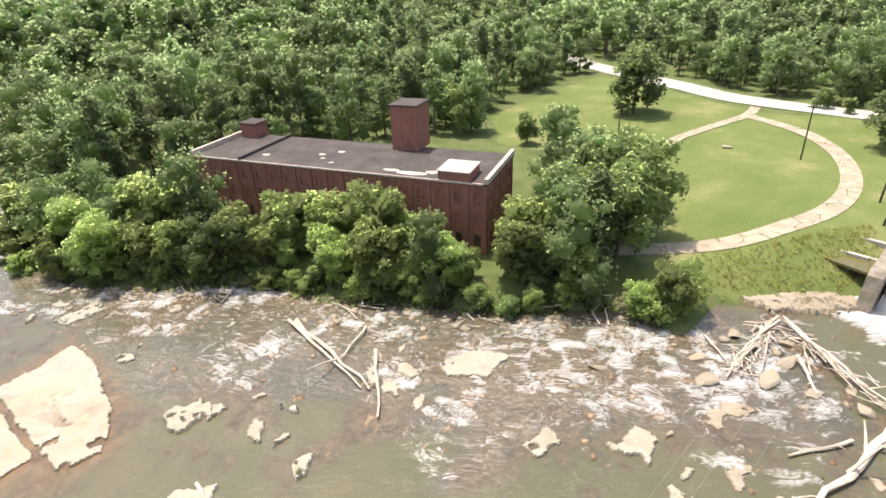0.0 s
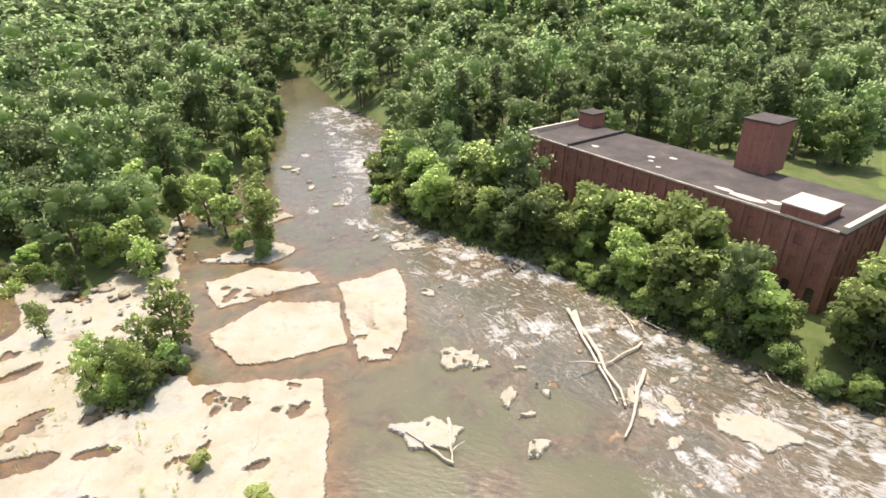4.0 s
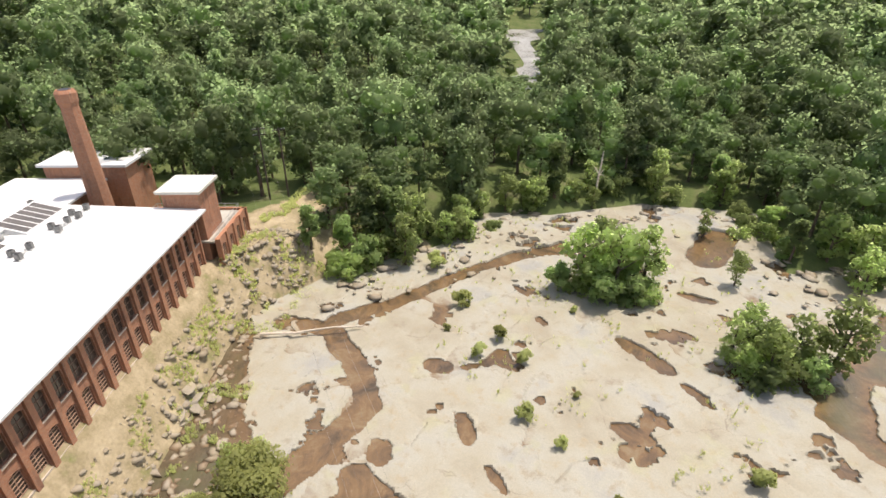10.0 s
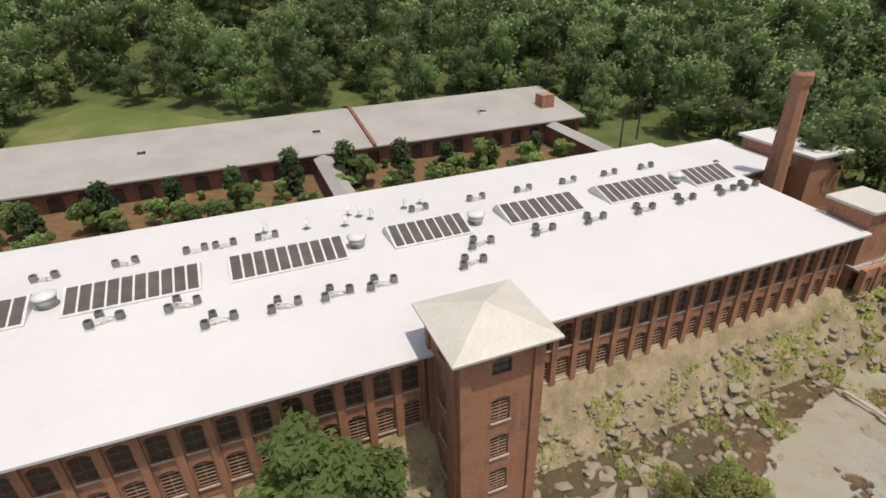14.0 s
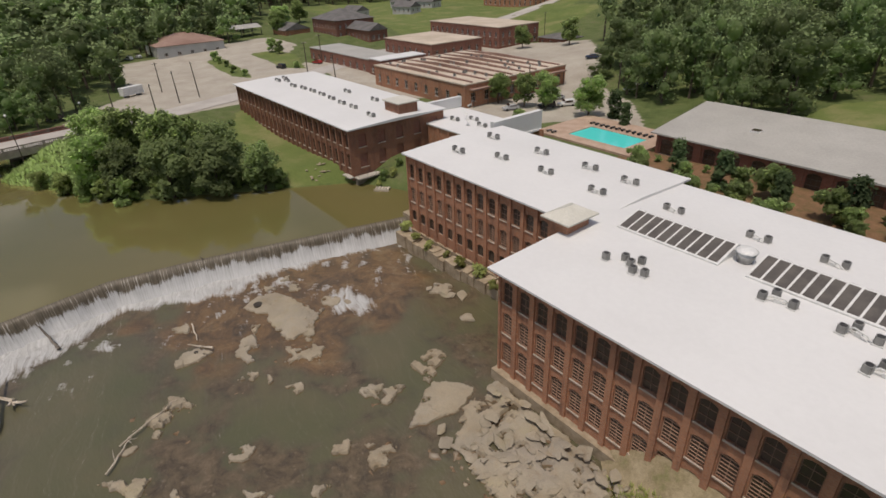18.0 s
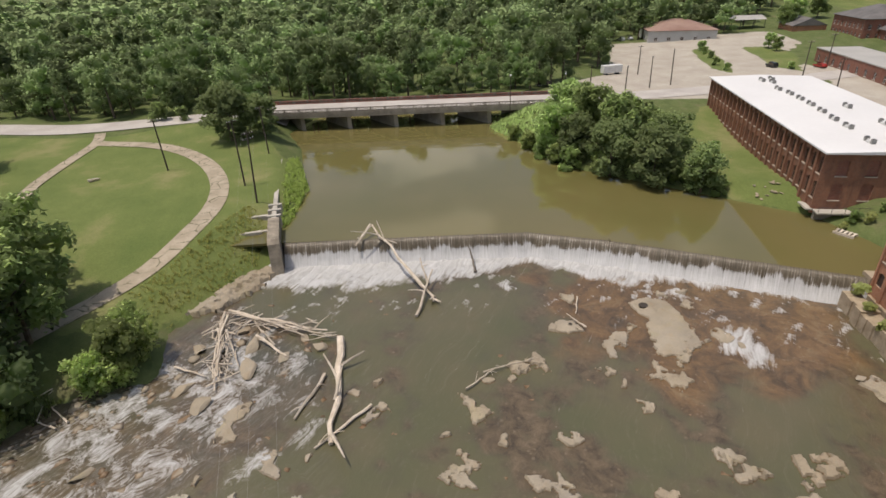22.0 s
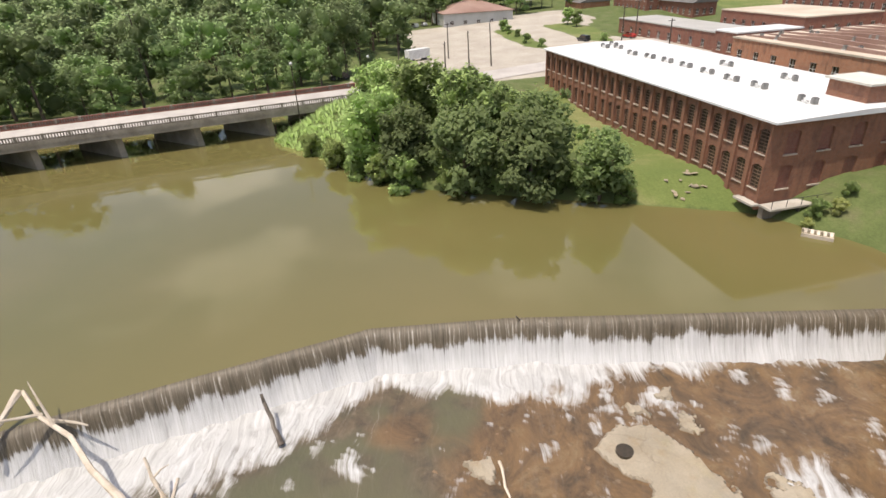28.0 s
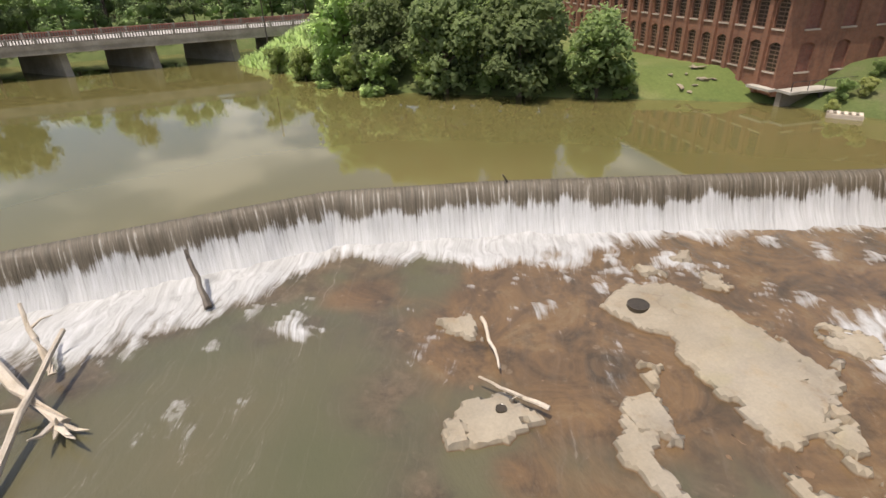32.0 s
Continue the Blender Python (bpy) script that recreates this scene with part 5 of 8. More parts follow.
facade(annex, (-65.9, -30.6), (-77.0, -30.6), -0.5, 11.2, 2.6, [(3.4, 5.8), (7.4, 10.0)], 1.5, M["brick"], 0.3, 0.25, [window_meshes(1.5, 2.4, 0.3), window_meshes(1.5, 2.6, 0.3)])
flat_wall(annex, (-77.0, -30.6), (-77.0, -45.0), 0.0, 11.2, M["brick"])
bm = bmesh.new()
box(bm, -76.4, -72.7, -44.0, -31.2, 10.6, 10.9)
box(bm, -72.7, -65.9, -33.5, -31.2, 10.6, 10.9)
part("terrace", bm, M["concrete"], annex)

# ---- the old mill across the river ----
OLD_TURN = math.atan2(0.6535, -0.757)
old = empty("old_mill", "derelict three-storey brick mill with a dark tar roof", "derelict mill", at=(31.96, 72.83, 0), rz=OLD_TURN)
old.scale = (0.945, 0.945, 0.96)
rows_o = [(4.2, 6.6), (8.4, 10.6), (12.2, 14.2)]
kit_o = [window_meshes(1.2, 2.4, 0.25, 3, 1, M["dark_frame"], False), window_meshes(1.2, 2.2, 0.25, 1, 0, M["brick_old"], False, M["brick_old"]), window_meshes(1.2, 2.0, 0.25, 1, 0, M["brick_old"], False, M["brick_old"])]
facade(old, (62.0, 0.0), (0.0, 0.0), 1.5, 15.6, 3.4, rows_o, 1.2, M["brick_old"], 0.25, 0.2, kit_o, half=0.3)
facade(old, (0.0, -0.5), (0.0, -16.3), 1.5, 15.6, 4.0, rows_o, 1.2, M["brick_old"], 0.25, 0.2, kit_o, half=0.3)
flat_wall(old, (0.0, -16.3), (62.0, -16.3), 1.5, 15.6, M["brick_old"])
flat_wall(old, (62.0, -16.3), (62.0, 0.0), 1.5, 15.6, M["brick_old"])
n = Nodes("tar_roof")
c = n.ramp(n.noise(0.25, 6.0, 0.65), (0.3, (0.05, 0.043, 0.04)), (0.6, (0.085, 0.072, 0.066)), (0.8, (0.14, 0.125, 0.115)))
M["tar"] = n.done(c, 0.9, n.bump(n.noise(2.0), 0.3, 0.05), 0.0, 0.2)
bm = bmesh.new()
box(bm, -0.3, 62.3, -16.6, 0.3, 15.6, 16.0)
part("roof", bm, M["tar"], old)
bm = bmesh.new()
box(bm, -0.4, 0.3, -16.7, 0.4, 16.0, 16.9)
part("parapet", bm, M["white_stone"], old, "white coping")
bm = bmesh.new()
box(bm, 61.7, 62.4, -16.7, 0.4, 16.0, 16.9)
part("parapet", bm, M["white_stone"], old, "white coping")
bm = bmesh.new()
box(bm, 50.0, 50.5, -16.7, 0.4, 16.0, 16.55)
part("fire_wall", bm, M["tar"], old)
bm = bmesh.new()
box(bm, 0.5, 61.5, 0.25, 0.5, 15.75, 16.05)
part("gutter", bm, M["white_stone"], old, "pale flashing along the eaves")
bm = bmesh.new()
box(bm, 18.1, 23.7, -19.6, -13.6, 15.9, 24.4)
ob = tagged(part("water_tower", bm, M["brick_old"]), "square brick tower on the derelict mill", "tower")
ob.matrix_world = old.matrix_basis
bm = bmesh.new()
box(bm, 17.9, 23.9, -19.8, -13.4, 24.4, 24.7)
part("roof", bm, M["tar"], ob)
bm = bmesh.new()
box(bm, 3.0, 8.5, -5.6, 0.2, 16.0, 17.5)
ob = tagged(part("roof_housing", bm, M["brick_old"]), "low roof housing with a pale lid on the derelict mill", "roof housing")
ob.matrix_world = old.matrix_basis
bm = bmesh.new()
box(bm, 2.8, 8.7, -5.8, 0.4, 17.5, 17.7)
part("lid", bm, M["concrete"], ob)
bm = bmesh.new()
box(bm, 57.0, 61.0, -17.8, -13.8, 10.0, 18.8)
ob = tagged(part("roof_housing", bm, M["brick_old"]), "brick roof housing at the far end of the derelict mill", "roof housing")
ob.matrix_world = old.matrix_basis
bm = bmesh.new()
box(bm, 56.7, 61.3, -18.1, -13.5, 18.8, 19.1)
part("lid", bm, M["tar"], ob)

# ---- trees ----
ICO = bmesh.new()
bmesh.ops.create_icosphere(ICO, subdivisions=1, radius=1.0)
ICO_V = np.array([v.co[:] for v in ICO.verts])
ICO_F = np.array([[v.index for v in f.verts] for f in ICO.faces])
ICO.free()


def unit(v):
    return v / np.maximum(np.linalg.norm(v, axis=1), 1e-6)[:, None]


def crown(seed, lobes, leaves, size, wide=1.0, tall=1.0, low=0.35, cone=0.0, core=0.7):
    """A crown of unit height and radius 0.5: dark inner masses and many leaf clumps round them."""
    rng = np.random.RandomState(seed)
    k = rng.rand(lobes)
    ang = np.arange(lobes) * 2.4 + rng.rand(lobes)
    h = low + (1 - low) * k * 0.82 + 0.06
    spread_r = wide * 0.34 * np.sqrt(np.clip(1 - ((h - 0.55) / 0.55) ** 2, 0.05, 1)) * (0.5 + 0.6 * rng.rand(lobes)) * (1 - cone * (h - low) / (1 - low))
    c = np.stack([np.cos(ang) * spread_r, np.sin(ang) * spread_r, h], 1)
    c[0] = (0, 0, 0.78)
    c[1] = (0, 0, 0.55)
    r = wide * (0.09 + 0.10 * rng.rand(lobes)) * (14.0 / max(lobes, 10)) ** 0.33 * (1 - 0.5 * cone * (h - low) / (1 - low))
    r[:2] = 0.2 * wide
    verts, faces, normals, base = [], [], [], 0
    for q, s in zip(c, r):
        w = ICO_V * s * (0.75 * core + 0.25 * rng.rand(len(ICO_V)))[:, None] * (1, 1, 0.85 * tall) + q
        verts.append(w)
        normals.append(unit(w - q))
        faces.append(ICO_F + base)
        base += len(w)
    pick = rng.choice(lobes, leaves, p=r ** 2 / (r ** 2).sum())
    d = rng.normal(size=(leaves, 3))
    d[:, 2] += 0.45
    d = unit(d)
    reach = 0.7 + 0.38 * rng.rand(leaves) + 0.55 * rng.rand(leaves) ** 4
    pts = c[pick] + d * (r[pick] * reach)[:, None] * (1, 1, 0.85 * tall)
    nor = unit(0.45 * d + 0.5 * rng.normal(size=(leaves, 3)) + np.array((-0.15, 0.1, 0.55)))
    t = unit(np.cross(nor, rng.normal(size=(leaves, 3))))
    b = np.cross(nor, t)
    s = size * (0.6 + 0.8 * rng.rand(leaves))[:, None]
    tri = np.stack([pts + t * s, pts - 0.6 * t * s + b * s * 0.85, pts - 0.6 * t * s - b * s * 0.85], 1).reshape(-1, 3)
    verts.append(tri)
    faces.append(np.arange(leaves * 3).reshape(-1, 3) + base)
    whole = unit((pts - np.array((0, 0, 0.4))) * (1, 1, 0.8))
    soft = unit(0.45 * d + 0.35 * whole + 0.25 * nor + np.array((0, 0, 0.5)))
    normals.append(np.repeat(soft, 3, 0))
    return np.concatenate(verts), np.concatenate(faces), np.concatenate(normals)


def tree_template(name, seed, h, w, lobes, leaves, size, mat, label, category="tree", low=0.3, cone=0.0, trunk=True, core=0.5):
    """A tree of true size standing at the origin."""
    thing = empty(name, label, category)
    v, f, nr = crown(seed, lobes, leaves, size / h, w / h, 1.0, low, cone, core)
    me = raw_mesh("crown", v * h, f, [mat], normals=nr)
    ob = new("crown", me)
    ob.parent = thing
    if trunk:
        rng = random.Random(seed)
        bm = bmesh.new()
        tube(bm, [(0, 0, -0.6), (0.02 * h, 0, h * 0.2), (0, 0.02 * h, h * 0.5), (0.01, 0, h * 0.82)], [0.028 * h, 0.021 * h, 0.013 * h, 0.004 * h], 7)
        for k in range(5):
            a, z = k * 1.4 + rng.random(), h * rng.uniform(0.25, 0.55)
            q = 0.3 * w
            tube(bm, [(0, 0, z), (q * 0.5 * math.cos(a), q * 0.5 * math.sin(a), z + 0.09 * h), (q * math.cos(a), q * math.sin(a), z + 0.2 * h)], [0.011 * h, 0.007 * h, 0.003 * h], 5)
        part("trunk", bm, M["bark"], thing)
    return thing


def plant(template, x, y, s, z=None, sink=0.0, rng=random.Random(5)):
    z = land_at(x, y) if z is None else z
    m = pose(x, y, z - sink, 0, 0, rng.uniform(0, 360))
    ob = copy_thing(template, m)
    ob.scale = (s * rng.uniform(0.92, 1.1), s * rng.uniform(0.92, 1.1), s)
    return ob


T = {}
T["willow"] = [tree_template("willow_tree", 11 + k, 9.0, 8.0, 30, 3300, 0.30, M["leaf_bright"], "bushy light green tree on the river bank", low=0.12) for k in range(3)]
T["broad"] = [tree_template("broadleaf_tree", 31 + k, 13.0, 11.5, 32, 3800, 0.36, M["leaf_mid"], "full green broadleaf tree", low=0.18) for k in range(3)]
T["dark"] = [tree_template("dark_tree", 51 + k, 13.0, 12.0, 32, 3600, 0.36, M["leaf_dark"], "dense dark green broadleaf tree", low=0.03) for k in range(2)]
T["bush"] = [tree_template("bush", 71 + k, 2.4, 3.0, 8, 520, 0.2, M["leaf_dry"], "small yellow-green bush among rocks", "bush", low=0.02, trunk=False) for k in range(2)]
T["shrub"] = [tree_template("shrub", 81 + k, 4.5, 4.8, 10, 1200, 0.28, M["leaf_mid"], "rounded leafy green shrub", "shrub", low=0.05, trunk=False) for k in range(2)]
T["cedar"] = [tree_template("cedar_tree", 91 + k, 7.5, 6.2, 34, 2000, 0.26, M["leaf_conifer"], "dense dark cone-shaped evergreen tree", low=0.0, cone=0.9) for k in range(2)]
T["open"] = [tree_template("young_tree", 101 + k, 7.5, 4.4, 22, 1250, 0.2, M["leaf_bright"], "open young tree standing on the rock shelf", low=0.05, core=0.1) for k in range(3)]

T["thicket"] = [tree_template("thicket", 141 + k, 4.2, 5.0, 14, 1100, 0.19, M["leaf_bright"], "light green thicket of saplings on the rock shelf", "shrub", low=0.0, trunk=False, core=0.3) for k in range(2)]
T["osier"] = [tree_template("willow_bush", 161 + k, 5.0, 7.5, 22, 3400, 0.17, M["leaf_dry"], "broad feathery yellow-green willow bush by a pool", "bush", low=0.0, trunk=False, core=0.4) for k in range(2)]
T["edge"] = [tree_template("tall_tree", 121 + k, 15.0, 8.0, 30, 3000, 0.34, M["leaf_mid"], "tall feathery green tree at the edge of the rock shelf", low=0.1, cone=0.5, core=0.35) for k in range(3)]

rt = random.Random(21)
BANK = [(-46, 112), (-36, 99), (-22, 92), (-8, 88), (6, 77), (17, 70), (28, 63), (42, 59)]
for (ax, ay), (bx2, by2) in zip(BANK, BANK[1:]):
    k = int(math.hypot(bx2 - ax, by2 - ay) / 4.2)
    for i in range(k):
        x, y = ax + (bx2 - ax) * (i + rt.random()) / k, ay + (by2 - ay) * (i + rt.random()) / k
        plant(rt.choice(T["willow"]), x + rt.uniform(-1, 1.5), y + rt.uniform(0, 2), rt.uniform(0.6, 1.3), sink=0.3)
        if rt.random() < 0.75 and not 6 < x < 30:
            plant(rt.choice(T["willow"]), x + rt.uniform(2, 5), y + rt.uniform(4, 8), rt.uniform(1.0, 1.45), sink=0.3)
for kind, x, y, s in (("broad", 57, 68, 1.3), ("broad", 50, 63, 1.15), ("broad", 62, 76, 1.15), ("broad", 45, 68, 1.1), ("broad", 52, 72, 1.2), ("willow", 46.0, 51.5, 0.7), ("willow", 49.5, 50.2, 0.85), ("willow", 53, 51.2, 0.7), ("thicket", 51.5, 49.0, 1.3), ("thicket", 47, 50.0, 1.2), ("willow", 41, 62, 0.9), ("broad", 62, 117, 0.6), ("shrub", 70, 112, 1.1), ("shrub", 76, 108, 0.9),
                      ("broad", 52, 133, 1.0), ("dark", 99, 125, 1.5), ("dark", 127, 74, 1.15), ("dark", 131, 67, 0.85), ("shrub", 142, 103, 1.2), ("shrub", 142, 96, 0.9), ("willow", 15, 79, 1.55), ("willow", 9, 84, 1.3), ("willow", 21, 74, 1.1),
                      ("dark", 123, -10, 0.85), ("broad", 129, -6, 0.95), ("dark", 116, -17, 1.0), ("dark", 111, -25, 1.0), ("dark", 107, -33, 0.8), ("broad", 122, -19, 1.05), ("broad", 131, -14, 1.0), ("dark", 116, -28, 0.9), ("broad", 138, -8, 0.9), ("broad", 146, -10, 0.8), ("broad", 126, -25, 0.8), ("willow", 134, 0, 0.7), ("willow", 142, 4, 0.55), ("broad", 150, -14, 0.6), ("shrub", 150, -30, 0.9),
                      ("shrub", 128, -41, 0.55), ("dark", -150, -78, 1.0), ("shrub", 92.8, -53.2, 0.5), ("bush", 91.6, -55.0, 0.8), ("bush", 92.0, -51.6, 0.6), ("shrub", 93.0, -57.5, 0.4),
                      ("shrub", 110, -29, 1.1), ("shrub", 113, -23, 1.3), ("willow", 117, -15, 0.6), ("shrub", 120, -9, 1.3), ("shrub", 108, -34, 0.9), ("willow", 124, -6, 0.6), ("shrub", 128, -3, 1.1), ("shrub", 105.5, -36, 0.7), ("willow", 112, -26, 0.6)):
    plant(rt.choice(T[kind]), x, y, s, sink=0.2)
# low growth that hangs over the waterline
SHORE = [(44, 56), (29, 60), (18, 67), (7, 74.5), (-7, 85.5), (-20, 90), (-34, 97)]
for (ax, ay), (bx2, by2) in zip(SHORE, SHORE[1:]):
    k = int(math.hypot(bx2 - ax, by2 - ay) / 2.7)
    for i in range(k):
        q = (i + rt.random()) / k
        kind = rt.choice(["willow", "shrub", "thicket", "thicket"])
        plant(rt.choice(T[kind]), ax + (bx2 - ax) * q + rt.uniform(-0.8, 0.8), ay + (by2 - ay) * q + rt.uniform(-0.6, 1.6), {"willow": 0.62, "shrub": 0.9, "thicket": 1.0}[kind] * rt.uniform(0.6, 1.2), sink=0.3)
for kind, x, y, s in (("osier", -33, -17.0, 1.15), ("osier", -36, -18.0, 0.8), ("osier", -31, -19.5, 0.75), ("thicket", -37.5, -20.5, 0.7)):
    plant(rt.choice(T[kind]), x, y, s, z=-0.1)
plant(T["broad"][0], -1.0, -28.6, 1.0, z=1.0)
plant(T["broad"][1], -4.5, -27.6, 0.8, z=0.6)
plant(T["broad"][2], 3.0, -28.0, 0.75, z=0.6)
for kind, x, y, s in (("open", -70, 21, 1.6), ("open", -68, 26, 1.75), ("open", -72, 25, 1.6), ("open", -69, 30, 1.6), ("open", -73, 29, 1.2), ("shrub", -66, 23, 1.2), ("shrub", -66, 28, 1.1), ("shrub", -70, 18, 1.0), ("open", -53, 36, 1.0), ("open", -50, 39, 1.15), ("open", -52, 43, 1.2), ("open", -51.5, 48, 1.6), ("open", -55, 39, 1.1), ("shrub", -54, 41, 1.2), ("shrub", -48, 38, 0.9), ("shrub", -49, 44, 0.9), ("open", -56, 77, 1.75), ("open", -58, 80, 1.3), ("open", -62, 86, 1.2), ("open", -66, 92, 1.2), ("shrub", -60, 76, 0.9), ("shrub", -54, 74, 0.8), ("open", -71, 45, 0.9),
                      ("open", -88, 47, 0.8), ("bush", -44, 9.7, 0.9), ("bush", -54.5, 5, 0.8), ("bush", -53, 10.6, 0.85), ("bush", -58, 8, 0.9), ("bush", -66, 3.3, 1.1), ("bush", -35, 31, 1.0), ("bush", -28.5, 21.5, 1.3), ("bush", -27, 25, 1.2), ("bush", -26.5, 28.5, 1.2), ("bush", -40, 13, 0.6), ("bush", -77, -1, 1.3), ("bush", -33, 17, 0.5), ("bush", -64, 19, 0.5), ("bush", -47, 16, 0.4), ("bush", -60, 1, 0.45), ("shrub", -80, -6, 1.0)):
    plant(rt.choice(T[kind]), x, y, s, z=0.4, sink=0.2)
# the ragged edge of the woods along the shelf
FRINGE = [(-74, -20), (-80, -11), (-83, -3), (-88, 5), (-96, 13), (-100, 27), (-104, 38), (-101, 54), (-90, 60), (-82, 56), (-77, 62), (-80, 76), (-86, 88), (-84, 97), (-79, 104), (-82, 117), (-98, 146), (-112, 176)]
for (ax, ay), (bx2, by2) in zip(FRINGE, FRINGE[1:]):
    k = int(math.hypot(bx2 - ax, by2 - ay) / 2.1)
    for i in range(k):
        q = (i + rt.random()) / k
        kind = rt.choice(["open", "open", "thicket", "thicket", "willow", "shrub", "edge"])
        s = {"open": 1.2, "shrub": 0.85, "willow": 0.8, "thicket": 1.1, "edge": 0.8}[kind] * rt.uniform(0.6, 1.25)
        plant(rt.choice(T[kind]), ax + (bx2 - ax) * q + rt.uniform(-4.5, 2.5), ay + (by2 - ay) * q + rt.uniform(-3, 3), s, sink=0.3)
for kind, x, y, s in (("thicket", -69, 22, 1.3), ("thicket", -67, 27, 1.1), ("thicket", -71, 27, 1.4), ("thicket", -66.5, 30.5, 0.9), ("thicket", -72.5, 23, 1.0), ("thicket", -51, 37, 1.0), ("thicket", -53, 40, 1.2), ("thicket", -51, 44.5, 1.0), ("thicket", -49, 41, 0.9), ("thicket", -57, 78.5, 1.0), ("thicket", -60, 82, 0.9), ("thicket", -55.5, 75, 0.7), ("open", -78, -6, 1.4), ("edge", -82, -8, 0.9), ("shrub", -77, -12, 1.3), ("edge", -74, 92, 0.9), ("open", -71, 98, 1.5), ("shrub", -70, 88, 1.1), ("open", -73, 84, 1.6), ("edge", -78, 82, 0.8), ("open", -66, 80, 1.3), ("open", -72, 64, 1.5), ("open", -68, 62, 1.2), ("shrub", -70, 66, 1.0)):
    plant(rt.choice(T[kind]), x, y, s, z=0.3, sink=0.2)
for k in range(26):
    x = 52 - k * 4.6
    if abs(x + 14.2) > 2.5 and abs(x + 62.5) > 2.5:
        if k % 2:
            plant(rt.choice(T["cedar"]), x, rt.uniform(-88, -84), rt.uniform(0.75, 1.15), sink=0.1)
        plant(rt.choice(T["shrub"]), x + 2, rt.uniform(-87, -74), rt.uniform(0.7, 1.3), sink=0.1)
        plant(rt.choice(T["shrub"]), x - 1, rt.uniform(-84, -72), rt.uniform(0.5, 1.0), sink=0.1)
        plant(rt.choice(T["shrub"]), x + 1, rt.uniform(-92, -89), rt.uniform(0.25, 0.45), sink=0.1)
        if rt.random() < 0.6:
            plant(rt.choice(T["thicket"]), x + 3.2, rt.uniform(-82, -73), rt.uniform(0.4, 0.9), sink=0.1)
for k in range(9):
    # scrub on the old flume wall
    x = 73 - 3.9 * k
    plant(rt.choice(T["bush"]), x, -44.6 + rt.uniform(-0.9, 0.9), rt.uniform(0.5, 1.0), z=2.2 - 0.07 * k, sink=0.2)
for kind, x, y, s in (("broad", 84, -108, 0.75), ("cedar", 78, -110, 1.0), ("cedar", 72, -106, 0.8), ("broad", 98, -108, 0.75), ("broad", 104, -106, 0.7), ("broad", 112, -104, 0.65), ("shrub", 92, -92, 0.8), ("broad", 150, -178, 0.8), ("broad", 168, -170, 0.7), ("broad", 256, -97, 0.5), ("broad", 250, -98, 0.45), ("shrub", 256, -71, 0.9), ("shrub", 248, -70, 0.7), ("shrub", 238, -70, 0.6), ("shrub", 222, -67, 0.7), ("shrub", 212, -68, 0.6), ("shrub", 210, -88, 0.6), ("broad", 300, -120, 0.9), ("broad", 320, -130, 1.0), ("broad", 340, -150, 1.0)):
    plant(rt.choice(T[kind]), x, y, s, sink=0.2)
for group in T.values():
    for ob in group:
        for o in (*ob.children_recursive, ob):
            bpy.data.objects.remove(o)

# ---- the woods all round: too many to count ----
OPEN = [(PARK, 3.0), ([(95, -50), (172, -50), (172, -34), (95, -34)], 2.0), ([(54, 58), (52, 46), (62, 44), (80, 40), (95, 44), (120, 54), (124, 62), (100, 62), (70, 60)], 1.0), (YARD, 3.0), (LOTS, 2.0), (SLOPE_LAWN, 2.0), (LAKE, 3.0), (FAR_REACH, 1.5), ([(-84, -97), (62, -97), (62, -30), (-84, -30)], 3.0), ([(62, -120), (-72, -120), (-72, -90), (62, -90)], 1.0), ([(74, -45), (170, -45), (170, -100), (74, -100)], 2.0),
        ([(100, -40), (165, -40), (165, 12), (100, 12)], 0.0), ([(50, 130), (62, 118), (36, 68), (28, 66), (-24, 112), (-8, 134)], 3.0), ([(200, -100), (330, -110), (420, -170), (420, -300), (190, -300), (140, -185)], 0.0), ([(60, -30), (120, -48), (120, -128), (60, -128)], 0.0), ([(-84, -62), (-60, -70), (-60, -12), (-76, -12), (-86, -30)], 1.0)]


def woods(r0, r1, gap, seed):
    rng = np.random.RandomState(seed)
    s = np.arange(-r1, r1, gap)
    x, y = [q.ravel() for q in np.meshgrid(s, s)]
    x, y = x + rng.uniform(-0.62, 0.62, x.size) * gap, y + rng.uniform(-0.62, 0.62, x.size) * gap
    r = np.hypot(x - 20, y)
    keep = (r >= r0) & (r < r1) & (inside(x, y, RIVER) > 2.0) & (along(x, y, ROAD) > 7.5)
    for poly, margin in OPEN:
        keep &= inside(x, y, poly) > margin
    return x[keep], y[keep], rng


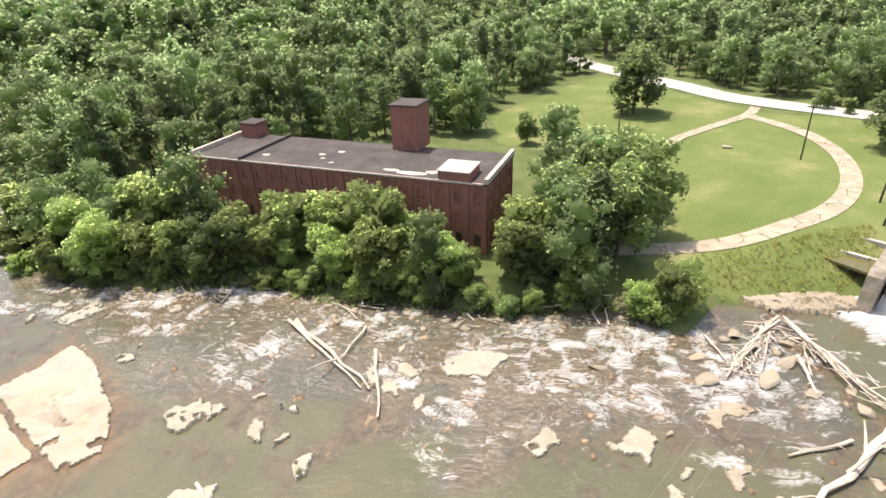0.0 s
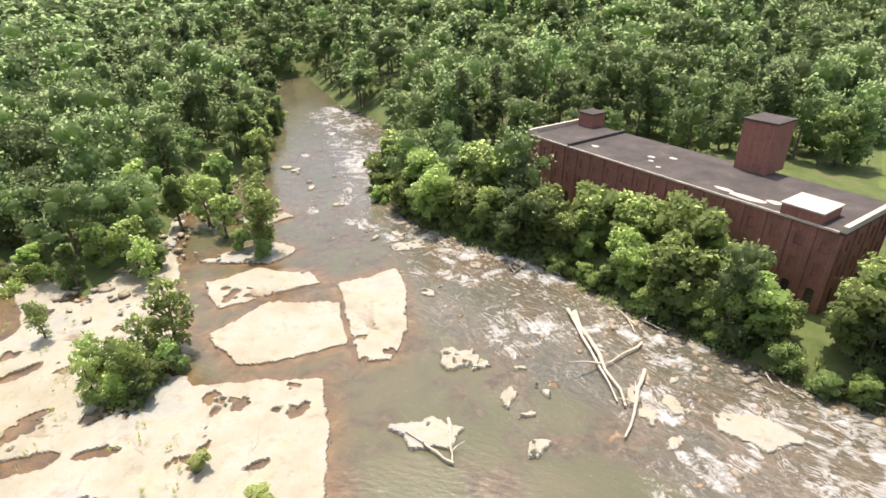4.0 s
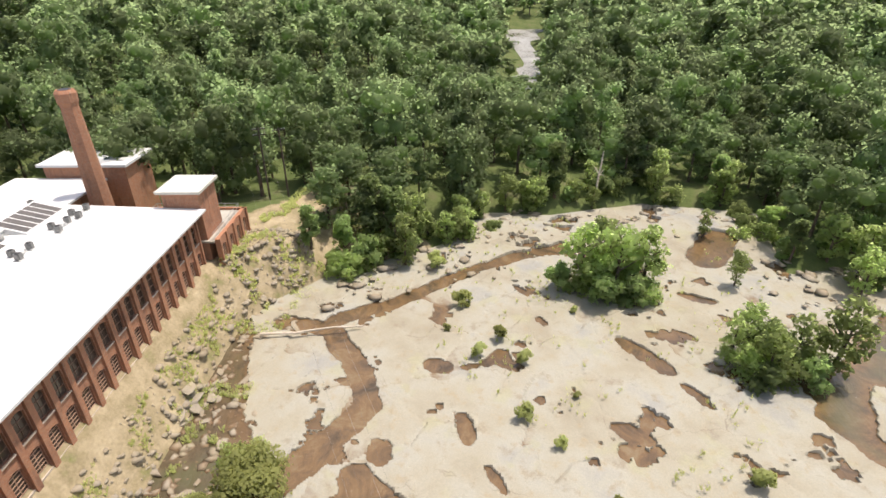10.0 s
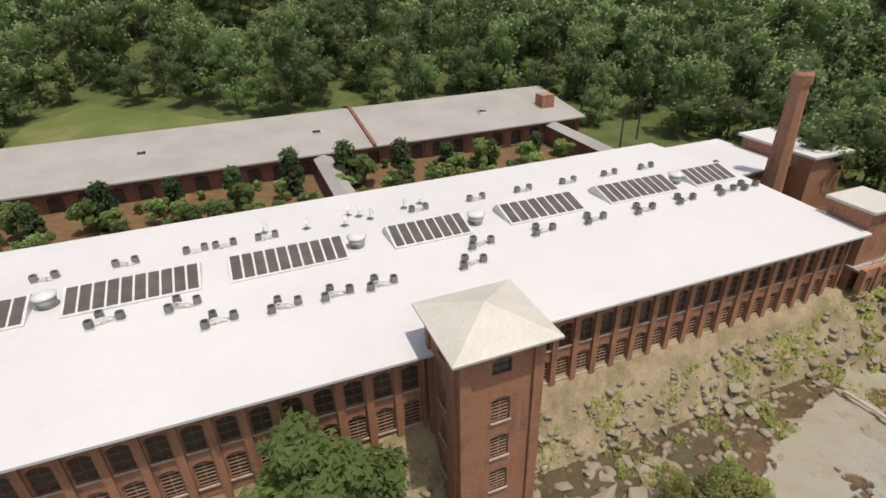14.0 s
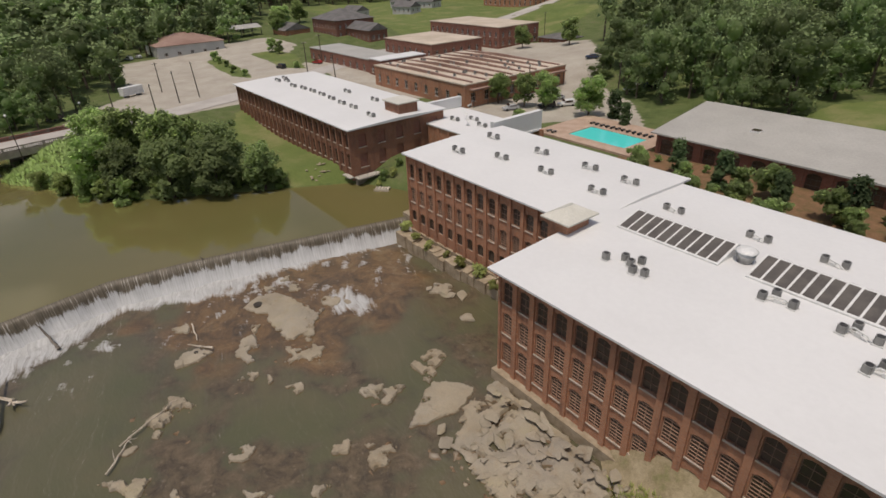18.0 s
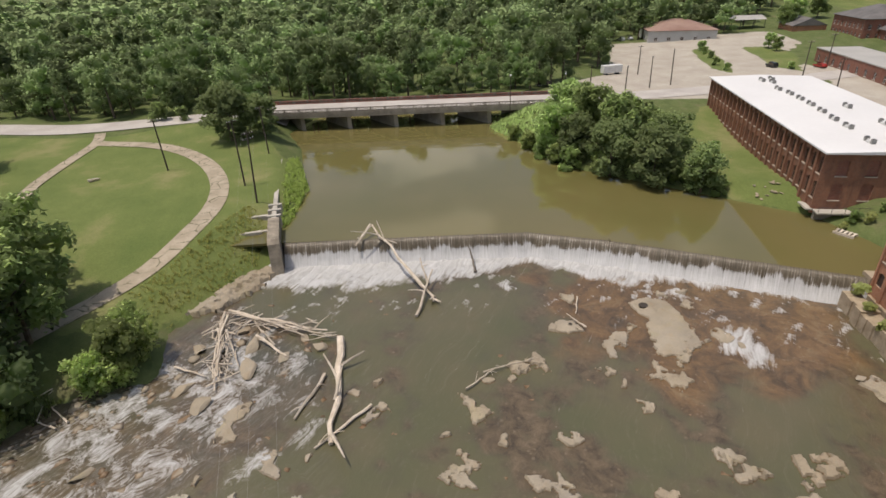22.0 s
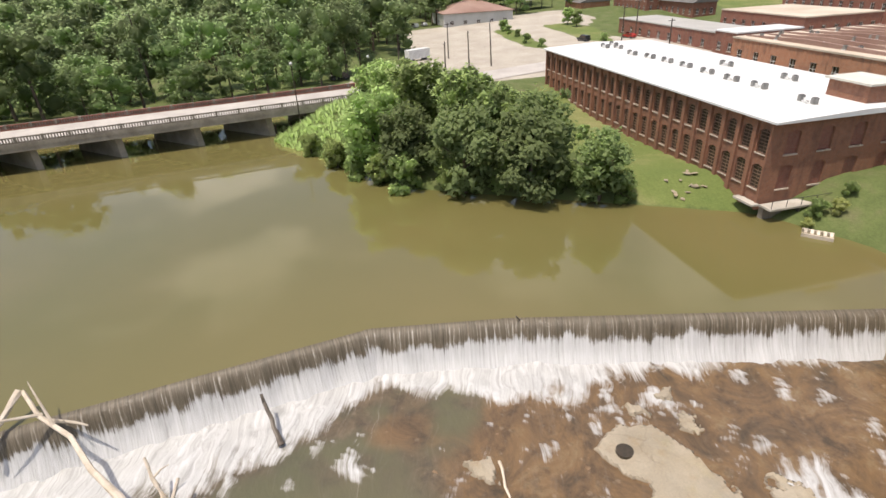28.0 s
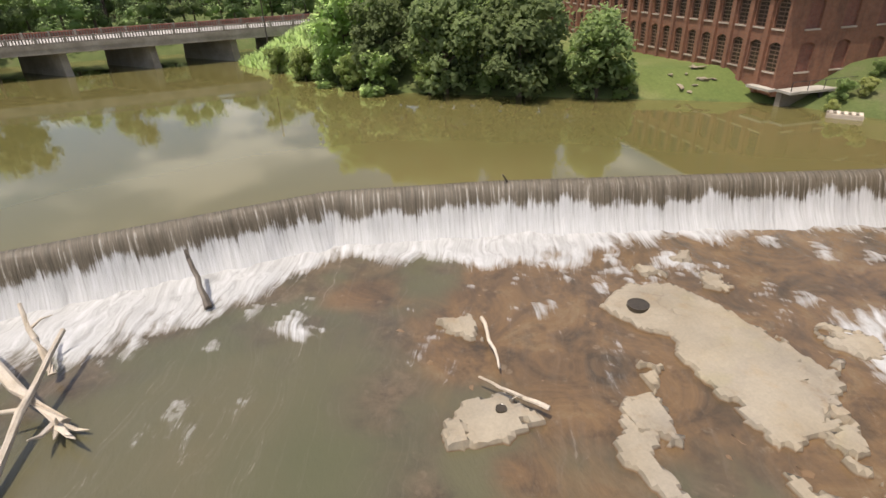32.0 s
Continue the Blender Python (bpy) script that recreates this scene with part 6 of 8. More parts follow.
def forest(name, r0, r1, gap, seed, templates, tall, label):
    x, y, rng = woods(r0, r1, gap, seed)
    z = land(x, y)
    kind = rng.randint(0, len(templates), len(x))
    h = tall * (0.55 + 0.75 * rng.rand(len(x)) ** 1.4) * (0.85 + 0.3 * fbm(x / 30, y / 30))
    h *= np.where((inside(x, y, RIVER) < 9) & (y > 60), 0.75, 1.0)
    # low scrub in the flood plain before the far reach
    scrub = inside(x, y, [(-70, 7), (-430, 34), (-430, 72), (-70, 15)]) < 0
    h = np.where(scrub & (x > -330), np.minimum(h, 2.0 + 0.17 * np.maximum(x + 205, 0)), h)
    w = (0.45 * h + 0.55 * tall * 0.92) * rng.uniform(0.85, 1.25, len(x)) * gap / 8.3
    turn = rng.uniform(0, 6.28, len(x))
    tint = np.clip(0.6 * fbm(x / 22, y / 22) + 1.0 * rng.rand(len(x)) - 0.3, 0, 1)
    vs, fs, ts, ms, ns, base = [], [], [], [], [], 0
    for k, (v, f, nr, fm) in enumerate(templates):
        i = np.where(kind == k)[0]
        if not len(i):
            continue
        c, s = np.cos(turn[i])[:, None], np.sin(turn[i])[:, None]
        px = (v[None, :, 0] * c - v[None, :, 1] * s) * w[i, None] + x[i, None]
        py = (v[None, :, 0] * s + v[None, :, 1] * c) * w[i, None] + y[i, None]
        pz = v[None, :, 2] * h[i, None] + z[i, None]
        vs.append(np.stack([px, py, pz], -1).reshape(-1, 3))
        fs.append((f[None] + (np.arange(len(i)) * len(v))[:, None, None] + base).reshape(-1, 3))
        ns.append(np.stack([nr[None, :, 0] * c - nr[None, :, 1] * s, nr[None, :, 0] * s + nr[None, :, 1] * c, np.repeat(nr[None, :, 2], len(i), 0)], -1).reshape(-1, 3))
        ts.append(np.repeat(tint[i], len(v)))
        ms.append(np.tile(fm, len(i)))
        base += len(i) * len(v)
    me = raw_mesh(name, np.concatenate(vs), np.concatenate(fs), [M["leaf_forest"], M["bark"]], [("tint", np.concatenate(ts))], np.concatenate(ms), normals=np.concatenate(ns))
    return tagged(new(name, me), label, "woods", kind="stuff")


def with_trunk(c):
    """A template with a slim trunk below its crown."""
    v, f, nr = c
    ring = np.array([(math.cos(k * 1.2566), math.sin(k * 1.2566)) for k in range(5)])
    low, high = np.column_stack([ring * 0.022, np.full(5, -0.05)]), np.column_stack([ring * 0.010, np.full(5, 0.6)])
    n = len(v)
    q = np.array([(n + k, n + (k + 1) % 5, n + 5 + k) for k in range(5)] + [(n + (k + 1) % 5, n + 5 + (k + 1) % 5, n + 5 + k) for k in range(5)])
    sides = np.column_stack([ring, np.zeros(5)])
    return np.concatenate([v, low, high]), np.concatenate([f, q]), np.concatenate([nr, sides, sides]), np.concatenate([np.zeros(len(f), int), np.ones(10, int)])


near_t = [with_trunk(crown(200 + k, 16, 900, 0.0205, 0.92 - 0.13 * (k % 3), 1.0, 0.06, 0.4 * (k % 3))) for k in range(8)]
mid_t = [with_trunk(crown(300 + k, 9, 290, 0.034, 0.98 - 0.12 * (k % 3), 1.0, 0.12, 0.4 * (k % 3))) for k in range(6)]
far_t = [with_trunk(crown(400 + k, 3, 52, 0.08, 1.0, 1.0, 0.3, 0.2 * (k % 2))) for k in range(5)]
forest("near_woods", 0, 205, 7.6, 1, near_t, 17.0, "dense mixed green woods along the river")
forest("valley_woods", 205, 345, 9.2, 2, mid_t, 17.5, "dense mixed green woods filling the valley")
forest("far_woods", 345, 640, 11.5, 3, far_t, 17.0, "distant wooded hills")


# ---- weeds: tufts along banks, walls and rubble ----


def weeds(name, spots, lo, hi, label, seed, mat):
    """Tufts of narrow blades and leaves; spots are x, y, z rows."""
    rng = np.random.RandomState(seed)
    n = len(spots)
    k = 14
    c = np.repeat(spots, k, 0)
    h = (lo + (hi - lo) * np.repeat(rng.rand(n), k)) * rng.uniform(0.5, 1.1, n * k)
    a = rng.uniform(0, 6.28, n * k)
    out_d = np.stack([np.cos(a), np.sin(a), np.zeros(n * k)], 1)
    side = np.stack([-np.sin(a), np.cos(a), np.zeros(n * k)], 1)
    base = c + out_d * (h * 0.35 * rng.rand(n * k))[:, None]
    tip = base + out_d * (h * 0.35)[:, None] + np.array((0, 0, 1)) * h[:, None]
    w = (h * 0.09)[:, None]
    mid = base * 0.5 + tip * 0.5 + np.array((0, 0, 0.12)) * h[:, None]
    v = np.stack([mid - side * w, mid + side * w, tip, base], 1).reshape(-1, 3)
    i = np.arange(n * k) * 4
    f = np.concatenate([np.stack([i + 1, i, i + 2], 1), np.stack([i, i + 1, i + 3], 1)])
    up = np.repeat(unit(0.35 * out_d + np.array((0, 0, 1.0))), 4, 0)
    return tagged(new(name, raw_mesh(name, v, f, [mat], normals=up)), label, "weeds", kind="stuff")


def spots_in(poly, count, seed, rough=0.45, z=None):
    rng = np.random.RandomState(seed)
    p = np.array(poly)
    x, y = rng.uniform(p[:, 0].min(), p[:, 0].max(), count * 6), rng.uniform(p[:, 1].min(), p[:, 1].max(), count * 6)
    keep = (inside(x, y, poly) < 0) & (fbm(x / 3, y / 3) > rough)
    x, y = x[keep][:count], y[keep][:count]
    return np.stack([x, y, np.maximum(land(x, y), -0.1) if z is None else np.full(len(x), z)], 1)


weeds("bank_weeds", spots_in([(58, 50), (64, 50), (76, 45), (86, 47), (90, 52), (74, 55), (62, 58)], 1000, 1, 0.3), 0.2, 0.6, "rank green weeds on the bank by the dam", 1, M["leaf_dry"])
weeds("pond_weeds", spots_in([(80, 42.8), (92, 46), (117, 55.5), (122, 55), (104, 45.5), (88, 43.2)], 600, 2, 0.2), 0.4, 1.2, "green weeds between the wall and the pond", 2, M["leaf_weed"])
weeds("slope_weeds", spots_in([(-80, -31), (20, -31.5), (16, -24), (-20, -24), (-30, -22), (-62, -22), (-72, -18), (-84, -10), (-100, -26)], 2800, 3, 0.55), 0.25, 0.8, "patches of weeds among rubble below the mill", 3, M["leaf_dry"])
weeds("far_bank_weeds", spots_in([(134, -1), (153, 11), (163, 6), (160, -6), (140, -12)], 900, 4, 0.2), 0.6, 1.6, "rank green weeds on the pond bank", 4, M["leaf_mid"])
weeds("shelf_weeds", spots_in([(-84, 0), (-75, -14), (-50, 0), (-30, 22), (-48, 44), (-72, 50), (-95, 40), (-95, 12)], 420, 5, 0.6, 0.5), 0.2, 0.7, "small weeds in cracks of the rock", 5, M["leaf_dry"])
weeds("shore_weeds", spots_in([(44, 54), (30, 58), (18, 65), (6, 72), (-8, 83), (-22, 88), (-34, 95), (-36, 98), (-22, 92), (-6, 87), (8, 77), (20, 69), (31, 62), (44, 58)], 1000, 6, 0.3), 0.4, 1.2, "undergrowth along the wooded shore", 6, M["leaf_mid"])

# ---- roof plant on the mills ----


def roof_z(y):
    return ROOF + 0.7 * (1 - abs(y + 50.1) / 18.6)


unit_t = empty("condenser_unit", "grey box-shaped air conditioning condenser on the white roof", "condenser unit", "roof condensers")
bm = bmesh.new()
box(bm, -0.42, 0.42, -0.42, 0.42, 0.12, 0.95)
bmesh.ops.bevel(bm, geom=[e for e in bm.edges if abs(e.verts[0].co.z - e.verts[1].co.z) > 0.5], offset=0.12, segments=2, affect="EDGES")
part("casing", bm, M["unit"], unit_t)
bm = bmesh.new()
lathe(bm, [(0.34, 0.95), (0.34, 1.0), (0.28, 1.02)], (0, 0, 0), 12)
for k in range(4):
    box(bm, -0.3, 0.3, -0.02, 0.02, 1.02, 1.04, Matrix.Rotation(k * math.pi / 4, 4, "Z"))
part("fan_grille", bm, M["dark_frame"], unit_t)
bm = bmesh.new()
box(bm, -0.5, 0.5, -0.5, -0.3, 0.0, 0.12)
part("sleeper", bm, M["white_metal"], unit_t)
bm = bmesh.new()
box(bm, -0.5, 0.5, 0.3, 0.5, 0.0, 0.12)
part("sleeper", bm, M["white_metal"], unit_t)

stand_t = empty("pipe_stand", "bundle of white insulated pipes between condensers", "pipe stand", "pipe stands")
bm = bmesh.new()
tube(bm, [(-1.0, 0, 0.1), (-0.6, 0.1, 0.45), (0.5, -0.05, 0.5), (1.0, 0.05, 0.1)], [0.09] * 4, 6)
tube(bm, [(-0.8, 0.2, 0.05), (0.0, 0.25, 0.35), (0.9, 0.1, 0.08)], [0.07] * 3, 6)
part("pipe", bm, M["white_metal"], stand_t)
bm = bmesh.new()
box(bm, -0.25, 0.25, -0.15, 0.3, 0, 0.4)
part("hood", bm, M["white_metal"], stand_t)

ru = random.Random(8)


def units(x, y, z, count):
    spots = {2: ((-0.95, 0), (0.95, 0.1)), 3: ((-1.3, 0.2), (0.5, -0.6), (1.2, 0.7)), 6: ((-1.8, 0.9), (-0.6, 1.2), (0.3, 0.2), (1.4, -0.4), (2.9, 0.9), (-0.2, -1.0)), 1: ((0, 0),)}[count]
    for dx, dy in spots:
        copy_thing(unit_t, pose(x + dx, y + dy, z, 0, 0, ru.uniform(-6, 6))).scale = (0.84, 0.84, 0.86)
    if count > 1:
        copy_thing(stand_t, pose(x + 0.1, y + 0.15, z, 0, 0, ru.uniform(-20, 20)))


for x in (4.4, -1.4, -6.4, -10.9):
    units(x, -43.3, roof_z(-43.3), 3)
for x, y in ((-20.9, -43.4), (-23.4, -46.7), (-31.4, -46.6), (-38.6, -46.7), (-45.8, -46.5), (-52.5, -46.7), (-59.4, -46.7), (-63.4, -46.7), (14.1, -47.3), (7.5, -47.1)):
    units(x, y, roof_z(y), 3)
units(26.6, -43.2, roof_z(-43.2), 6)
for x in (31.5, 21.1, 13.5, 6.4, 3.3, -1.4, -20.3, -28.4, -35.5, -42.7, -49.7, -56.3):
    units(x, -58.5, roof_z(-58.5), 2)
units(-69.5, -57.7, 14.7, 1)
for x, y in ((68.0, -53.6), (60.4, -56.3), (57.8, -62.8), (51.2, -56.6), (47.8, -62.6), (40.4, -62.0), (41.3, -55.9), (69.6, -63.0)):
    units(x, y, 16.4, 2)
for x, y in ((101.0, -56.5), (110.1, -57.4), (115.7, -57.5), (121.8, -58.0), (127.7, -58.4), (133.1, -58.5), (138.3, -58.4), (143.3, -57.8), (112.8, -64.7), (125.9, -64.6), (155.4, -60.6), (154.0, -57.9), (151.5, -59.5)):
    units(x, y, 15.75, 2)
for x, y in ((85.0, -74.0), (90.0, -76.0), (93.0, -73.0)):
    units(x, y, 13.2, 2)


def skylight(x0, x1):
    """A long glazed roof light, its ridge set back, with one pane to each bay."""
    y0, y1, yr, h = -49.2, -54.4, -53.2, 1.35
    z = roof_z(-51.5) - 0.15
    thing = empty("roof_skylight", "long white-framed skylight with dark panes on the mill roof", "skylight", "mill skylights", ((x0 + x1) / 2, 0, z))
    half = (x1 - x0) / 2
    rot = Matrix.Rotation(-math.pi / 2, 4, "Z")
    bm = bmesh.new()
    prism(bm, [(-y0, 0.0), (-y0, 0.35), (-yr, h), (-y1, 0.35), (-y1, 0.0)][::-1], -half, half, rot)
    bmesh.ops.recalc_face_normals(bm, faces=bm.faces)
    part("frame", bm, M["white_metal"], thing)
    n = max(6, round((x1 - x0) / 1.25))
    w = (x1 - x0 - 0.3) / n
    for lo, hi, name in (((y0, 0.35), (yr, h), "pane"), ((y1, 0.35), (yr, h), "pane")):
        d = Vector((0, hi[0] - lo[0], hi[1] - lo[1]))
        nor = Vector((0, 0, 1)) - d * (d.z / d.length_squared)
        nor = nor.normalized() * 0.03
        bm = bmesh.new()
        a, b = Vector((0, lo[0], lo[1])) + d * 0.06, Vector((0, lo[0], lo[1])) + d * 0.94
        q = [bm.verts.new(p + nor) for p in (a + Vector((-w * 0.41, 0, 0)), a + Vector((w * 0.41, 0, 0)), b + Vector((w * 0.41, 0, 0)), b + Vector((-w * 0.41, 0, 0)))]
        r = [bm.verts.new(v.co - nor * 1.5) for v in q]
        bm.faces.new(q)
        for i in range(4):
            bm.faces.new((q[i], r[i], r[(i + 1) % 4], q[(i + 1) % 4]))
        bmesh.ops.recalc_face_normals(bm, faces=bm.faces)
        me = bpy.data.meshes.new("pane")
        bm.to_mesh(me)
        bm.free()
        me.materials.append(M["sky_glass"])
        for k in range(n):
            share("pane", me, thing, (-half + 0.15 + (k + 0.5) * w, 0, 0))
    return thing


M["sky_glass"] = plain("dusty_glass", (0.085, 0.075, 0.065), (0.125, 0.11, 0.095), 0.6, 3.0, 0.35, 0.05)
for x0, x1 in ((20.9, 33.2), (5.8, 18.1), (-9.2, 3.1), (-23.8, -14.3), (-39.4, -28.8), (-54.3, -43.2), (-64.6, -57.2)):
    skylight(x0, x1)

for x, y in ((19.6, -52.2), (-10.6, -51.8), (-25.2, -51.6), (-55.7, -51.8)):
    vent = empty("roof_ventilator", "round galvanised roof ventilator", "ventilator", "roof ventilators", (x, y, roof_z(y) - 0.05))
    bm = bmesh.new()
    lathe(bm, [(0.75, 0.0), (0.75, 0.6), (0.95, 0.7), (0.95, 1.25)], (0, 0, 0), 16)
    smooth(part("drum", bm, M["galvanised"], vent))
    bm = bmesh.new()
    lathe(bm, [(1.1, 1.25), (1.12, 1.35), (0.8, 1.55), (0.2, 1.65)], (0, 0, 0), 16)
    smooth(part("cap", bm, M["white_metal"], vent))

for x, y in ((-1.2, -60.2), (-6.1, -59.2), (-10.5, -58.0), (-13.9, -58.6), (-18.8, -60.0), (-21.2, -60.6), (-11.6, -61.0), (-12.8, -60.0), (88.0, -72.5), (92.0, -75.5)):
    dish = empty("satellite_dish", "small pale satellite dish on a mast", "satellite dish", "roof dishes", (x, y, roof_z(y) if x < 50 else 13.2), ru.uniform(0.3, 1.2))
    bm = bmesh.new()
    tube(bm, [(0, 0, 0), (0, 0, 1.0)], [0.05, 0.05], 6)
    box(bm, -0.4, 0.4, -0.4, 0.4, 0.0, 0.12)
    part("mast", bm, M["galvanised"], dish)
    bm = bmesh.new()
    lathe(bm, [(0.05, 0.0), (0.3, 0.05), (0.45, 0.14), (0.46, 0.17), (0.3, 0.09), (0.05, 0.04)], (0, 0, 0), 14)
    bmesh.ops.transform(bm, matrix=Matrix.Translation((0, 0.05, 1.1)) @ Matrix.Rotation(radians(-50), 4, "X"), verts=bm.verts)
    smooth(part("reflector", bm, M["white_metal"], dish))

# railing of the roof terrace
rail = empty("terrace_railing", "thin metal railing round the roof terrace", "railing")
corners = [(-72.9, -44.0), (-76.6, -44.0), (-76.6, -31.4), (-66.3, -31.4)]
for (ax, ay), (bx2, by2) in zip(corners, corners[1:]):
    bm = bmesh.new()
    for h in (0.55, 1.05):
        tube(bm, [(ax, ay, 10.9 + h), (bx2, by2, 10.9 + h)], [0.04, 0.04], 5)
    part("rail", bm, M["galvanised"], rail)
    k = max(2, int(math.hypot(bx2 - ax, by2 - ay) / 2))
    for i in range(k):
        bm = bmesh.new()
        x, y = ax + (bx2 - ax) * i / k, ay + (by2 - ay) * i / k
        tube(bm, [(x, y, 10.88), (x, y, 12.0)], [0.04, 0.04], 5)
        part("post", bm, M["galvanised"], rail)
for x, y in ((-74.6, -35.0), (-74.4, -38.5)):
    table = empty("terrace_table", "small dark table on the roof terrace", "table", "terrace tables", (x, y, 10.9))
    bm = bmesh.new()
    lathe(bm, [(0.55, 0.7), (0.55, 0.75)], (0, 0, 0), 12)
    part("tabletop", bm, M["dark_frame"], table)
    bm = bmesh.new()
    lathe(bm, [(0.25, 0.0), (0.05, 0.05), (0.05, 0.7)], (0, 0, 0), 8)
    part("pedestal", bm, M["dark_frame"], table)

# white patches on the tar roof of the old mill
patch_spots = [(47.0, -4.0, 0.9, 0.6), (36.0, -7.0, 0.8, 0.5), (33.0, -9.5, 0.9, 0.5), (34.5, -5.0, 0.6, 0.4), (14.5, -1.6, 3.2, 0.9), (18.5, -2.2, 1.6, 0.6), (10.8, -3.0, 1.2, 0.8), (31.5, -3.0, 0.5, 0.4)]
for x, y, a, b in patch_spots:
    bm = bmesh.new()
    ring = [(x + a * (0.75 + 0.4 * ru.random()) * math.cos(k * 0.628), y + b * (0.75 + 0.4 * ru.random()) * math.sin(k * 0.628)) for k in range(10)]
    slab(bm, ring, 15.98, 16.03)
    ob = tagged(part("roof_patch", bm, M["white_stone"]), "pale weathered patch on the tar roof", "roof patch", "roof patches")
    ob.matrix_world = old.matrix_basis

M["concrete_worn"] = plain("water_stained_concrete", (0.22, 0.19, 0.15), (0.33, 0.295, 0.24), 0.35, 2.5, 0.9, 0.4)

# ---- road bridge over the head of the pond ----
A, B = Vector((147.2, 72.5, 0)), Vector((160.6, -9.0, 0))
d_b = (B - A).normalized()
bridge = empty("road_bridge", "low concrete road bridge on wall piers with open balustrade", "bridge", at=A, rz=math.atan2(d_b.y, d_b.x), kind="structure")
LB = (B - A).length
bm = bmesh.new()
box(bm, -2, LB + 2, 0, 12.0, 8.3, 9.0)
box(bm, -2, LB + 2, 0.05, 0.5, 7.5, 8.3)
part("deck", bm, M["concrete_worn"], bridge)
bm = bmesh.new()
box(bm, -2, LB + 2, 0.9, 11.1, 9.0, 9.06)
part("carriageway", bm, M["road"], bridge, "pale worn roadway")
for k in range(4):
    bm = bmesh.new()
    box(bm, -1, LB + 1, 1.0 + 3.2 * k, 1.7 + 3.2 * k, 7.7, 8.35)
    part("girder", bm, M["concrete_dark"], bridge)
u = 9.6
while u < LB - 3:
    bm = bmesh.new()
    # wall pier with battered ends, flaring towards the water
    prism(bm, [(0.9, 1.0), (12.2, 1.0), (11.6, 4.6), (11.3, 8.3), (1.6, 8.3), (1.4, 4.6)][::-1], -0.55, 0.55, Matrix.Rotation(math.pi / 2, 4, "Z"))
    for v in bm.verts:
        # the piers stand with the stream, askew to the road
        v.co.x += u - 0.8 * v.co.y
    bmesh.ops.recalc_face_normals(bm, faces=bm.faces)
    part("pier", bm, M["concrete_worn"], bridge)
    bm = bmesh.new()
    box(bm, -0.75, 0.75, 0.5, 11.8, 7.7, 8.31)
    for v in bm.verts:
        v.co.x += u - 0.8 * v.co.y
    part("pier_cap", bm, M["concrete"], bridge)
    u += 13.4
for y, name in ((0.25, "near"), (11.75, "far")):
    bm = bmesh.new()
    box(bm, -2, LB + 2, y - 0.2, y + 0.2, 9.0, 9.2)
    box(bm, -2, LB + 2, y - 0.16, y + 0.16, 9.85, 10.05)
    part("rail", bm, M["concrete_dark"] if name == "near" else M["brick_old"], bridge)
    bm = bmesh.new()
    for k in range(int(LB / 0.45)):
        if k % 9:
            box(bm, k * 0.45 - 0.09, k * 0.45 + 0.09, y - 0.08, y + 0.08, 9.2, 9.85)
    tagged(part("balusters", bm, M["concrete_dark"], bridge), kind="stuff")
    for k in range(0, int(LB / 0.45), 9):
        bm = bmesh.new()
        box(bm, k * 0.45 - 0.2, k * 0.45 + 0.2, y - 0.2, y + 0.2, 9.2, 10.1)
        part("post", bm, M["concrete_dark"], bridge)
bm = bmesh.new()
box(bm, -4, LB + 14, 12.1, 12.3, 8.6, 9.9)
part("guard_wall", bm, M["brick_old"], bridge, "rust-brown guard wall")

# ---- utility poles, lamps and wires ----


def utility_pole(x, y, h, arms=1, turn=0.0, lean=0.0):
    thing = empty("utility_pole", "tall dark wooden utility pole", "utility pole", "utility poles", (x, y, land_at(x, y)), turn)
    bm = bmesh.new()
    tube(bm, [(0, 0, -0.5), (lean * 0.5, 0, h * 0.5), (lean, 0, h)], [0.19, 0.16, 0.12], 8)
    part("post", bm, M["pole"], thing)
    for k in range(arms):
        bm = bmesh.new()
        box(bm, lean - 0.06, lean + 0.06, -1.1, 1.1, h - 0.5 - k, h - 0.36 - k)
        arm = part("crossarm", bm, M["pole"], thing)
        for q in (-0.95, -0.5, 0.5, 0.95):
            bm = bmesh.new()
            lathe(bm, [(0.04, 0.0), (0.06, 0.08), (0.03, 0.2)], (lean, q, h - 0.36 - k), 6)
            part("insulator", bm, M["white_metal"], arm)
    return thing


for x, y, h, arms, turn, lean in ((106.5, 78.8, 11.5, 1, 0.4, -1.0), (91.5, 51.0, 14.0, 2, 1.0, -1.6), (99.0, 57.0, 13.5, 1, 1.0, 0.0), (118.5, 60.5, 11.0, 1, 1.0, 0.5), (190.7, 39.9, 20.0, 1, 0.3, 0.0), (168.3, -27.1, 9.3, 1, 1.2, 0.0), (207.8, -37.4, 9.7, 1, 0.5, 0.0), (184.4, -37.1, 9.5, 1, 1.1, 0.2),
                                  (188.5, -44.3, 11.0, 1, 1.2, 0.4), (176.0, -18.0, 8.0, 0, 0.0, 0.0), (-91.0, -31.5, 13.5, 2, 0.5, 0.0), (-92.5, -28.5, 13.0, 1, 0.5, 0.0), (212.0, -100.0, 11.0, 1, 0.2, 0.0), (196.0, -86.0, 11.0, 1, 0.2, 0.0), (170.0, -84.0, 10.0, 1, 0.2, 0.4), (108.0, -112.0, 10.0, 1, 0.6, 0.0), (90.0, -128.0, 10.0, 1, 0.6, 0.0), (188.0, -205.0, 11.0, 1, 0.2, 0.0), (82.0, 108.0, 7.5, 0, 0.0, 0.0), (-72.5, -84.0, 9.0, 0, 0.0, 0.0), (-80.0, -88.0, 9.0, 1, 0.0, 0.0)):
    utility_pole(x, y, h, arms, turn, lean)
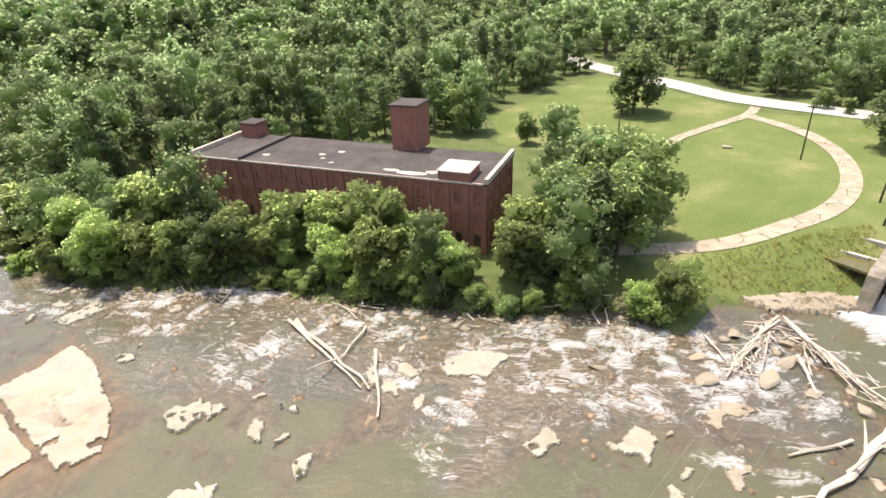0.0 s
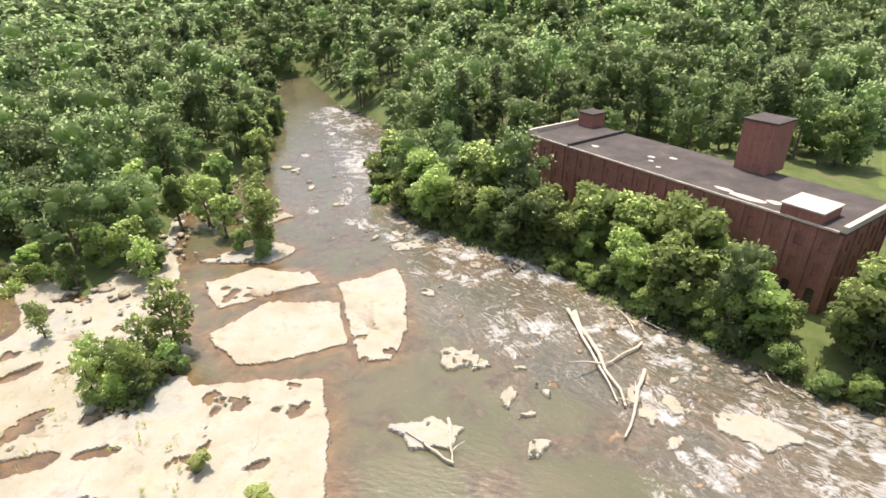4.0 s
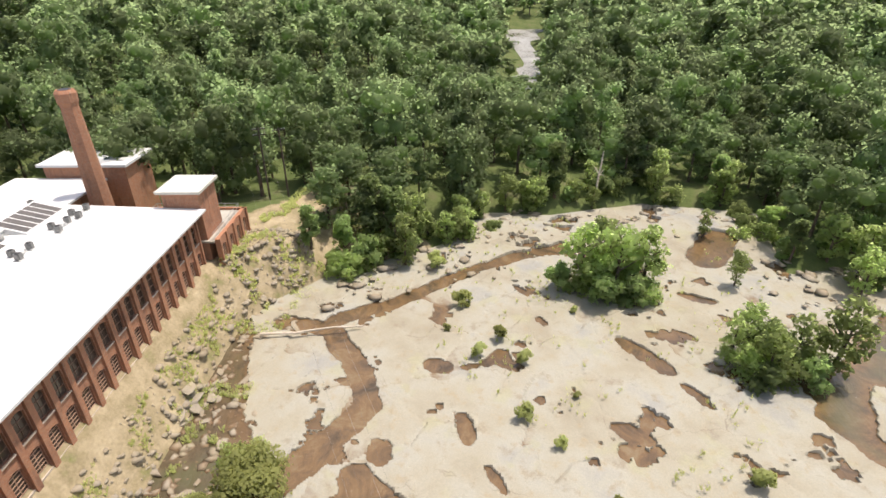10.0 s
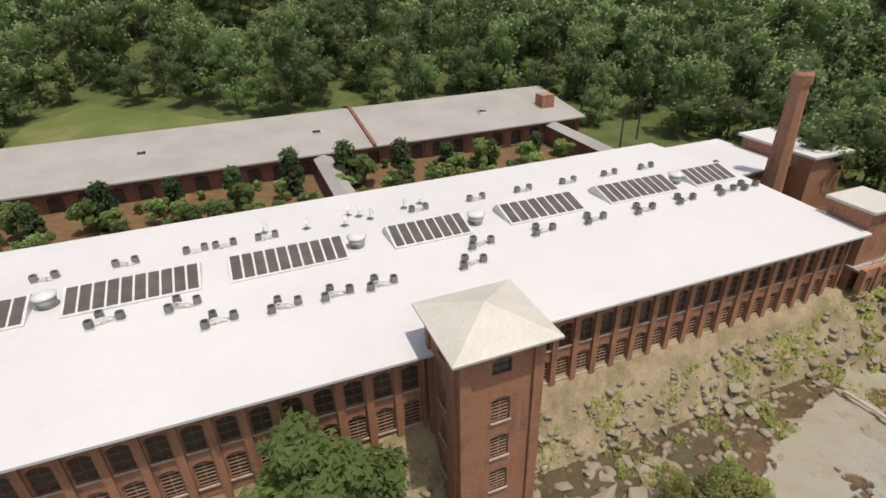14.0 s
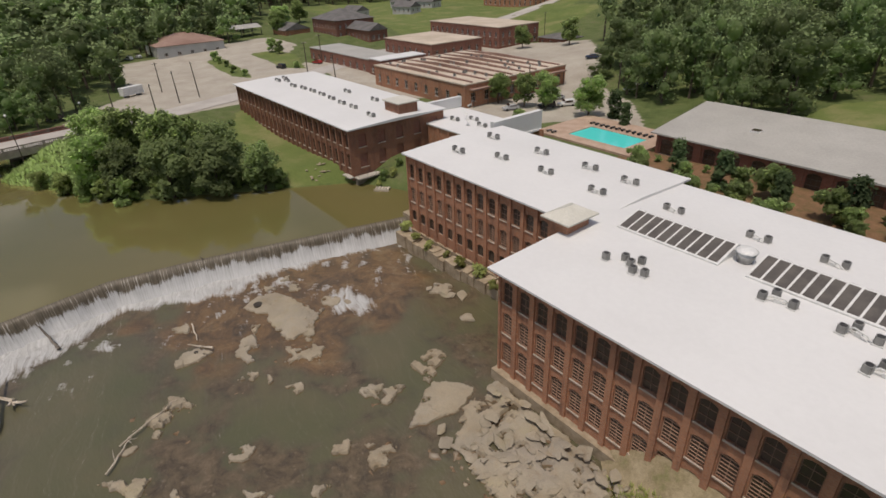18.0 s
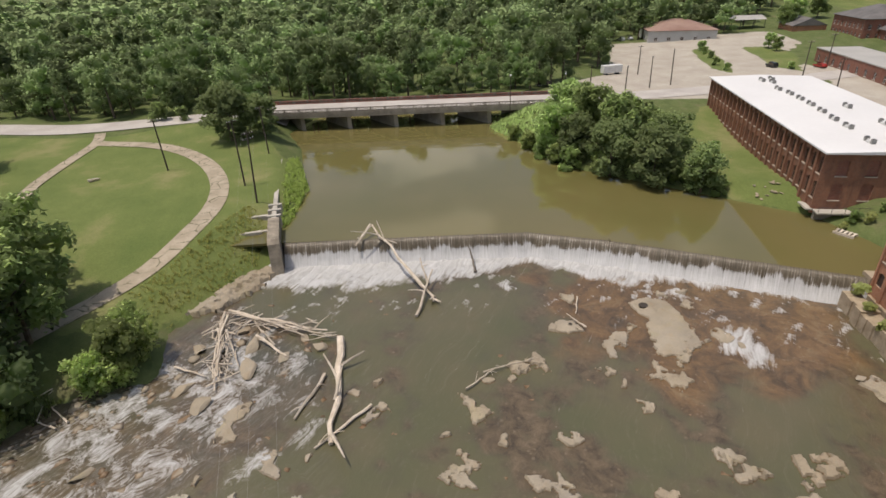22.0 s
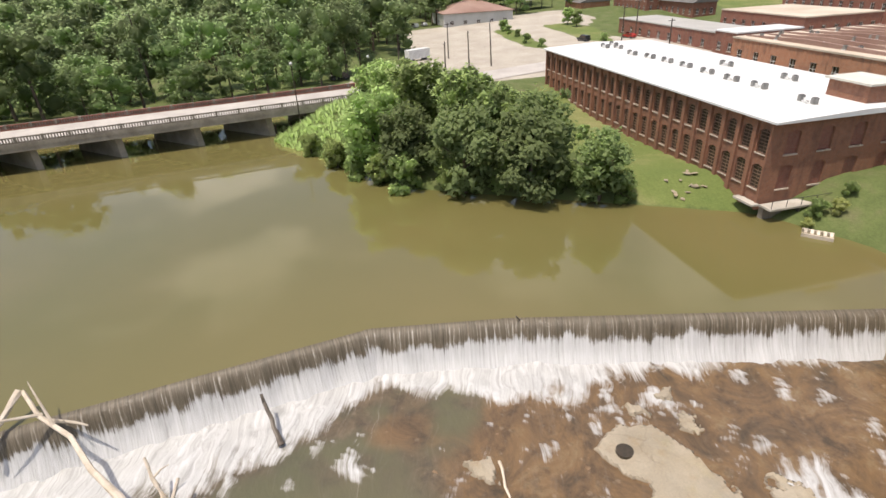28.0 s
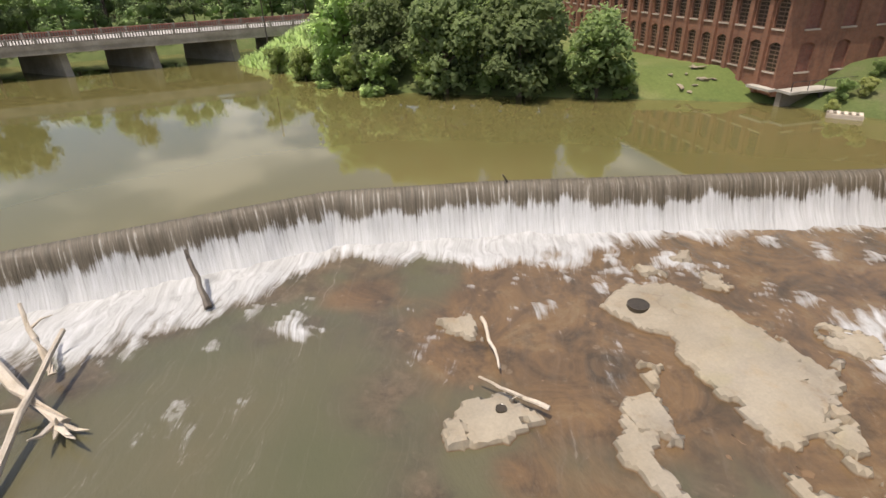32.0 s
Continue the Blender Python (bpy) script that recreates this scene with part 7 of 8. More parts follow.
for x, y in ((155.6, 5.5), (161.6, -9.5)):
    lamp = empty("street_lamp", "slim dark street lamp with a pale globe", "street lamp", "bridge lamps", (x, y, 4.0 if y > 0 else 7.0))
    bm = bmesh.new()
    tube(bm, [(0, 0, -1.0), (0, 0, 13.3 if y > 0 else 9.6)], [0.13, 0.08], 8)
    part("post", bm, M["pole"], lamp)
    bm = bmesh.new()
    lathe(bm, [(0.08, 0.0), (0.25, 0.2), (0.28, 0.4), (0.12, 0.6)], (0, 0, 13.2 if y > 0 else 9.5), 10)
    smooth(part("globe", bm, M["white_metal"], lamp))

WIRE_ENDS = [((91.0 + 0.5 * k, 51.0 - 0.9 * k, 19.6 - 0.5 * (k % 2)), (-91.0 + 0.5 * k, -31.0 - 0.9 * k, 15.8 - 0.5 * (k % 2))) for k in range(5)]
WIRE_ENDS += [((91.0, 51.0, 19.4), (118.5, 60.5, 17.5)), ((118.5, 60.5, 17.5), (168.3, -27.1, 17.3)), ((168.3, -27.1, 17.3), (188.5, -44.3, 18.7)), ((106.5, 78.8, 18.0), (118.5, 60.5, 17.5)), ((190.7, 39.9, 25.0), (168.3, -27.1, 17.3)), ((188.5, -44.3, 18.7), (212.0, -100.0, 19.5))]
for k, (a, b) in enumerate(WIRE_ENDS):
    a, b = Vector(a), Vector(b)
    sag = 0.028 * (b - a).length
    pts = [a.lerp(b, q / 24) - Vector((0, 0, 4 * sag * (q / 24) * (1 - q / 24))) for q in range(25)]
    bm = bmesh.new()
    tube(bm, pts, [0.006] * 25, 4)
    tagged(part("power_line", bm, M["dark_frame"] if k % 2 else M["unit"]), "thin sagging power line between poles", "power line", "power lines")

# ---- abutment and old wall on the park side of the dam ----
wall_t = empty("pond_wall", "old stone retaining wall with flat coping beside the pond", "retaining wall")
p0, p1, p2 = Vector((76.4, 41.2, 0)), Vector((84.5, 44.6, 0)), Vector((117.0, 57.2, 0))
for a, b, w, z0, z1, name, mat in ((p0, p1, 1.5, -1.0, 6.6, "abutment", "stone_grey"), (p1, p2, 0.8, 2.0, 6.1, "wall", "concrete")):
    t = (b - a).normalized()
    m = Matrix.Translation(a) @ Matrix.Rotation(math.atan2(t.y, t.x), 4, "Z")
    bm = bmesh.new()
    ln = (b - a).length
    if name == "abutment":
        prism(bm, [(-1.6, z0), (ln, z0), (ln, z1 - 0.3), (0.5, z1 - 0.6), (-0.3, z1 - 1.2)], -w / 2 - 0.2, w / 2 + 0.2, m)
    else:
        box(bm, 0, ln, -w / 2, w / 2, z0, z1, m)
        for s in (1.0, 3.6, 6.2):
            box(bm, s, s + 0.7, -1.2, 1.2, z0, z1 + 0.15, m)
    bmesh.ops.recalc_face_normals(bm, faces=bm.faces)
    part(name, bm, plain("wall_" + name, (0.17, 0.145, 0.11), (0.30, 0.26, 0.20), 0.7, 3.0, 0.9, 0.8, depth=0.06) if name == "abutment" else M["concrete"], wall_t)
for q, (sx, sy, ln) in enumerate(((84.0, 47.0, 5.0), (87.0, 48.4, 4.6), (82.5, 48.5, 4.0))):
    bm = bmesh.new()
    box(bm, -ln / 2, ln / 2, -0.35, 0.35, -1.2, 0.5, Matrix.Translation((sx, sy, land_at(sx, sy))) @ Matrix.Rotation(1.95, 4, "Z"))
    part("cross_wall", bm, M["concrete"], wall_t)
# stone flume wall below the east wing
bm = bmesh.new()
ru2 = random.Random(4)
for k in range(26):
    x = 73.5 - 1.35 * k
    y = -43.6 - 0.02 * k * k * 0.2
    box(bm, x - 0.75, x + 0.75, y - 2.2, y + ru2.uniform(-0.3, 0.3), -1, 2.6 - 0.05 * k + ru2.uniform(-0.25, 0.25))
tagged(part("flume_wall", bm, M["stone_base"]), "overgrown rubble flume wall below the mill wing", "stone wall")

# ---- rocks ----


def boulder_mesh(seed, flat=0.6):
    rng = np.random.RandomState(seed)
    bm = bmesh.new()
    bmesh.ops.create_icosphere(bm, subdivisions=2, radius=1.0)
    cuts = [(Vector(rng.normal(size=3)).normalized(), rng.uniform(0.3, 0.62)) for _ in range(11)] + [(Vector((0, 0, 1)), 0.7)]
    for v in bm.verts:
        for nrm, dist in cuts:
            over = v.co.dot(nrm) - dist
            if over > 0:
                v.co -= nrm * over * 0.92
        v.co *= 1.35 * (1 + 0.08 * (rng.rand() - 0.5))
        v.co.z *= flat
    me = bpy.data.meshes.new("rock")
    bm.to_mesh(me)
    bm.free()
    me.materials.append(M["loose_rock"])
    return me


def slab_rock(seed, outline, top=0.45, step=0.3, worn=0.68, broken=1.0):
    """A low island of bedrock: an uneven, cracked top within a ragged outline, falling off steeply."""
    p = np.array(outline)
    x, y = np.meshgrid(np.arange(p[:, 0].min() - 1.5, p[:, 0].max() + 1.5, step), np.arange(p[:, 1].min() - 1.5, p[:, 1].max() + 1.5, step))
    ox, oy = x + seed * 3.1, y - seed * 1.7
    piece, _, _, gap = plates(ox * 1.3, oy, 1.4)
    wx = x + 1.0 * (fbm(ox / 1.6, oy / 1.6) - 0.5) + 0.8 * broken * (piece - 0.5) + 0.3 * (fbm(ox / 0.5, oy / 0.5, 2) - 0.5)
    wy = y + 1.0 * (fbm(ox / 1.6 + 20, oy / 1.6) - 0.5) + 0.8 * broken * ((piece * 7.3) % 1.0 - 0.5) + 0.3 * (fbm(ox / 0.5 + 7, oy / 0.5, 2) - 0.5)
    d = inside(wx, wy, outline)
    lift_up = fbm(ox / 3.0, oy / 3.0, 3) * 3.0
    body = top * (0.75 + 0.3 * (np.floor(lift_up) + ease(lift_up % 1.0, 0.8, 1.0)) / 2) + 0.05 * (fbm(ox / 0.9, oy / 0.9) - 0.5) + 0.30 * broken * (piece - 0.5) + 0.2 * ease(-d, 0.3, 2.0) - 0.3 * broken * (1 - ease(gap, 0.02, 0.16)) * (piece > 0.4)
    body = body - 0.7 * ease(fbm(ox / 1.1 + 3, oy / 1.1, 4), worn, worn + 0.03)
    z = -0.5 + (body + 0.5) * ease(-d, -0.10, 0.08)
    u, f = kept(grid_faces(x.shape[1], x.shape[0]), d < 0.6)
    me = raw_mesh("rock_island", np.stack([x, y, z], -1).reshape(-1, 3)[u], f, [M["rock"] if p[:, 0].mean() < 34 and p[:, 1].mean() > 15 else M["loose_rock"]], shade=True)
    me.set_sharp_from_angle(angle=radians(26))
    return me


M["loose_rock"] = rock_material("river_rock", 0.42)
ISLANDS = [[(72.2, -14.8), (73.7, -17.5), (72.7, -20.0), (70.5, -21.3), (66.2, -22.4), (63.0, -22.5), (60.2, -20.0), (59.6, -16.8), (62.0, -16.2), (64.8, -16.4), (66.3, -15.9), (68.2, -17.0), (69.6, -15.5)],
           [(64.7, -12.3), (64.3, -13.7), (62.7, -12.8), (61.2, -11.4), (59.0, -11.6), (59.2, -10.3), (61.4, -10.0), (63.1, -10.5)], [(66.5, -4.2), (66.8, -6.7), (64.2, -8.0), (63.6, -6.0), (64.3, -3.0)], [(73.5, -4.8), (73.0, -7.0), (70.6, -7.0), (71.8, -5.2)],
           [(66.8, -13.8), (66.2, -15.0), (64.4, -13.3)], [(73.9, -22.6), (73.0, -24.0), (70.8, -23.4), (72.0, -22.2)], [(38.8, -23.1), (41.1, -26.7), (38.8, -29.2), (36.6, -29.8), (35.0, -26.0), (36.5, -20.0)],
           [(45.5, -26.5), (45.7, -30.4), (43.3, -31.2), (41.2, -26.2)], [(44.8, -19.0), (42.4, -24.0), (41.5, -20.3)], [(50.9, 7.9), (48.0, 3.2), (45.8, 5.3)], [(40.9, -2.6), (38.3, -5.8), (36.2, -3.7)], [(36.2, 3.2), (37.3, -1.4), (35.0, 1.0)],
           [(16.4, 52.4), (21.7, 53.7), (25.8, 50.5), (21.2, 48.0), (16.5, 50.2)], [(-18.8, 41.6), (-14.5, 44.0), (-10.3, 43.5), (-10.9, 40.3), (-15.1, 39.2)], [(-17, 56.5), (-12, 57.5), (-10.5, 54), (-15, 52.5)], [(-35, 84), (-29, 88), (-27, 85), (-32, 82)],
           [(54.5, -17), (57.5, -18.6), (55.8, -19.8), (53.2, -18.4)], [(51.8, -12.6), (51.4, -14.6), (49.6, -14.2), (49.8, -12.8)], [(57.0, 2.0), (56.6, -0.6), (54.6, 0.0), (55.0, 1.8)], [(29, 33), (33, 35), (34, 32), (31, 30)], [(40, 33), (43, 34.5), (43.6, 32), (41, 31)],
           [(28, 24), (31, 27), (33, 24), (30, 22)], [(20, 37), (24, 38), (24.5, 35.5), (21, 35)], [(57, -38.5), (59, -40.5), (56, -42), (54, -40)], [(30, -8), (33, -5), (34, -9), (31, -11)], [(59.4, -15.8), (58.4, -17.0), (55.4, -19.6), (54.2, -16.8), (57.5, -15.6)], [(74.0, -23.2), (72.2, -23.0), (71.2, -24.0), (70.8, -23.0), (72.6, -22.0)],
           [(76.0, -21.9), (76.3, -23.9), (74.4, -23.1), (74.8, -22.0)], [(75.1, -18.8), (75.4, -20.6), (73.8, -20.7), (73.6, -19.6)], [(65.6, -3.0), (65.2, -4.6), (63.8, -4.7), (64.2, -3.1)]]
ri = random.Random(15)


def ragged(x, y, r, turn, thin):
    """An uneven outline round a middle."""
    pts = []
    for k in range(7):
        a, q = k * 0.8976 + ri.uniform(-0.25, 0.25), r * ri.uniform(0.6, 1.25)
        u, v = q * math.cos(a), q * thin * math.sin(a)
        pts.append((x + u * math.cos(turn) - v * math.sin(turn), y + u * math.sin(turn) + v * math.cos(turn)))
    return pts


for x0, x1, y0, y1, count in ((34, 66, -26, 8, 26), (28, 52, 8, 36, 16), (-16, 22, 40, 58, 12), (-40, -8, 62, 92, 8), (-78, -48, 100, 150, 8)):
    while count:
        x, y = ri.uniform(x0, x1), ri.uniform(y0, y1)
        wet = all(math.hypot((x - a) / c, (y - b) / d) > 0.85 for a, b, c, d in DEEP)
        if wet and inside([x], [y], RIVER)[0] < -2 and min(inside([x], [y], s)[0] for s in [SHELF] + SLABS) > 2.5:
            ISLANDS.append(ragged(x, y, ri.uniform(0.8, 2.1), ri.uniform(0, 3.1), ri.uniform(0.35, 0.8)))
            count -= 1
for k, outline in enumerate(ISLANDS):
    tagged(new("rock_island", slab_rock(40 + k, outline, 0.30 + 0.04 * (k % 5), 0.22, 0.78 if k in (0, 1, 2, 6, 12, 13) else 0.66, 0.2 if k in (0, 1, 2, 6, 12, 13) else 0.45)), "low pale tan rock island in the shallow river", "rock", "rock islands")

tagged(new("rock_apron", slab_rock(90, [(62.0, 50.0), (64.0, 45.0), (71.0, 42.0), (76.5, 40.6), (77.5, 44.0), (71.0, 48.5)], 0.8)), "smooth grey rock apron below the dam abutment", "rock apron", kind="structure")

tagged(new("rock_apron", slab_rock(91, [(15, -32), (13, -28), (18, -23.5), (25, -21.5), (32, -22.5), (35.5, -27), (36, -33)], 0.35, 0.3, 0.6, 0.5)), "broken tan bedrock at the corner of the mill", "rock apron", kind="structure")

# two round potholes by the dam: solid plugs, the hole's shade painted on
M["pothole_dark"] = plain("wet_pothole_dark", (0.035, 0.028, 0.018), (0.06, 0.046, 0.03), 2.0, 9.0, 0.3, 0.3)
for x, y, r in ((70.9, -16.6, 0.62), (65.3, -6.0, 0.25)):
    bm = bmesh.new()
    lathe(bm, [(r * 1.1, 0.2), (r * 1.04, 0.58), (r * 0.9, 0.56)], (x, y, 0), 18)
    tagged(part("pothole", bm, M["pothole_dark"]), "round water-worn pothole in the rock", "pothole", kind="structure")

BOULDERS = [boulder_mesh(60 + k, 0.45 + 0.07 * (k % 4)) for k in range(8)]
rr = random.Random(77)


def boulder(x, y, z, s, label="pale tan boulder in the river", group="river boulders", squash=1.0):
    ob = new("boulder", rr.choice(BOULDERS))
    ob.location, ob.rotation_euler = (x, y, z), (rr.uniform(-0.15, 0.15), rr.uniform(-0.15, 0.15), rr.uniform(0, 6.28))
    ob.scale = (s * rr.uniform(0.8, 1.6), s * rr.uniform(0.5, 1.0), s * squash * rr.uniform(0.4, 0.85))
    return tagged(ob, label, "boulder", group)


for x, y, s in ((45.0, 37.5, 1.9), (57.3, 36.4, 1.6), (54.9, 31.2, 1.2), (57.5, 27.0, 1.5), (52.0, 34.5, 1.4), (60.0, 39.0, 1.3), (48.0, 41.0, 1.4), (59.0, 30.0, 1.0), (55.5, 43.5, 1.2), (34.8, 44.4, 1.2), (63.2, -27.4, 1.0), (55.0, -40.0, 1.3), (53.0, -41.5, 1.1), (58.0, -39.0, 0.9), (48.0, -38.5, 1.1), (-28.5, -21.5, 2.2), (-25.5, -23.5, 1.9), (-31, -25, 1.3)):
    boulder(x, y, 0.15, s)
for k in range(110):
    # rock rubble along the foot of the mill
    x = rr.uniform(-74, 30)
    y = rr.uniform(-30.5, -22.5) + (3.0 if x < -55 else 0.0)
    boulder(x, y, max(land_at(x, y), 0.0) + 0.1, rr.uniform(0.35, 1.0), "broken tan stone in the rubble below the mill", "mill rubble")
for k in range(95):
    x, y = rr.uniform(13, 35), rr.uniform(-32, -22)
    boulder(x, y, 0.3 + 0.35 * max(0, -24 - y) / 3, rr.uniform(0.35, 1.1), "broken tan stone in the rubble below the mill", "mill rubble", 0.7)
for k in range(55):
    line = RAPIDS[0][0]
    i = rr.randrange(len(line) - 2)
    q = rr.random()
    x, y = line[i][0] + (line[i + 1][0] - line[i][0]) * q + rr.uniform(-9, 9), line[i][1] + (line[i + 1][1] - line[i][1]) * q + rr.uniform(-12, 9)
    boulder(x, y, -0.1, rr.uniform(0.35, 1.0), squash=0.8)


def scatter(name, count, place, lo, hi, label, seed, flat=0.55):
    """Countless small stones, joined."""
    rng = np.random.RandomState(seed)
    vs, fs, base = [], [], 0
    for _ in range(count):
        x, y, z = place(rng)
        s = lo + (hi - lo) * rng.rand() ** 2.5
        v = ICO_V * (0.4 + 0.9 * rng.rand(len(ICO_V), 1)) * (s * rng.uniform(0.8, 1.5), s, s * flat)
        a = rng.uniform(0, 6.28)
        v = np.stack([v[:, 0] * math.cos(a) - v[:, 1] * math.sin(a) + x, v[:, 0] * math.sin(a) + v[:, 1] * math.cos(a) + y, v[:, 2] + z], 1)
        vs.append(v)
        fs.append(ICO_F + base)
        base += len(v)
    me = raw_mesh(name, np.concatenate(vs), np.concatenate(fs), [M["loose_rock"]])
    return tagged(new(name, me), label, "stones", kind="stuff")


def pool_of(seed, count, x0, x1, y0, y1, test):
    rng = np.random.RandomState(seed)
    x, y = rng.uniform(x0, x1, count * 25), rng.uniform(y0, y1, count * 25)
    ok = test(x, y)
    return iter(list(zip(x[ok], y[ok])))


RAPID_SPOTS = pool_of(8, 900, -110, 75, -30, 190, lambda x, y: (inside(x, y, RIVER) < -1) & (along(x, y, RAPIDS[0][0]) < 17) & (inside(x, y, SHELF) > 1))
SHALLOW_SPOTS = pool_of(9, 1500, 22, 76, -28, 34, lambda x, y: (fbm(x / 5, y / 5) > 0.52) & np.all([np.hypot((x - a) / c, (y - b) / d) > 0.9 for a, b, c, d in DEEP], 0))


def in_rapids(rng):
    return (*next(RAPID_SPOTS), -0.06)


def in_shallows(rng):
    return (*next(SHALLOW_SPOTS), -0.05)


def on_slope(rng):
    x, y = rng.uniform(-78, 34), rng.uniform(-31.5, -20)
    return x, y, max(land_at(x, y), -0.1) + 0.02


def by_shore(rng):
    i = rng.randint(3, 13)
    (ax, ay), (bx2, by2) = RIVER[i], RIVER[i + 1]
    q = rng.rand()
    return ax + (bx2 - ax) * q + rng.normal() * 2.0, ay + (by2 - ay) * q - 1.5 + rng.normal() * 2.2, 0.05


def on_shelf_edge(rng):
    i = rng.randint(19, 28)
    (ax, ay), (bx2, by2) = RIVER[i], RIVER[i + 1]
    q = rng.rand()
    return ax + (bx2 - ax) * q + 4 + rng.normal() * 4.0, ay + (by2 - ay) * q + rng.normal() * 3.0, 0.6


wake_turn = iter(WAKES * 3)


def at_wakes(rng):
    x, y, du, dv, size = next(wake_turn)
    return x - du * 0.3 + rng.normal() * 0.35, y - dv * 0.3 + rng.normal() * 0.35, -0.05


scatter("river_stones", 300, at_wakes, 0.25, 0.8, "pale stones that break the rapids", 6, 0.32)
scatter("river_stones", 560, in_rapids, 0.15, 0.75, "loose pale stones in the rapids", 1, 0.28)
scatter("river_stones", 700, in_shallows, 0.1, 0.5, "loose tan stones in the shallows", 2, 0.22)
scatter("rubble", 3000, on_slope, 0.1, 0.75, "loose stone rubble below the mill", 3)
scatter("shore_stones", 420, by_shore, 0.2, 0.9, "stones along the wooded shore", 4, 0.32)
scatter("ledge_stones", 300, on_shelf_edge, 0.3, 1.3, "broken slabs at the edge of the rock shelf", 5, 0.35)

# ---- driftwood ----
rl = random.Random(12)


def log(a, b, r, limbs=2, label="bleached driftwood log lying in the river", name="driftwood_log", roots=False, wood="driftwood"):
    a, b = Vector(a), Vector(b)
    thing = empty(name, label, "driftwood", "driftwood")
    mid = [a.lerp(b, k / 6) + Vector((rl.uniform(-1, 1), rl.uniform(-1, 1), rl.uniform(-0.3, 0.3))) * 0.02 * (b - a).length for k in range(7)]
    bm = bmesh.new()
    tube(bm, mid, [r * (1 - 0.09 * k) for k in range(7)], 8, 0, rl)
    part("trunk", bm, M[wood], thing)
    for k in range(limbs):
        p = a.lerp(b, rl.uniform(0.3, 0.95))
        q = p + Vector((rl.uniform(-1, 1), rl.uniform(-1, 1), rl.uniform(0.05, 0.5))).normalized() * rl.uniform(0.12, 0.3) * (b - a).length
        bm = bmesh.new()
        tube(bm, [p, p.lerp(q, 0.5) + Vector((0, 0, 0.15)), q], [r * 0.45, r * 0.3, r * 0.12], 6, 0, rl)
        part("branch", bm, M[wood], thing)
    if roots:
        for k in range(6):
            d = (a - b).normalized() + Vector((rl.uniform(-1, 1), rl.uniform(-1, 1), rl.uniform(-0.5, 1))) * 0.9
            bm = bmesh.new()
            tube(bm, [a, a + d * r * 2.5, a + d * r * 4 + Vector((0, 0, 0.3))], [r * 0.6, r * 0.35, r * 0.1], 5, 0, rl)
            part("root", bm, M[wood], thing)
    return thing


log((0.2, 69.3, 0.5), (7.3, 51.0, 0.45), 0.36, 1)
log((9.4, 58.4, 0.6), (6.8, 46.2, 0.35), 0.26, 2)
log((9.5, 63.9, 0.6), (4.4, 57.9, 0.5), 0.16, 3)
log((-0.7, 69.6, 0.6), (6.4, 51.6, 0.5), 0.24, 0)
log((58.7, 24.5, 0.6), (41.2, 20.3, 0.5), 0.5, 4)
log((52, 24.5, 0.4), (44.5, 25.6, 0.3), 0.25, 2)
log((47.5, 17.5, 0.4), (40.6, 22.0, 0.3), 0.2, 3)
for a, b, r in (((63.1, 43.4, 0.9), (60.2, 27.0, 0.8), 0.24), ((62.4, 41.0, 1.1), (59.6, 26.2, 0.6), 0.2), ((63.0, 44.0, 0.7), (49.6, 37.6, 0.9), 0.24), ((62.0, 42.6, 1.2), (51.0, 39.2, 0.8), 0.2), ((58.2, 36.4, 0.8), (55.0, 31.0, 0.4), 0.26), ((61.5, 37.5, 1.2), (58.8, 30.0, 0.9), 0.17),
                ((59.0, 42.4, 1.2), (47.6, 37.0, 0.5), 0.17), ((51.1, 44.3, 0.5), (50.0, 39.5, 0.5), 0.16), ((58.6, 41.0, 1.3), (52.0, 36.0, 0.6), 0.18), ((62.6, 39.5, 0.6), (57.0, 33.5, 0.4), 0.2)):
    log(a, b, r, 2)
for k in range(78):
    # sticks heaped along the two arms of the jam
    q, w = rl.random(), rl.uniform(0.7, 2.6)
    arm = k % 2
    x, y = (62.5 - 2.6 * q, 42.0 - 15.0 * q) if arm else (61.5 - 12.5 * q, 43.2 - 5.6 * q)
    x, y, t = x + rl.gauss(0, 0.7), y + rl.gauss(0, 0.7), (1.75 if arm else 0.42) + rl.gauss(0, 0.45)
    log((x - w * math.cos(t), y - w * math.sin(t), rl.uniform(0.3, 1.1)), (x + w * math.cos(t), y + w * math.sin(t), rl.uniform(0.3, 1.2)), rl.uniform(0.05, 0.13), 0)
log((70.2, 14.0, 0.6), (84.3, 26.8, 5.6), 0.32, 2, "long bleached tree trunk stranded on the dam", roots=True)
log((84.3, 26.8, 5.7), (80.2, 28.6, 3.6), 0.28, 1, "forked bleached limb propped on the dam crest")
log((65.5, 15.6, 0.3), (75.5, 15.0, 2.2), 0.26, 1)
log((74.2, 15.4, 0.5), (77.0, 17.0, 3.4), 0.22, 1)
log((78.6, 8.2, 0.4), (81.9, 9.6, 2.9), 0.24, 1, "dark wet log leaning against the dam", wood="wet_wood")
log((82.6, 25.2, 4.0), (81.0, 21.6, 3.9), 0.16, 1)
log((84.6, -13.5, 3.6), (84.1, -12.9, 4.5), 0.09, 1, "thin dark branch caught on the dam crest", wood="wet_wood")
log((-12.3, 44.2, 0.5), (-10.4, 38.4, 0.3), 0.2, 2)
log((-10.2, 38.2, 0.4), (-16.5, 41.0, 0.7), 0.16, 1)
log((51.1, 6.9, 0.4), (55.0, 4.0, 0.4), 0.11, 3)
log((54.4, 5.0, 0.4), (57.7, -1.5, 0.5), 0.10, 2)
log((64.5, -8.0, 0.7), (67.4, -5.6, 0.8), 0.12, 1)
log((72.6, -7.5, 0.4), (68.0, -6.9, 0.5), 0.12, 0)
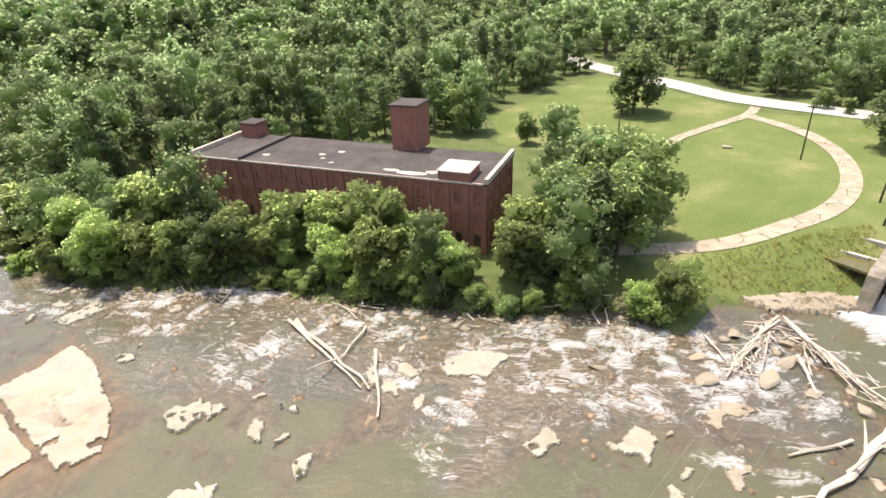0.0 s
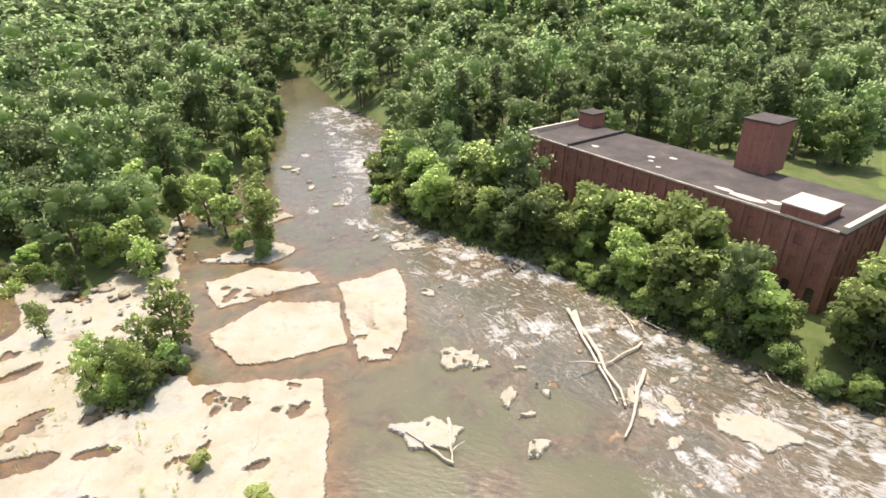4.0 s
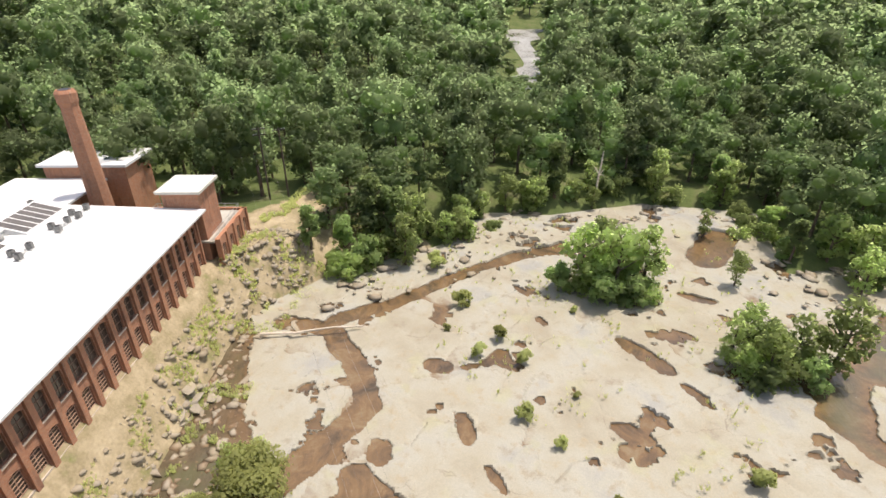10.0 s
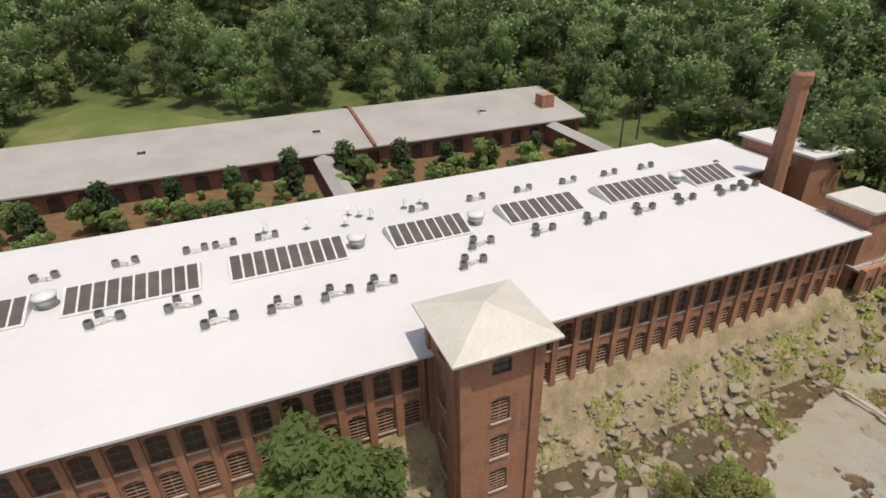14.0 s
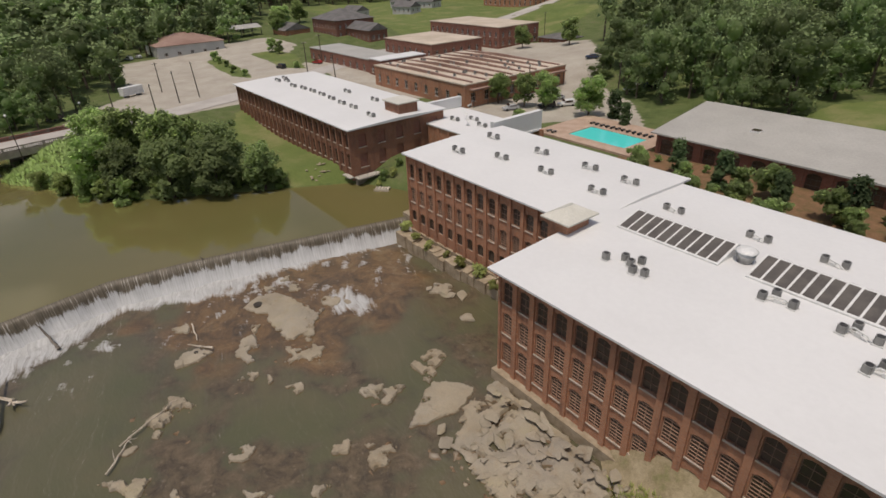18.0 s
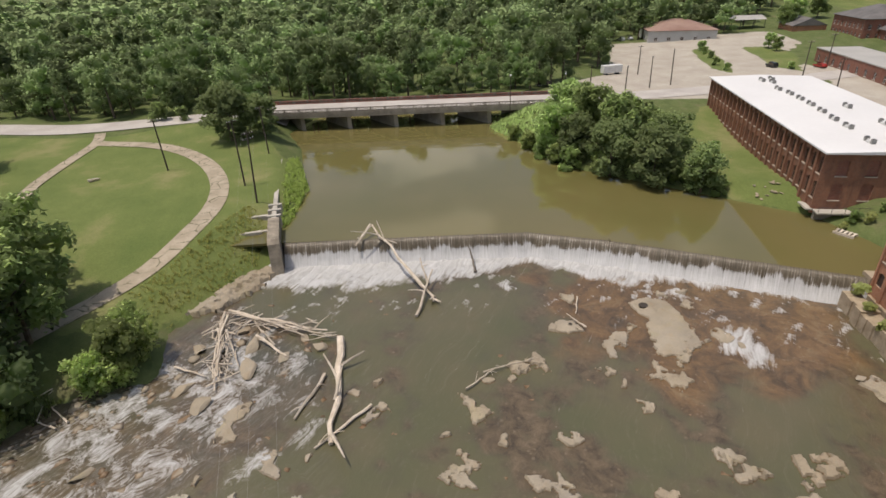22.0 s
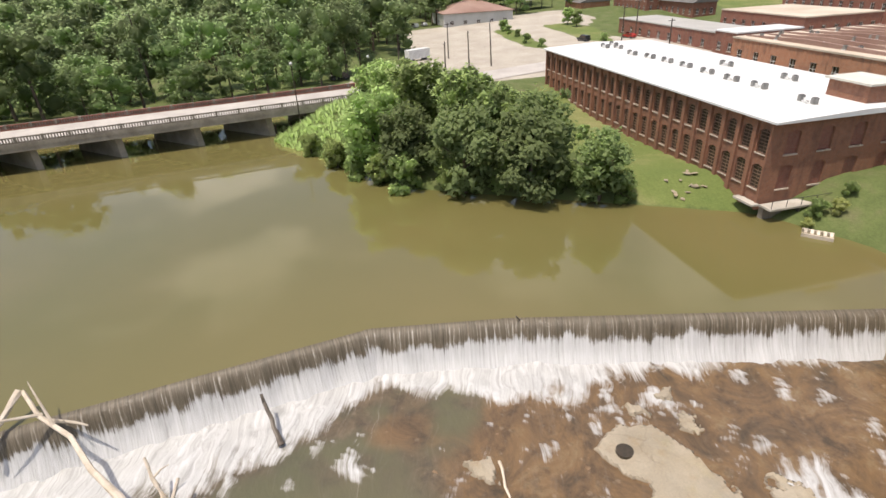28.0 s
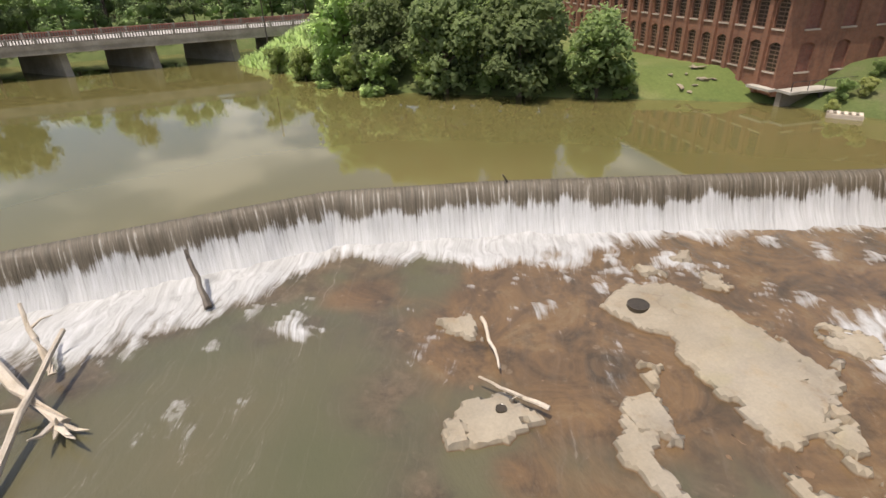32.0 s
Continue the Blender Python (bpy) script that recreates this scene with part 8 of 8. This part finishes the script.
log((-58.0, -24.0, 0.9), (-60.0, -10.0, 1.0), 0.22, 0)
log((-100, 30, 3.0), (-101, 31, 12.0), 0.25, 5, "bare pale dead tree at the edge of the woods", "dead_tree")
log((38, 60, 0.9), (47, 56, 0.8), 0.25, 3)
log((30, 60.5, 0.7), (38, 57.0, 0.7), 0.2, 2)
log((-80, 92, 1.0), (-72, 84, 1.0), 0.22, 2)
for k in range(22):
    x, y = rl.choice([(-6, 82), (10, 71), (26, 60), (40, 55), (-20, 88)])
    x, y, t, w = x + rl.uniform(-5, 5), y + rl.uniform(-3, 1), rl.uniform(0, 3.1), rl.uniform(0.8, 2.4)
    log((x - w * math.cos(t), y - w * math.sin(t), 0.4), (x + w * math.cos(t), y + w * math.sin(t), 0.5), rl.uniform(0.06, 0.13), 1)

# ---- town, yards and small things ----


def town_house(name, label, x0, x1, y0, y1, z1, rows, bay, w, wall, roof, kind="flat", rise=2.5, rz=0.0, z0=None):
    """A building with windows on the two sides that face the river and the mill."""
    cx, cy = (x0 + x1) / 2, (y0 + y1) / 2
    z0 = min(land_at(x, y) for x in (x0, x1) for y in (y0, y1)) - 0.6 if z0 is None else z0
    thing = empty(name, label, "building", at=(cx, cy, 0), rz=rz)
    a, b = (x1 - x0) / 2, (y1 - y0) / 2
    h = rows[0][1] - rows[0][0]
    kit = [window_meshes(w, q - s, 0.0, 1, 1, M["white_metal"]) for s, q in rows]
    facade(thing, (a, b), (-a, b), z0, z1, bay, rows, w, wall, 0.0, 0.05, kit, half=0.4)
    facade(thing, (-a, b - 0.5), (-a, -b + 0.5), z0, z1, bay, rows, w, wall, 0.0, 0.05, kit, half=0.4)
    flat_wall(thing, (-a, -b), (a, -b), z0, z1, wall)
    flat_wall(thing, (a, -b + 0.5), (a, b - 0.5), z0, z1, wall)
    if kind == "flat":
        bm = bmesh.new()
        box(bm, -a - 0.2, a + 0.2, -b - 0.2, b + 0.2, z1, z1 + 0.35)
        part("roof", bm, roof, thing)
    elif kind == "hip":
        hip_roof(thing, -a - 0.6, a + 0.6, -b - 0.6, b + 0.6, z1 + 0.2, rise, roof)
    else:
        bm = bmesh.new()
        prism(bm, [(-a - 0.6, z1), (a + 0.6, z1), (0, z1 + rise)] if a < b else [(-b - 0.6, z1), (b + 0.6, z1), (0, z1 + rise)], -max(a, b) - 0.5, max(a, b) + 0.5, Matrix() if a < b else Matrix.Rotation(math.pi / 2, 4, "Z"))
        bmesh.ops.recalc_face_normals(bm, faces=bm.faces)
        part("roof", bm, roof, thing)
    return thing


M["slate"] = plain("dark_shingle", (0.10, 0.095, 0.09), (0.15, 0.14, 0.135), 0.3, 4.0, 0.85, 0.3)
M["brown_roof"] = plain("brown_roof", (0.22, 0.13, 0.10), (0.30, 0.2, 0.16), 0.1, 3.0, 0.8, 0.2)
M["tan_roof"] = plain("gravelled_roof", (0.42, 0.35, 0.27), (0.54, 0.46, 0.37), 0.1, 2.0, 0.9, 0.2)
M["siding"] = plain("grey_siding", (0.42, 0.42, 0.40), (0.5, 0.5, 0.48), 0.3, 3.0, 0.7, 0.1)

hall = town_house("factory_hall", "low brick factory with a ribbed tan roof", 114, 160, -134, -93.5, 14.6, [(10.0, 12.4)], 5.2, 1.6, M["brick"], M["tan_roof"])
for k in range(8):
    bm = bmesh.new()
    y = -18.0 + 5.0 * k
    prism(bm, [(-22.5, 14.95), (22.5, 14.95), (22.5, 15.15), (6.0, 15.9), (-22.5, 15.3)], y, y + 0.6)
    bmesh.ops.recalc_face_normals(bm, faces=bm.faces)
    part("roof_rib", bm, M["brown_roof"], hall)
rv = random.Random(31)
for k in range(34):
    units(137 + rv.uniform(-20, 20), -113 + rv.uniform(-17, 17), 15.0, 1)
bm = bmesh.new()
box(bm, 112.5, 114.0, -133.0, -95.0, 13.2, 13.5)
tagged(part("canopy", bm, M["brown_roof"]), "rusty loading canopy along the factory", "canopy")
for k in range(8):
    bm = bmesh.new()
    y = -132 + 5.2 * k
    tube(bm, [(112.8, y, land_at(112.8, y) - 0.2), (112.8, y, 13.2)], [0.1, 0.1], 6)
    tagged(part("canopy_post", bm, M["dark_frame"]), "slim steel post under the canopy", "post", "canopy posts")

town_house("shop_row", "low brick store with a pale flat roof", 174, 226, -116, -102, 13.4, [(9.6, 11.6)], 5.0, 1.5, M["brick_dark"], M["grey_roof"])
town_house("store", "brick store with a white fascia", 168, 176, -120, -101, 14.2, [(9.8, 11.8)], 4.0, 1.5, M["brick_dark"], M["white_roof"])
town_house("brick_block", "broad brick block with a pale roof", 180, 214, -158, -132, 15.0, [(10.4, 12.8)], 4.0, 1.5, M["brick_dark"], M["tan_roof"])
town_house("brick_block", "two-storey brick block with a parapet", 178, 226, -190, -166, 18.2, [(11.0, 13.0), (14.4, 16.4)], 3.6, 1.4, M["brick_dark"], M["tan_roof"])
town_house("inn", "large two-storey house with a dark hipped roof", 262, 288, -156, -134, 19.0, [(11.8, 13.6), (15.2, 17.0)], 3.4, 1.3, M["brick_dark"], M["slate"], "hip", 4.5)
town_house("house_wing", "brick wing with a dark gabled roof", 240, 262, -150, -140, 15.4, [(11.4, 13.4)], 3.4, 1.3, M["brick_dark"], M["slate"], "gable", 3.2)
town_house("house_wing", "low brick wing with a dark gabled roof", 288, 304, -132, -118, 14.4, [(10.4, 12.2)], 4.0, 1.4, M["brick"], M["slate"], "gable", 3.2)
town_house("church", "red brick church with a steep dark roof", 258, 304, -292, -270, 25.0, [(16.0, 21.0)], 4.6, 1.4, M["brick"], M["slate"], "gable", 7.0)
town_house("warehouse", "grey metal warehouse with a rusty hipped roof", 282, 306, -84, -54, 14.0, [(9.8, 11.2)], 6.0, 1.6, M["siding"], M["brown_roof"], "hip", 4.0)
town_house("kiosk", "small dark-roofed brick hut", 160, 174, -198, -186, 12.8, [(10.8, 12.0)], 4.5, 1.3, M["brick_dark"], M["slate"], "hip", 1.6)
for x, y, s, r in ((330, -240, 9, 0.3), (346, -232, 8, 0.1), (362, -244, 9, 0.5), (316, -214, 8, 0.2), (290, -318, 9, 0.3), (262, -330, 8, 0.4), (340, -190, 8, 0.1), (235, -312, 8, 0.2)):
    town_house("house", "small pale house with a grey gabled roof", x - s, x + s, y - s * 0.6, y + s * 0.6, land_at(x, y) + 4.0, [(land_at(x, y) + 1.2, land_at(x, y) + 2.8)], 4.0, 1.2, M["siding"], M["slate"], "gable", 3.0, r)

port = empty("carport", "open shed with a pale metal roof on posts", "shed", at=(312, -104, land_at(312, -104)), rz=0.1)
bm = bmesh.new()
prism(bm, [(-5.5, 4.2), (5.5, 4.2), (0, 5.8)], -9, 9)
bmesh.ops.recalc_face_normals(bm, faces=bm.faces)
part("roof", bm, M["grey_roof"], port)
for x in (-5, 5):
    for y in (-8.5, -3, 3, 8.5):
        bm = bmesh.new()
        box(bm, x - 0.12, x + 0.12, y - 0.12, y + 0.12, -0.5, 4.2)
        part("post", bm, M["dark_frame"], port)

# cars: built once for each paint
def car_kind(name, label, paint, tall=1.5, long=4.6):
    thing = empty(name, label, "car", "parked cars")
    h, q = long / 2, tall
    bm = bmesh.new()
    prism(bm, [(-h, 0.35), (h, 0.35), (h, 0.75), (h - 0.2, 0.92), (h * 0.45, 1.0), (h * 0.2, q), (-h * 0.55 if q < 1.6 else -h * 0.85, q), (-h * 0.9, 1.05), (-h, 0.95)], -0.88, 0.88)
    bmesh.ops.recalc_face_normals(bm, faces=bm.faces)
    bmesh.ops.bevel(bm, geom=bm.edges[:], offset=0.08, segments=2, affect="EDGES")
    part("body", bm, paint, thing)
    for s in (-1, 1):
        bm = bmesh.new()
        prism(bm, [(-h * 0.72, 1.06), (h * 0.36, 1.06), (h * 0.16, q - 0.1), (-h * 0.55, q - 0.1)], s * 0.885 - 0.01, s * 0.885 + 0.01)
        part("side_window", bm, M["dark_glass"], thing)
    bm = bmesh.new()
    box(bm, h * 0.22, h * 0.26, -0.75, 0.75, 0, 0.55, Matrix.Translation((0.19 * h, 0, 1.02)) @ Matrix.Rotation(radians(-32), 4, "Y"))
    part("windscreen", bm, M["dark_glass"], thing)
    for x in (-h * 0.62, h * 0.62):
        for y in (-0.8, 0.8):
            bm = bmesh.new()
            lathe(bm, [(0.2, -0.11), (0.33, -0.1), (0.33, 0.1), (0.2, 0.11)], (0, 0, 0), 12)
            bmesh.ops.transform(bm, matrix=Matrix.Translation((x, y, 0.33)) @ Matrix.Rotation(math.pi / 2, 4, "X"), verts=bm.verts)
            part("wheel", bm, M["dark_frame"], thing)
    return thing


paints = [("white", (0.7, 0.7, 0.68)), ("black", (0.02, 0.02, 0.022)), ("silver", (0.4, 0.41, 0.42)), ("red", (0.30, 0.03, 0.025)), ("dark blue", (0.03, 0.045, 0.09))]
kinds = [car_kind("parked_car", "parked " + nm + (" sport utility car" if k in (0, 1) else " saloon car"), Nodes("car_paint_" + nm.replace(" ", "_")).done(col, 0.25, None, 0.0, 0.6), 1.75 if k in (0, 1) else 1.45, 4.8 if k in (0, 1) else 4.5) for k, (nm, col) in enumerate(paints)]
rc = random.Random(3)
for k, x, y, t in ((0, 115, -96.5, 100), (3, 210, -105.2, 20), (2, 104, -101, 70), (1, 99, -109.5, 60), (0, 96, -114, 60), (1, 214.9, -83.6, 15), (3, 212.2, -98.0, 20), (2, 295, -48, 10), (0, 296, -44, 20), (1, 186.7, -4.4, 100), (4, 122, -157, 30), (0, 91, -136, 70), (4, 89, -141, 70), (2, 103, -118, 70)):
    copy_thing(kinds[k], pose(x, y, land_at(x, y) + 0.03, 0, 0, t))
for k in range(16):
    x, y = 140 + 2.9 * (k % 8) + rc.uniform(-0.3, 0.3), -216 - 9 * (k // 8) - 1.2 * (k % 8)
    copy_thing(rc.choice(kinds), pose(x, y, land_at(x, y) + 0.03, 0, 0, 65))
for ob in kinds + [unit_t, stand_t]:
    for o in (*ob.children_recursive, ob):
        bpy.data.objects.remove(o)

trailer = empty("box_trailer", "white box trailer parked on gravel", "trailer", at=(208.5, -28.4, land_at(208.5, -28.4)), rz=1.98)
bm = bmesh.new()
box(bm, -3.6, 3.6, -1.2, 1.2, 0.7, 3.2)
part("body", bm, M["white_metal"], trailer)
for x in (-2.2, 2.2):
    bm = bmesh.new()
    lathe(bm, [(0.4, -1.1), (0.4, 1.1)], (0, 0, 0), 10)
    bmesh.ops.transform(bm, matrix=Matrix.Translation((x, 0, 0.4)) @ Matrix.Rotation(math.pi / 2, 4, "X"), verts=bm.verts)
    part("wheel", bm, M["dark_frame"], trailer)

# swimming pool with its terrace
M["pool"] = Nodes("pool_water").done((0.08, 0.62, 0.58), 0.05, None, 0.0, 0.5)
M["terrace"] = plain("tan_paving", (0.36, 0.25, 0.18), (0.45, 0.33, 0.25), 0.4, 3.0, 0.85, 0.2)
pool_z = max(land_at(59 + 5 * i, -106 + 3.7 * j) for i in range(6) for j in range(6)) + 0.35
bm = bmesh.new()
for x0, x1, y0, y1 in ((58, 83, -107, -99.4), (58, 83, -91.3, -88), (58, 61.6, -99.4, -91.3), (76.0, 83, -99.4, -91.3)):
    box(bm, x0, x1, y0, y1, pool_z - 1.5, pool_z)
tagged(part("pool_terrace", bm, M["terrace"]), "tan paved terrace round the swimming pool", "terrace", kind="structure")
bm = bmesh.new()
box(bm, 61.6, 76.0, -99.4, -91.3, pool_z - 1.2, pool_z - 0.12)
tagged(part("swimming_pool", bm, M["pool"]), "bright turquoise swimming pool", "pool")
rp = random.Random(5)
for k in range(14):
    x = 62 + 1.4 * k
    y = -101.2 if k < 12 else -89.6
    chair = empty("sun_lounger", "dark sun lounger beside the pool", "lounger", "pool loungers", (x, y, pool_z), rp.uniform(1.3, 1.8))
    bm = bmesh.new()
    box(bm, -0.9, 0.4, -0.3, 0.3, 0.3, 0.36)
    box(bm, 0.4, 1.0, -0.3, 0.3, 0.3, 0.36, Matrix.Translation((0.1, 0, -0.1)) @ Matrix.Rotation(radians(-25), 4, "Y"))
    part("seat", bm, M["dark_frame"], chair)
    bm = bmesh.new()
    for q in (-0.7, 0.3):
        box(bm, q, q + 0.06, -0.3, 0.3, 0.0, 0.3)
    part("legs", bm, M["dark_frame"], chair)

# pond edge: jetty, stones and terrace under the second mill
bm = bmesh.new()
box(bm, 94.2, 96.1, -71.6, -48.2, 5.25, 5.5)
box(bm, 96.1, 99.4, -48.2, -47.2, 5.25, 5.5)
terrace_t = tagged(part("waterside_terrace", bm, M["concrete"]), "thin pale concrete deck hung along the mill end", "terrace", kind="structure")
# dark box in place of the open, shaded void under the deck
bm = bmesh.new()
box(bm, 95.6, 96.3, -71.6, -48.5, 2.0, 5.24)
part("undercroft", bm, M["concrete_dark"], terrace_t, "dark wall standing in for the shaded void below the deck")
for k in range(12):
    bm = bmesh.new()
    tube(bm, [(94.35, -71.2 + 2.08 * k, 5.45), (94.35, -71.2 + 2.08 * k, 6.5)], [0.04, 0.04], 5)
    if k % 3 == 0:
        box(bm, 94.4, 94.7, -71.35 + 2.08 * k, -71.05 + 2.08 * k, 2.5, 5.25)
    part("post", bm, M["dark_frame"], terrace_t)
bm = bmesh.new()
tube(bm, [(94.35, -71.4, 6.5), (94.35, -48.3, 6.5)], [0.035, 0.035], 5)
part("rail", bm, M["dark_frame"], terrace_t)
raft = empty("jetty", "small slatted wooden jetty at the pond edge", "jetty", at=(89.9, -50.9, 3.95), rz=0.75)
for k in range(5):
    bm = bmesh.new()
    box(bm, -1.5 + 0.62 * k, -1.18 + 0.62 * k, -0.65, 0.65, 0.15, 0.24)
    part("plank", bm, M["driftwood"], raft)
for y in (-0.7, 0.7):
    bm = bmesh.new()
    box(bm, -1.6, 1.5, y - 0.1, y + 0.1, -0.3, 0.15)
    part("beam", bm, M["driftwood"], raft)
for k in range(12):
    x, y = rp.uniform(102.5, 107.5), rp.uniform(-46, -42)
    boulder(x, y, land_at(x, y) + 0.1, rp.uniform(0.3, 0.6), "flat pale stone on the pond lawn", "lawn stones")
log((98.5, 92.0, land_at(98.5, 92) + 0.3), (100.2, 90.5, land_at(100, 90.5) + 0.3), 0.4, 1, "short cut log lying on the lawn")
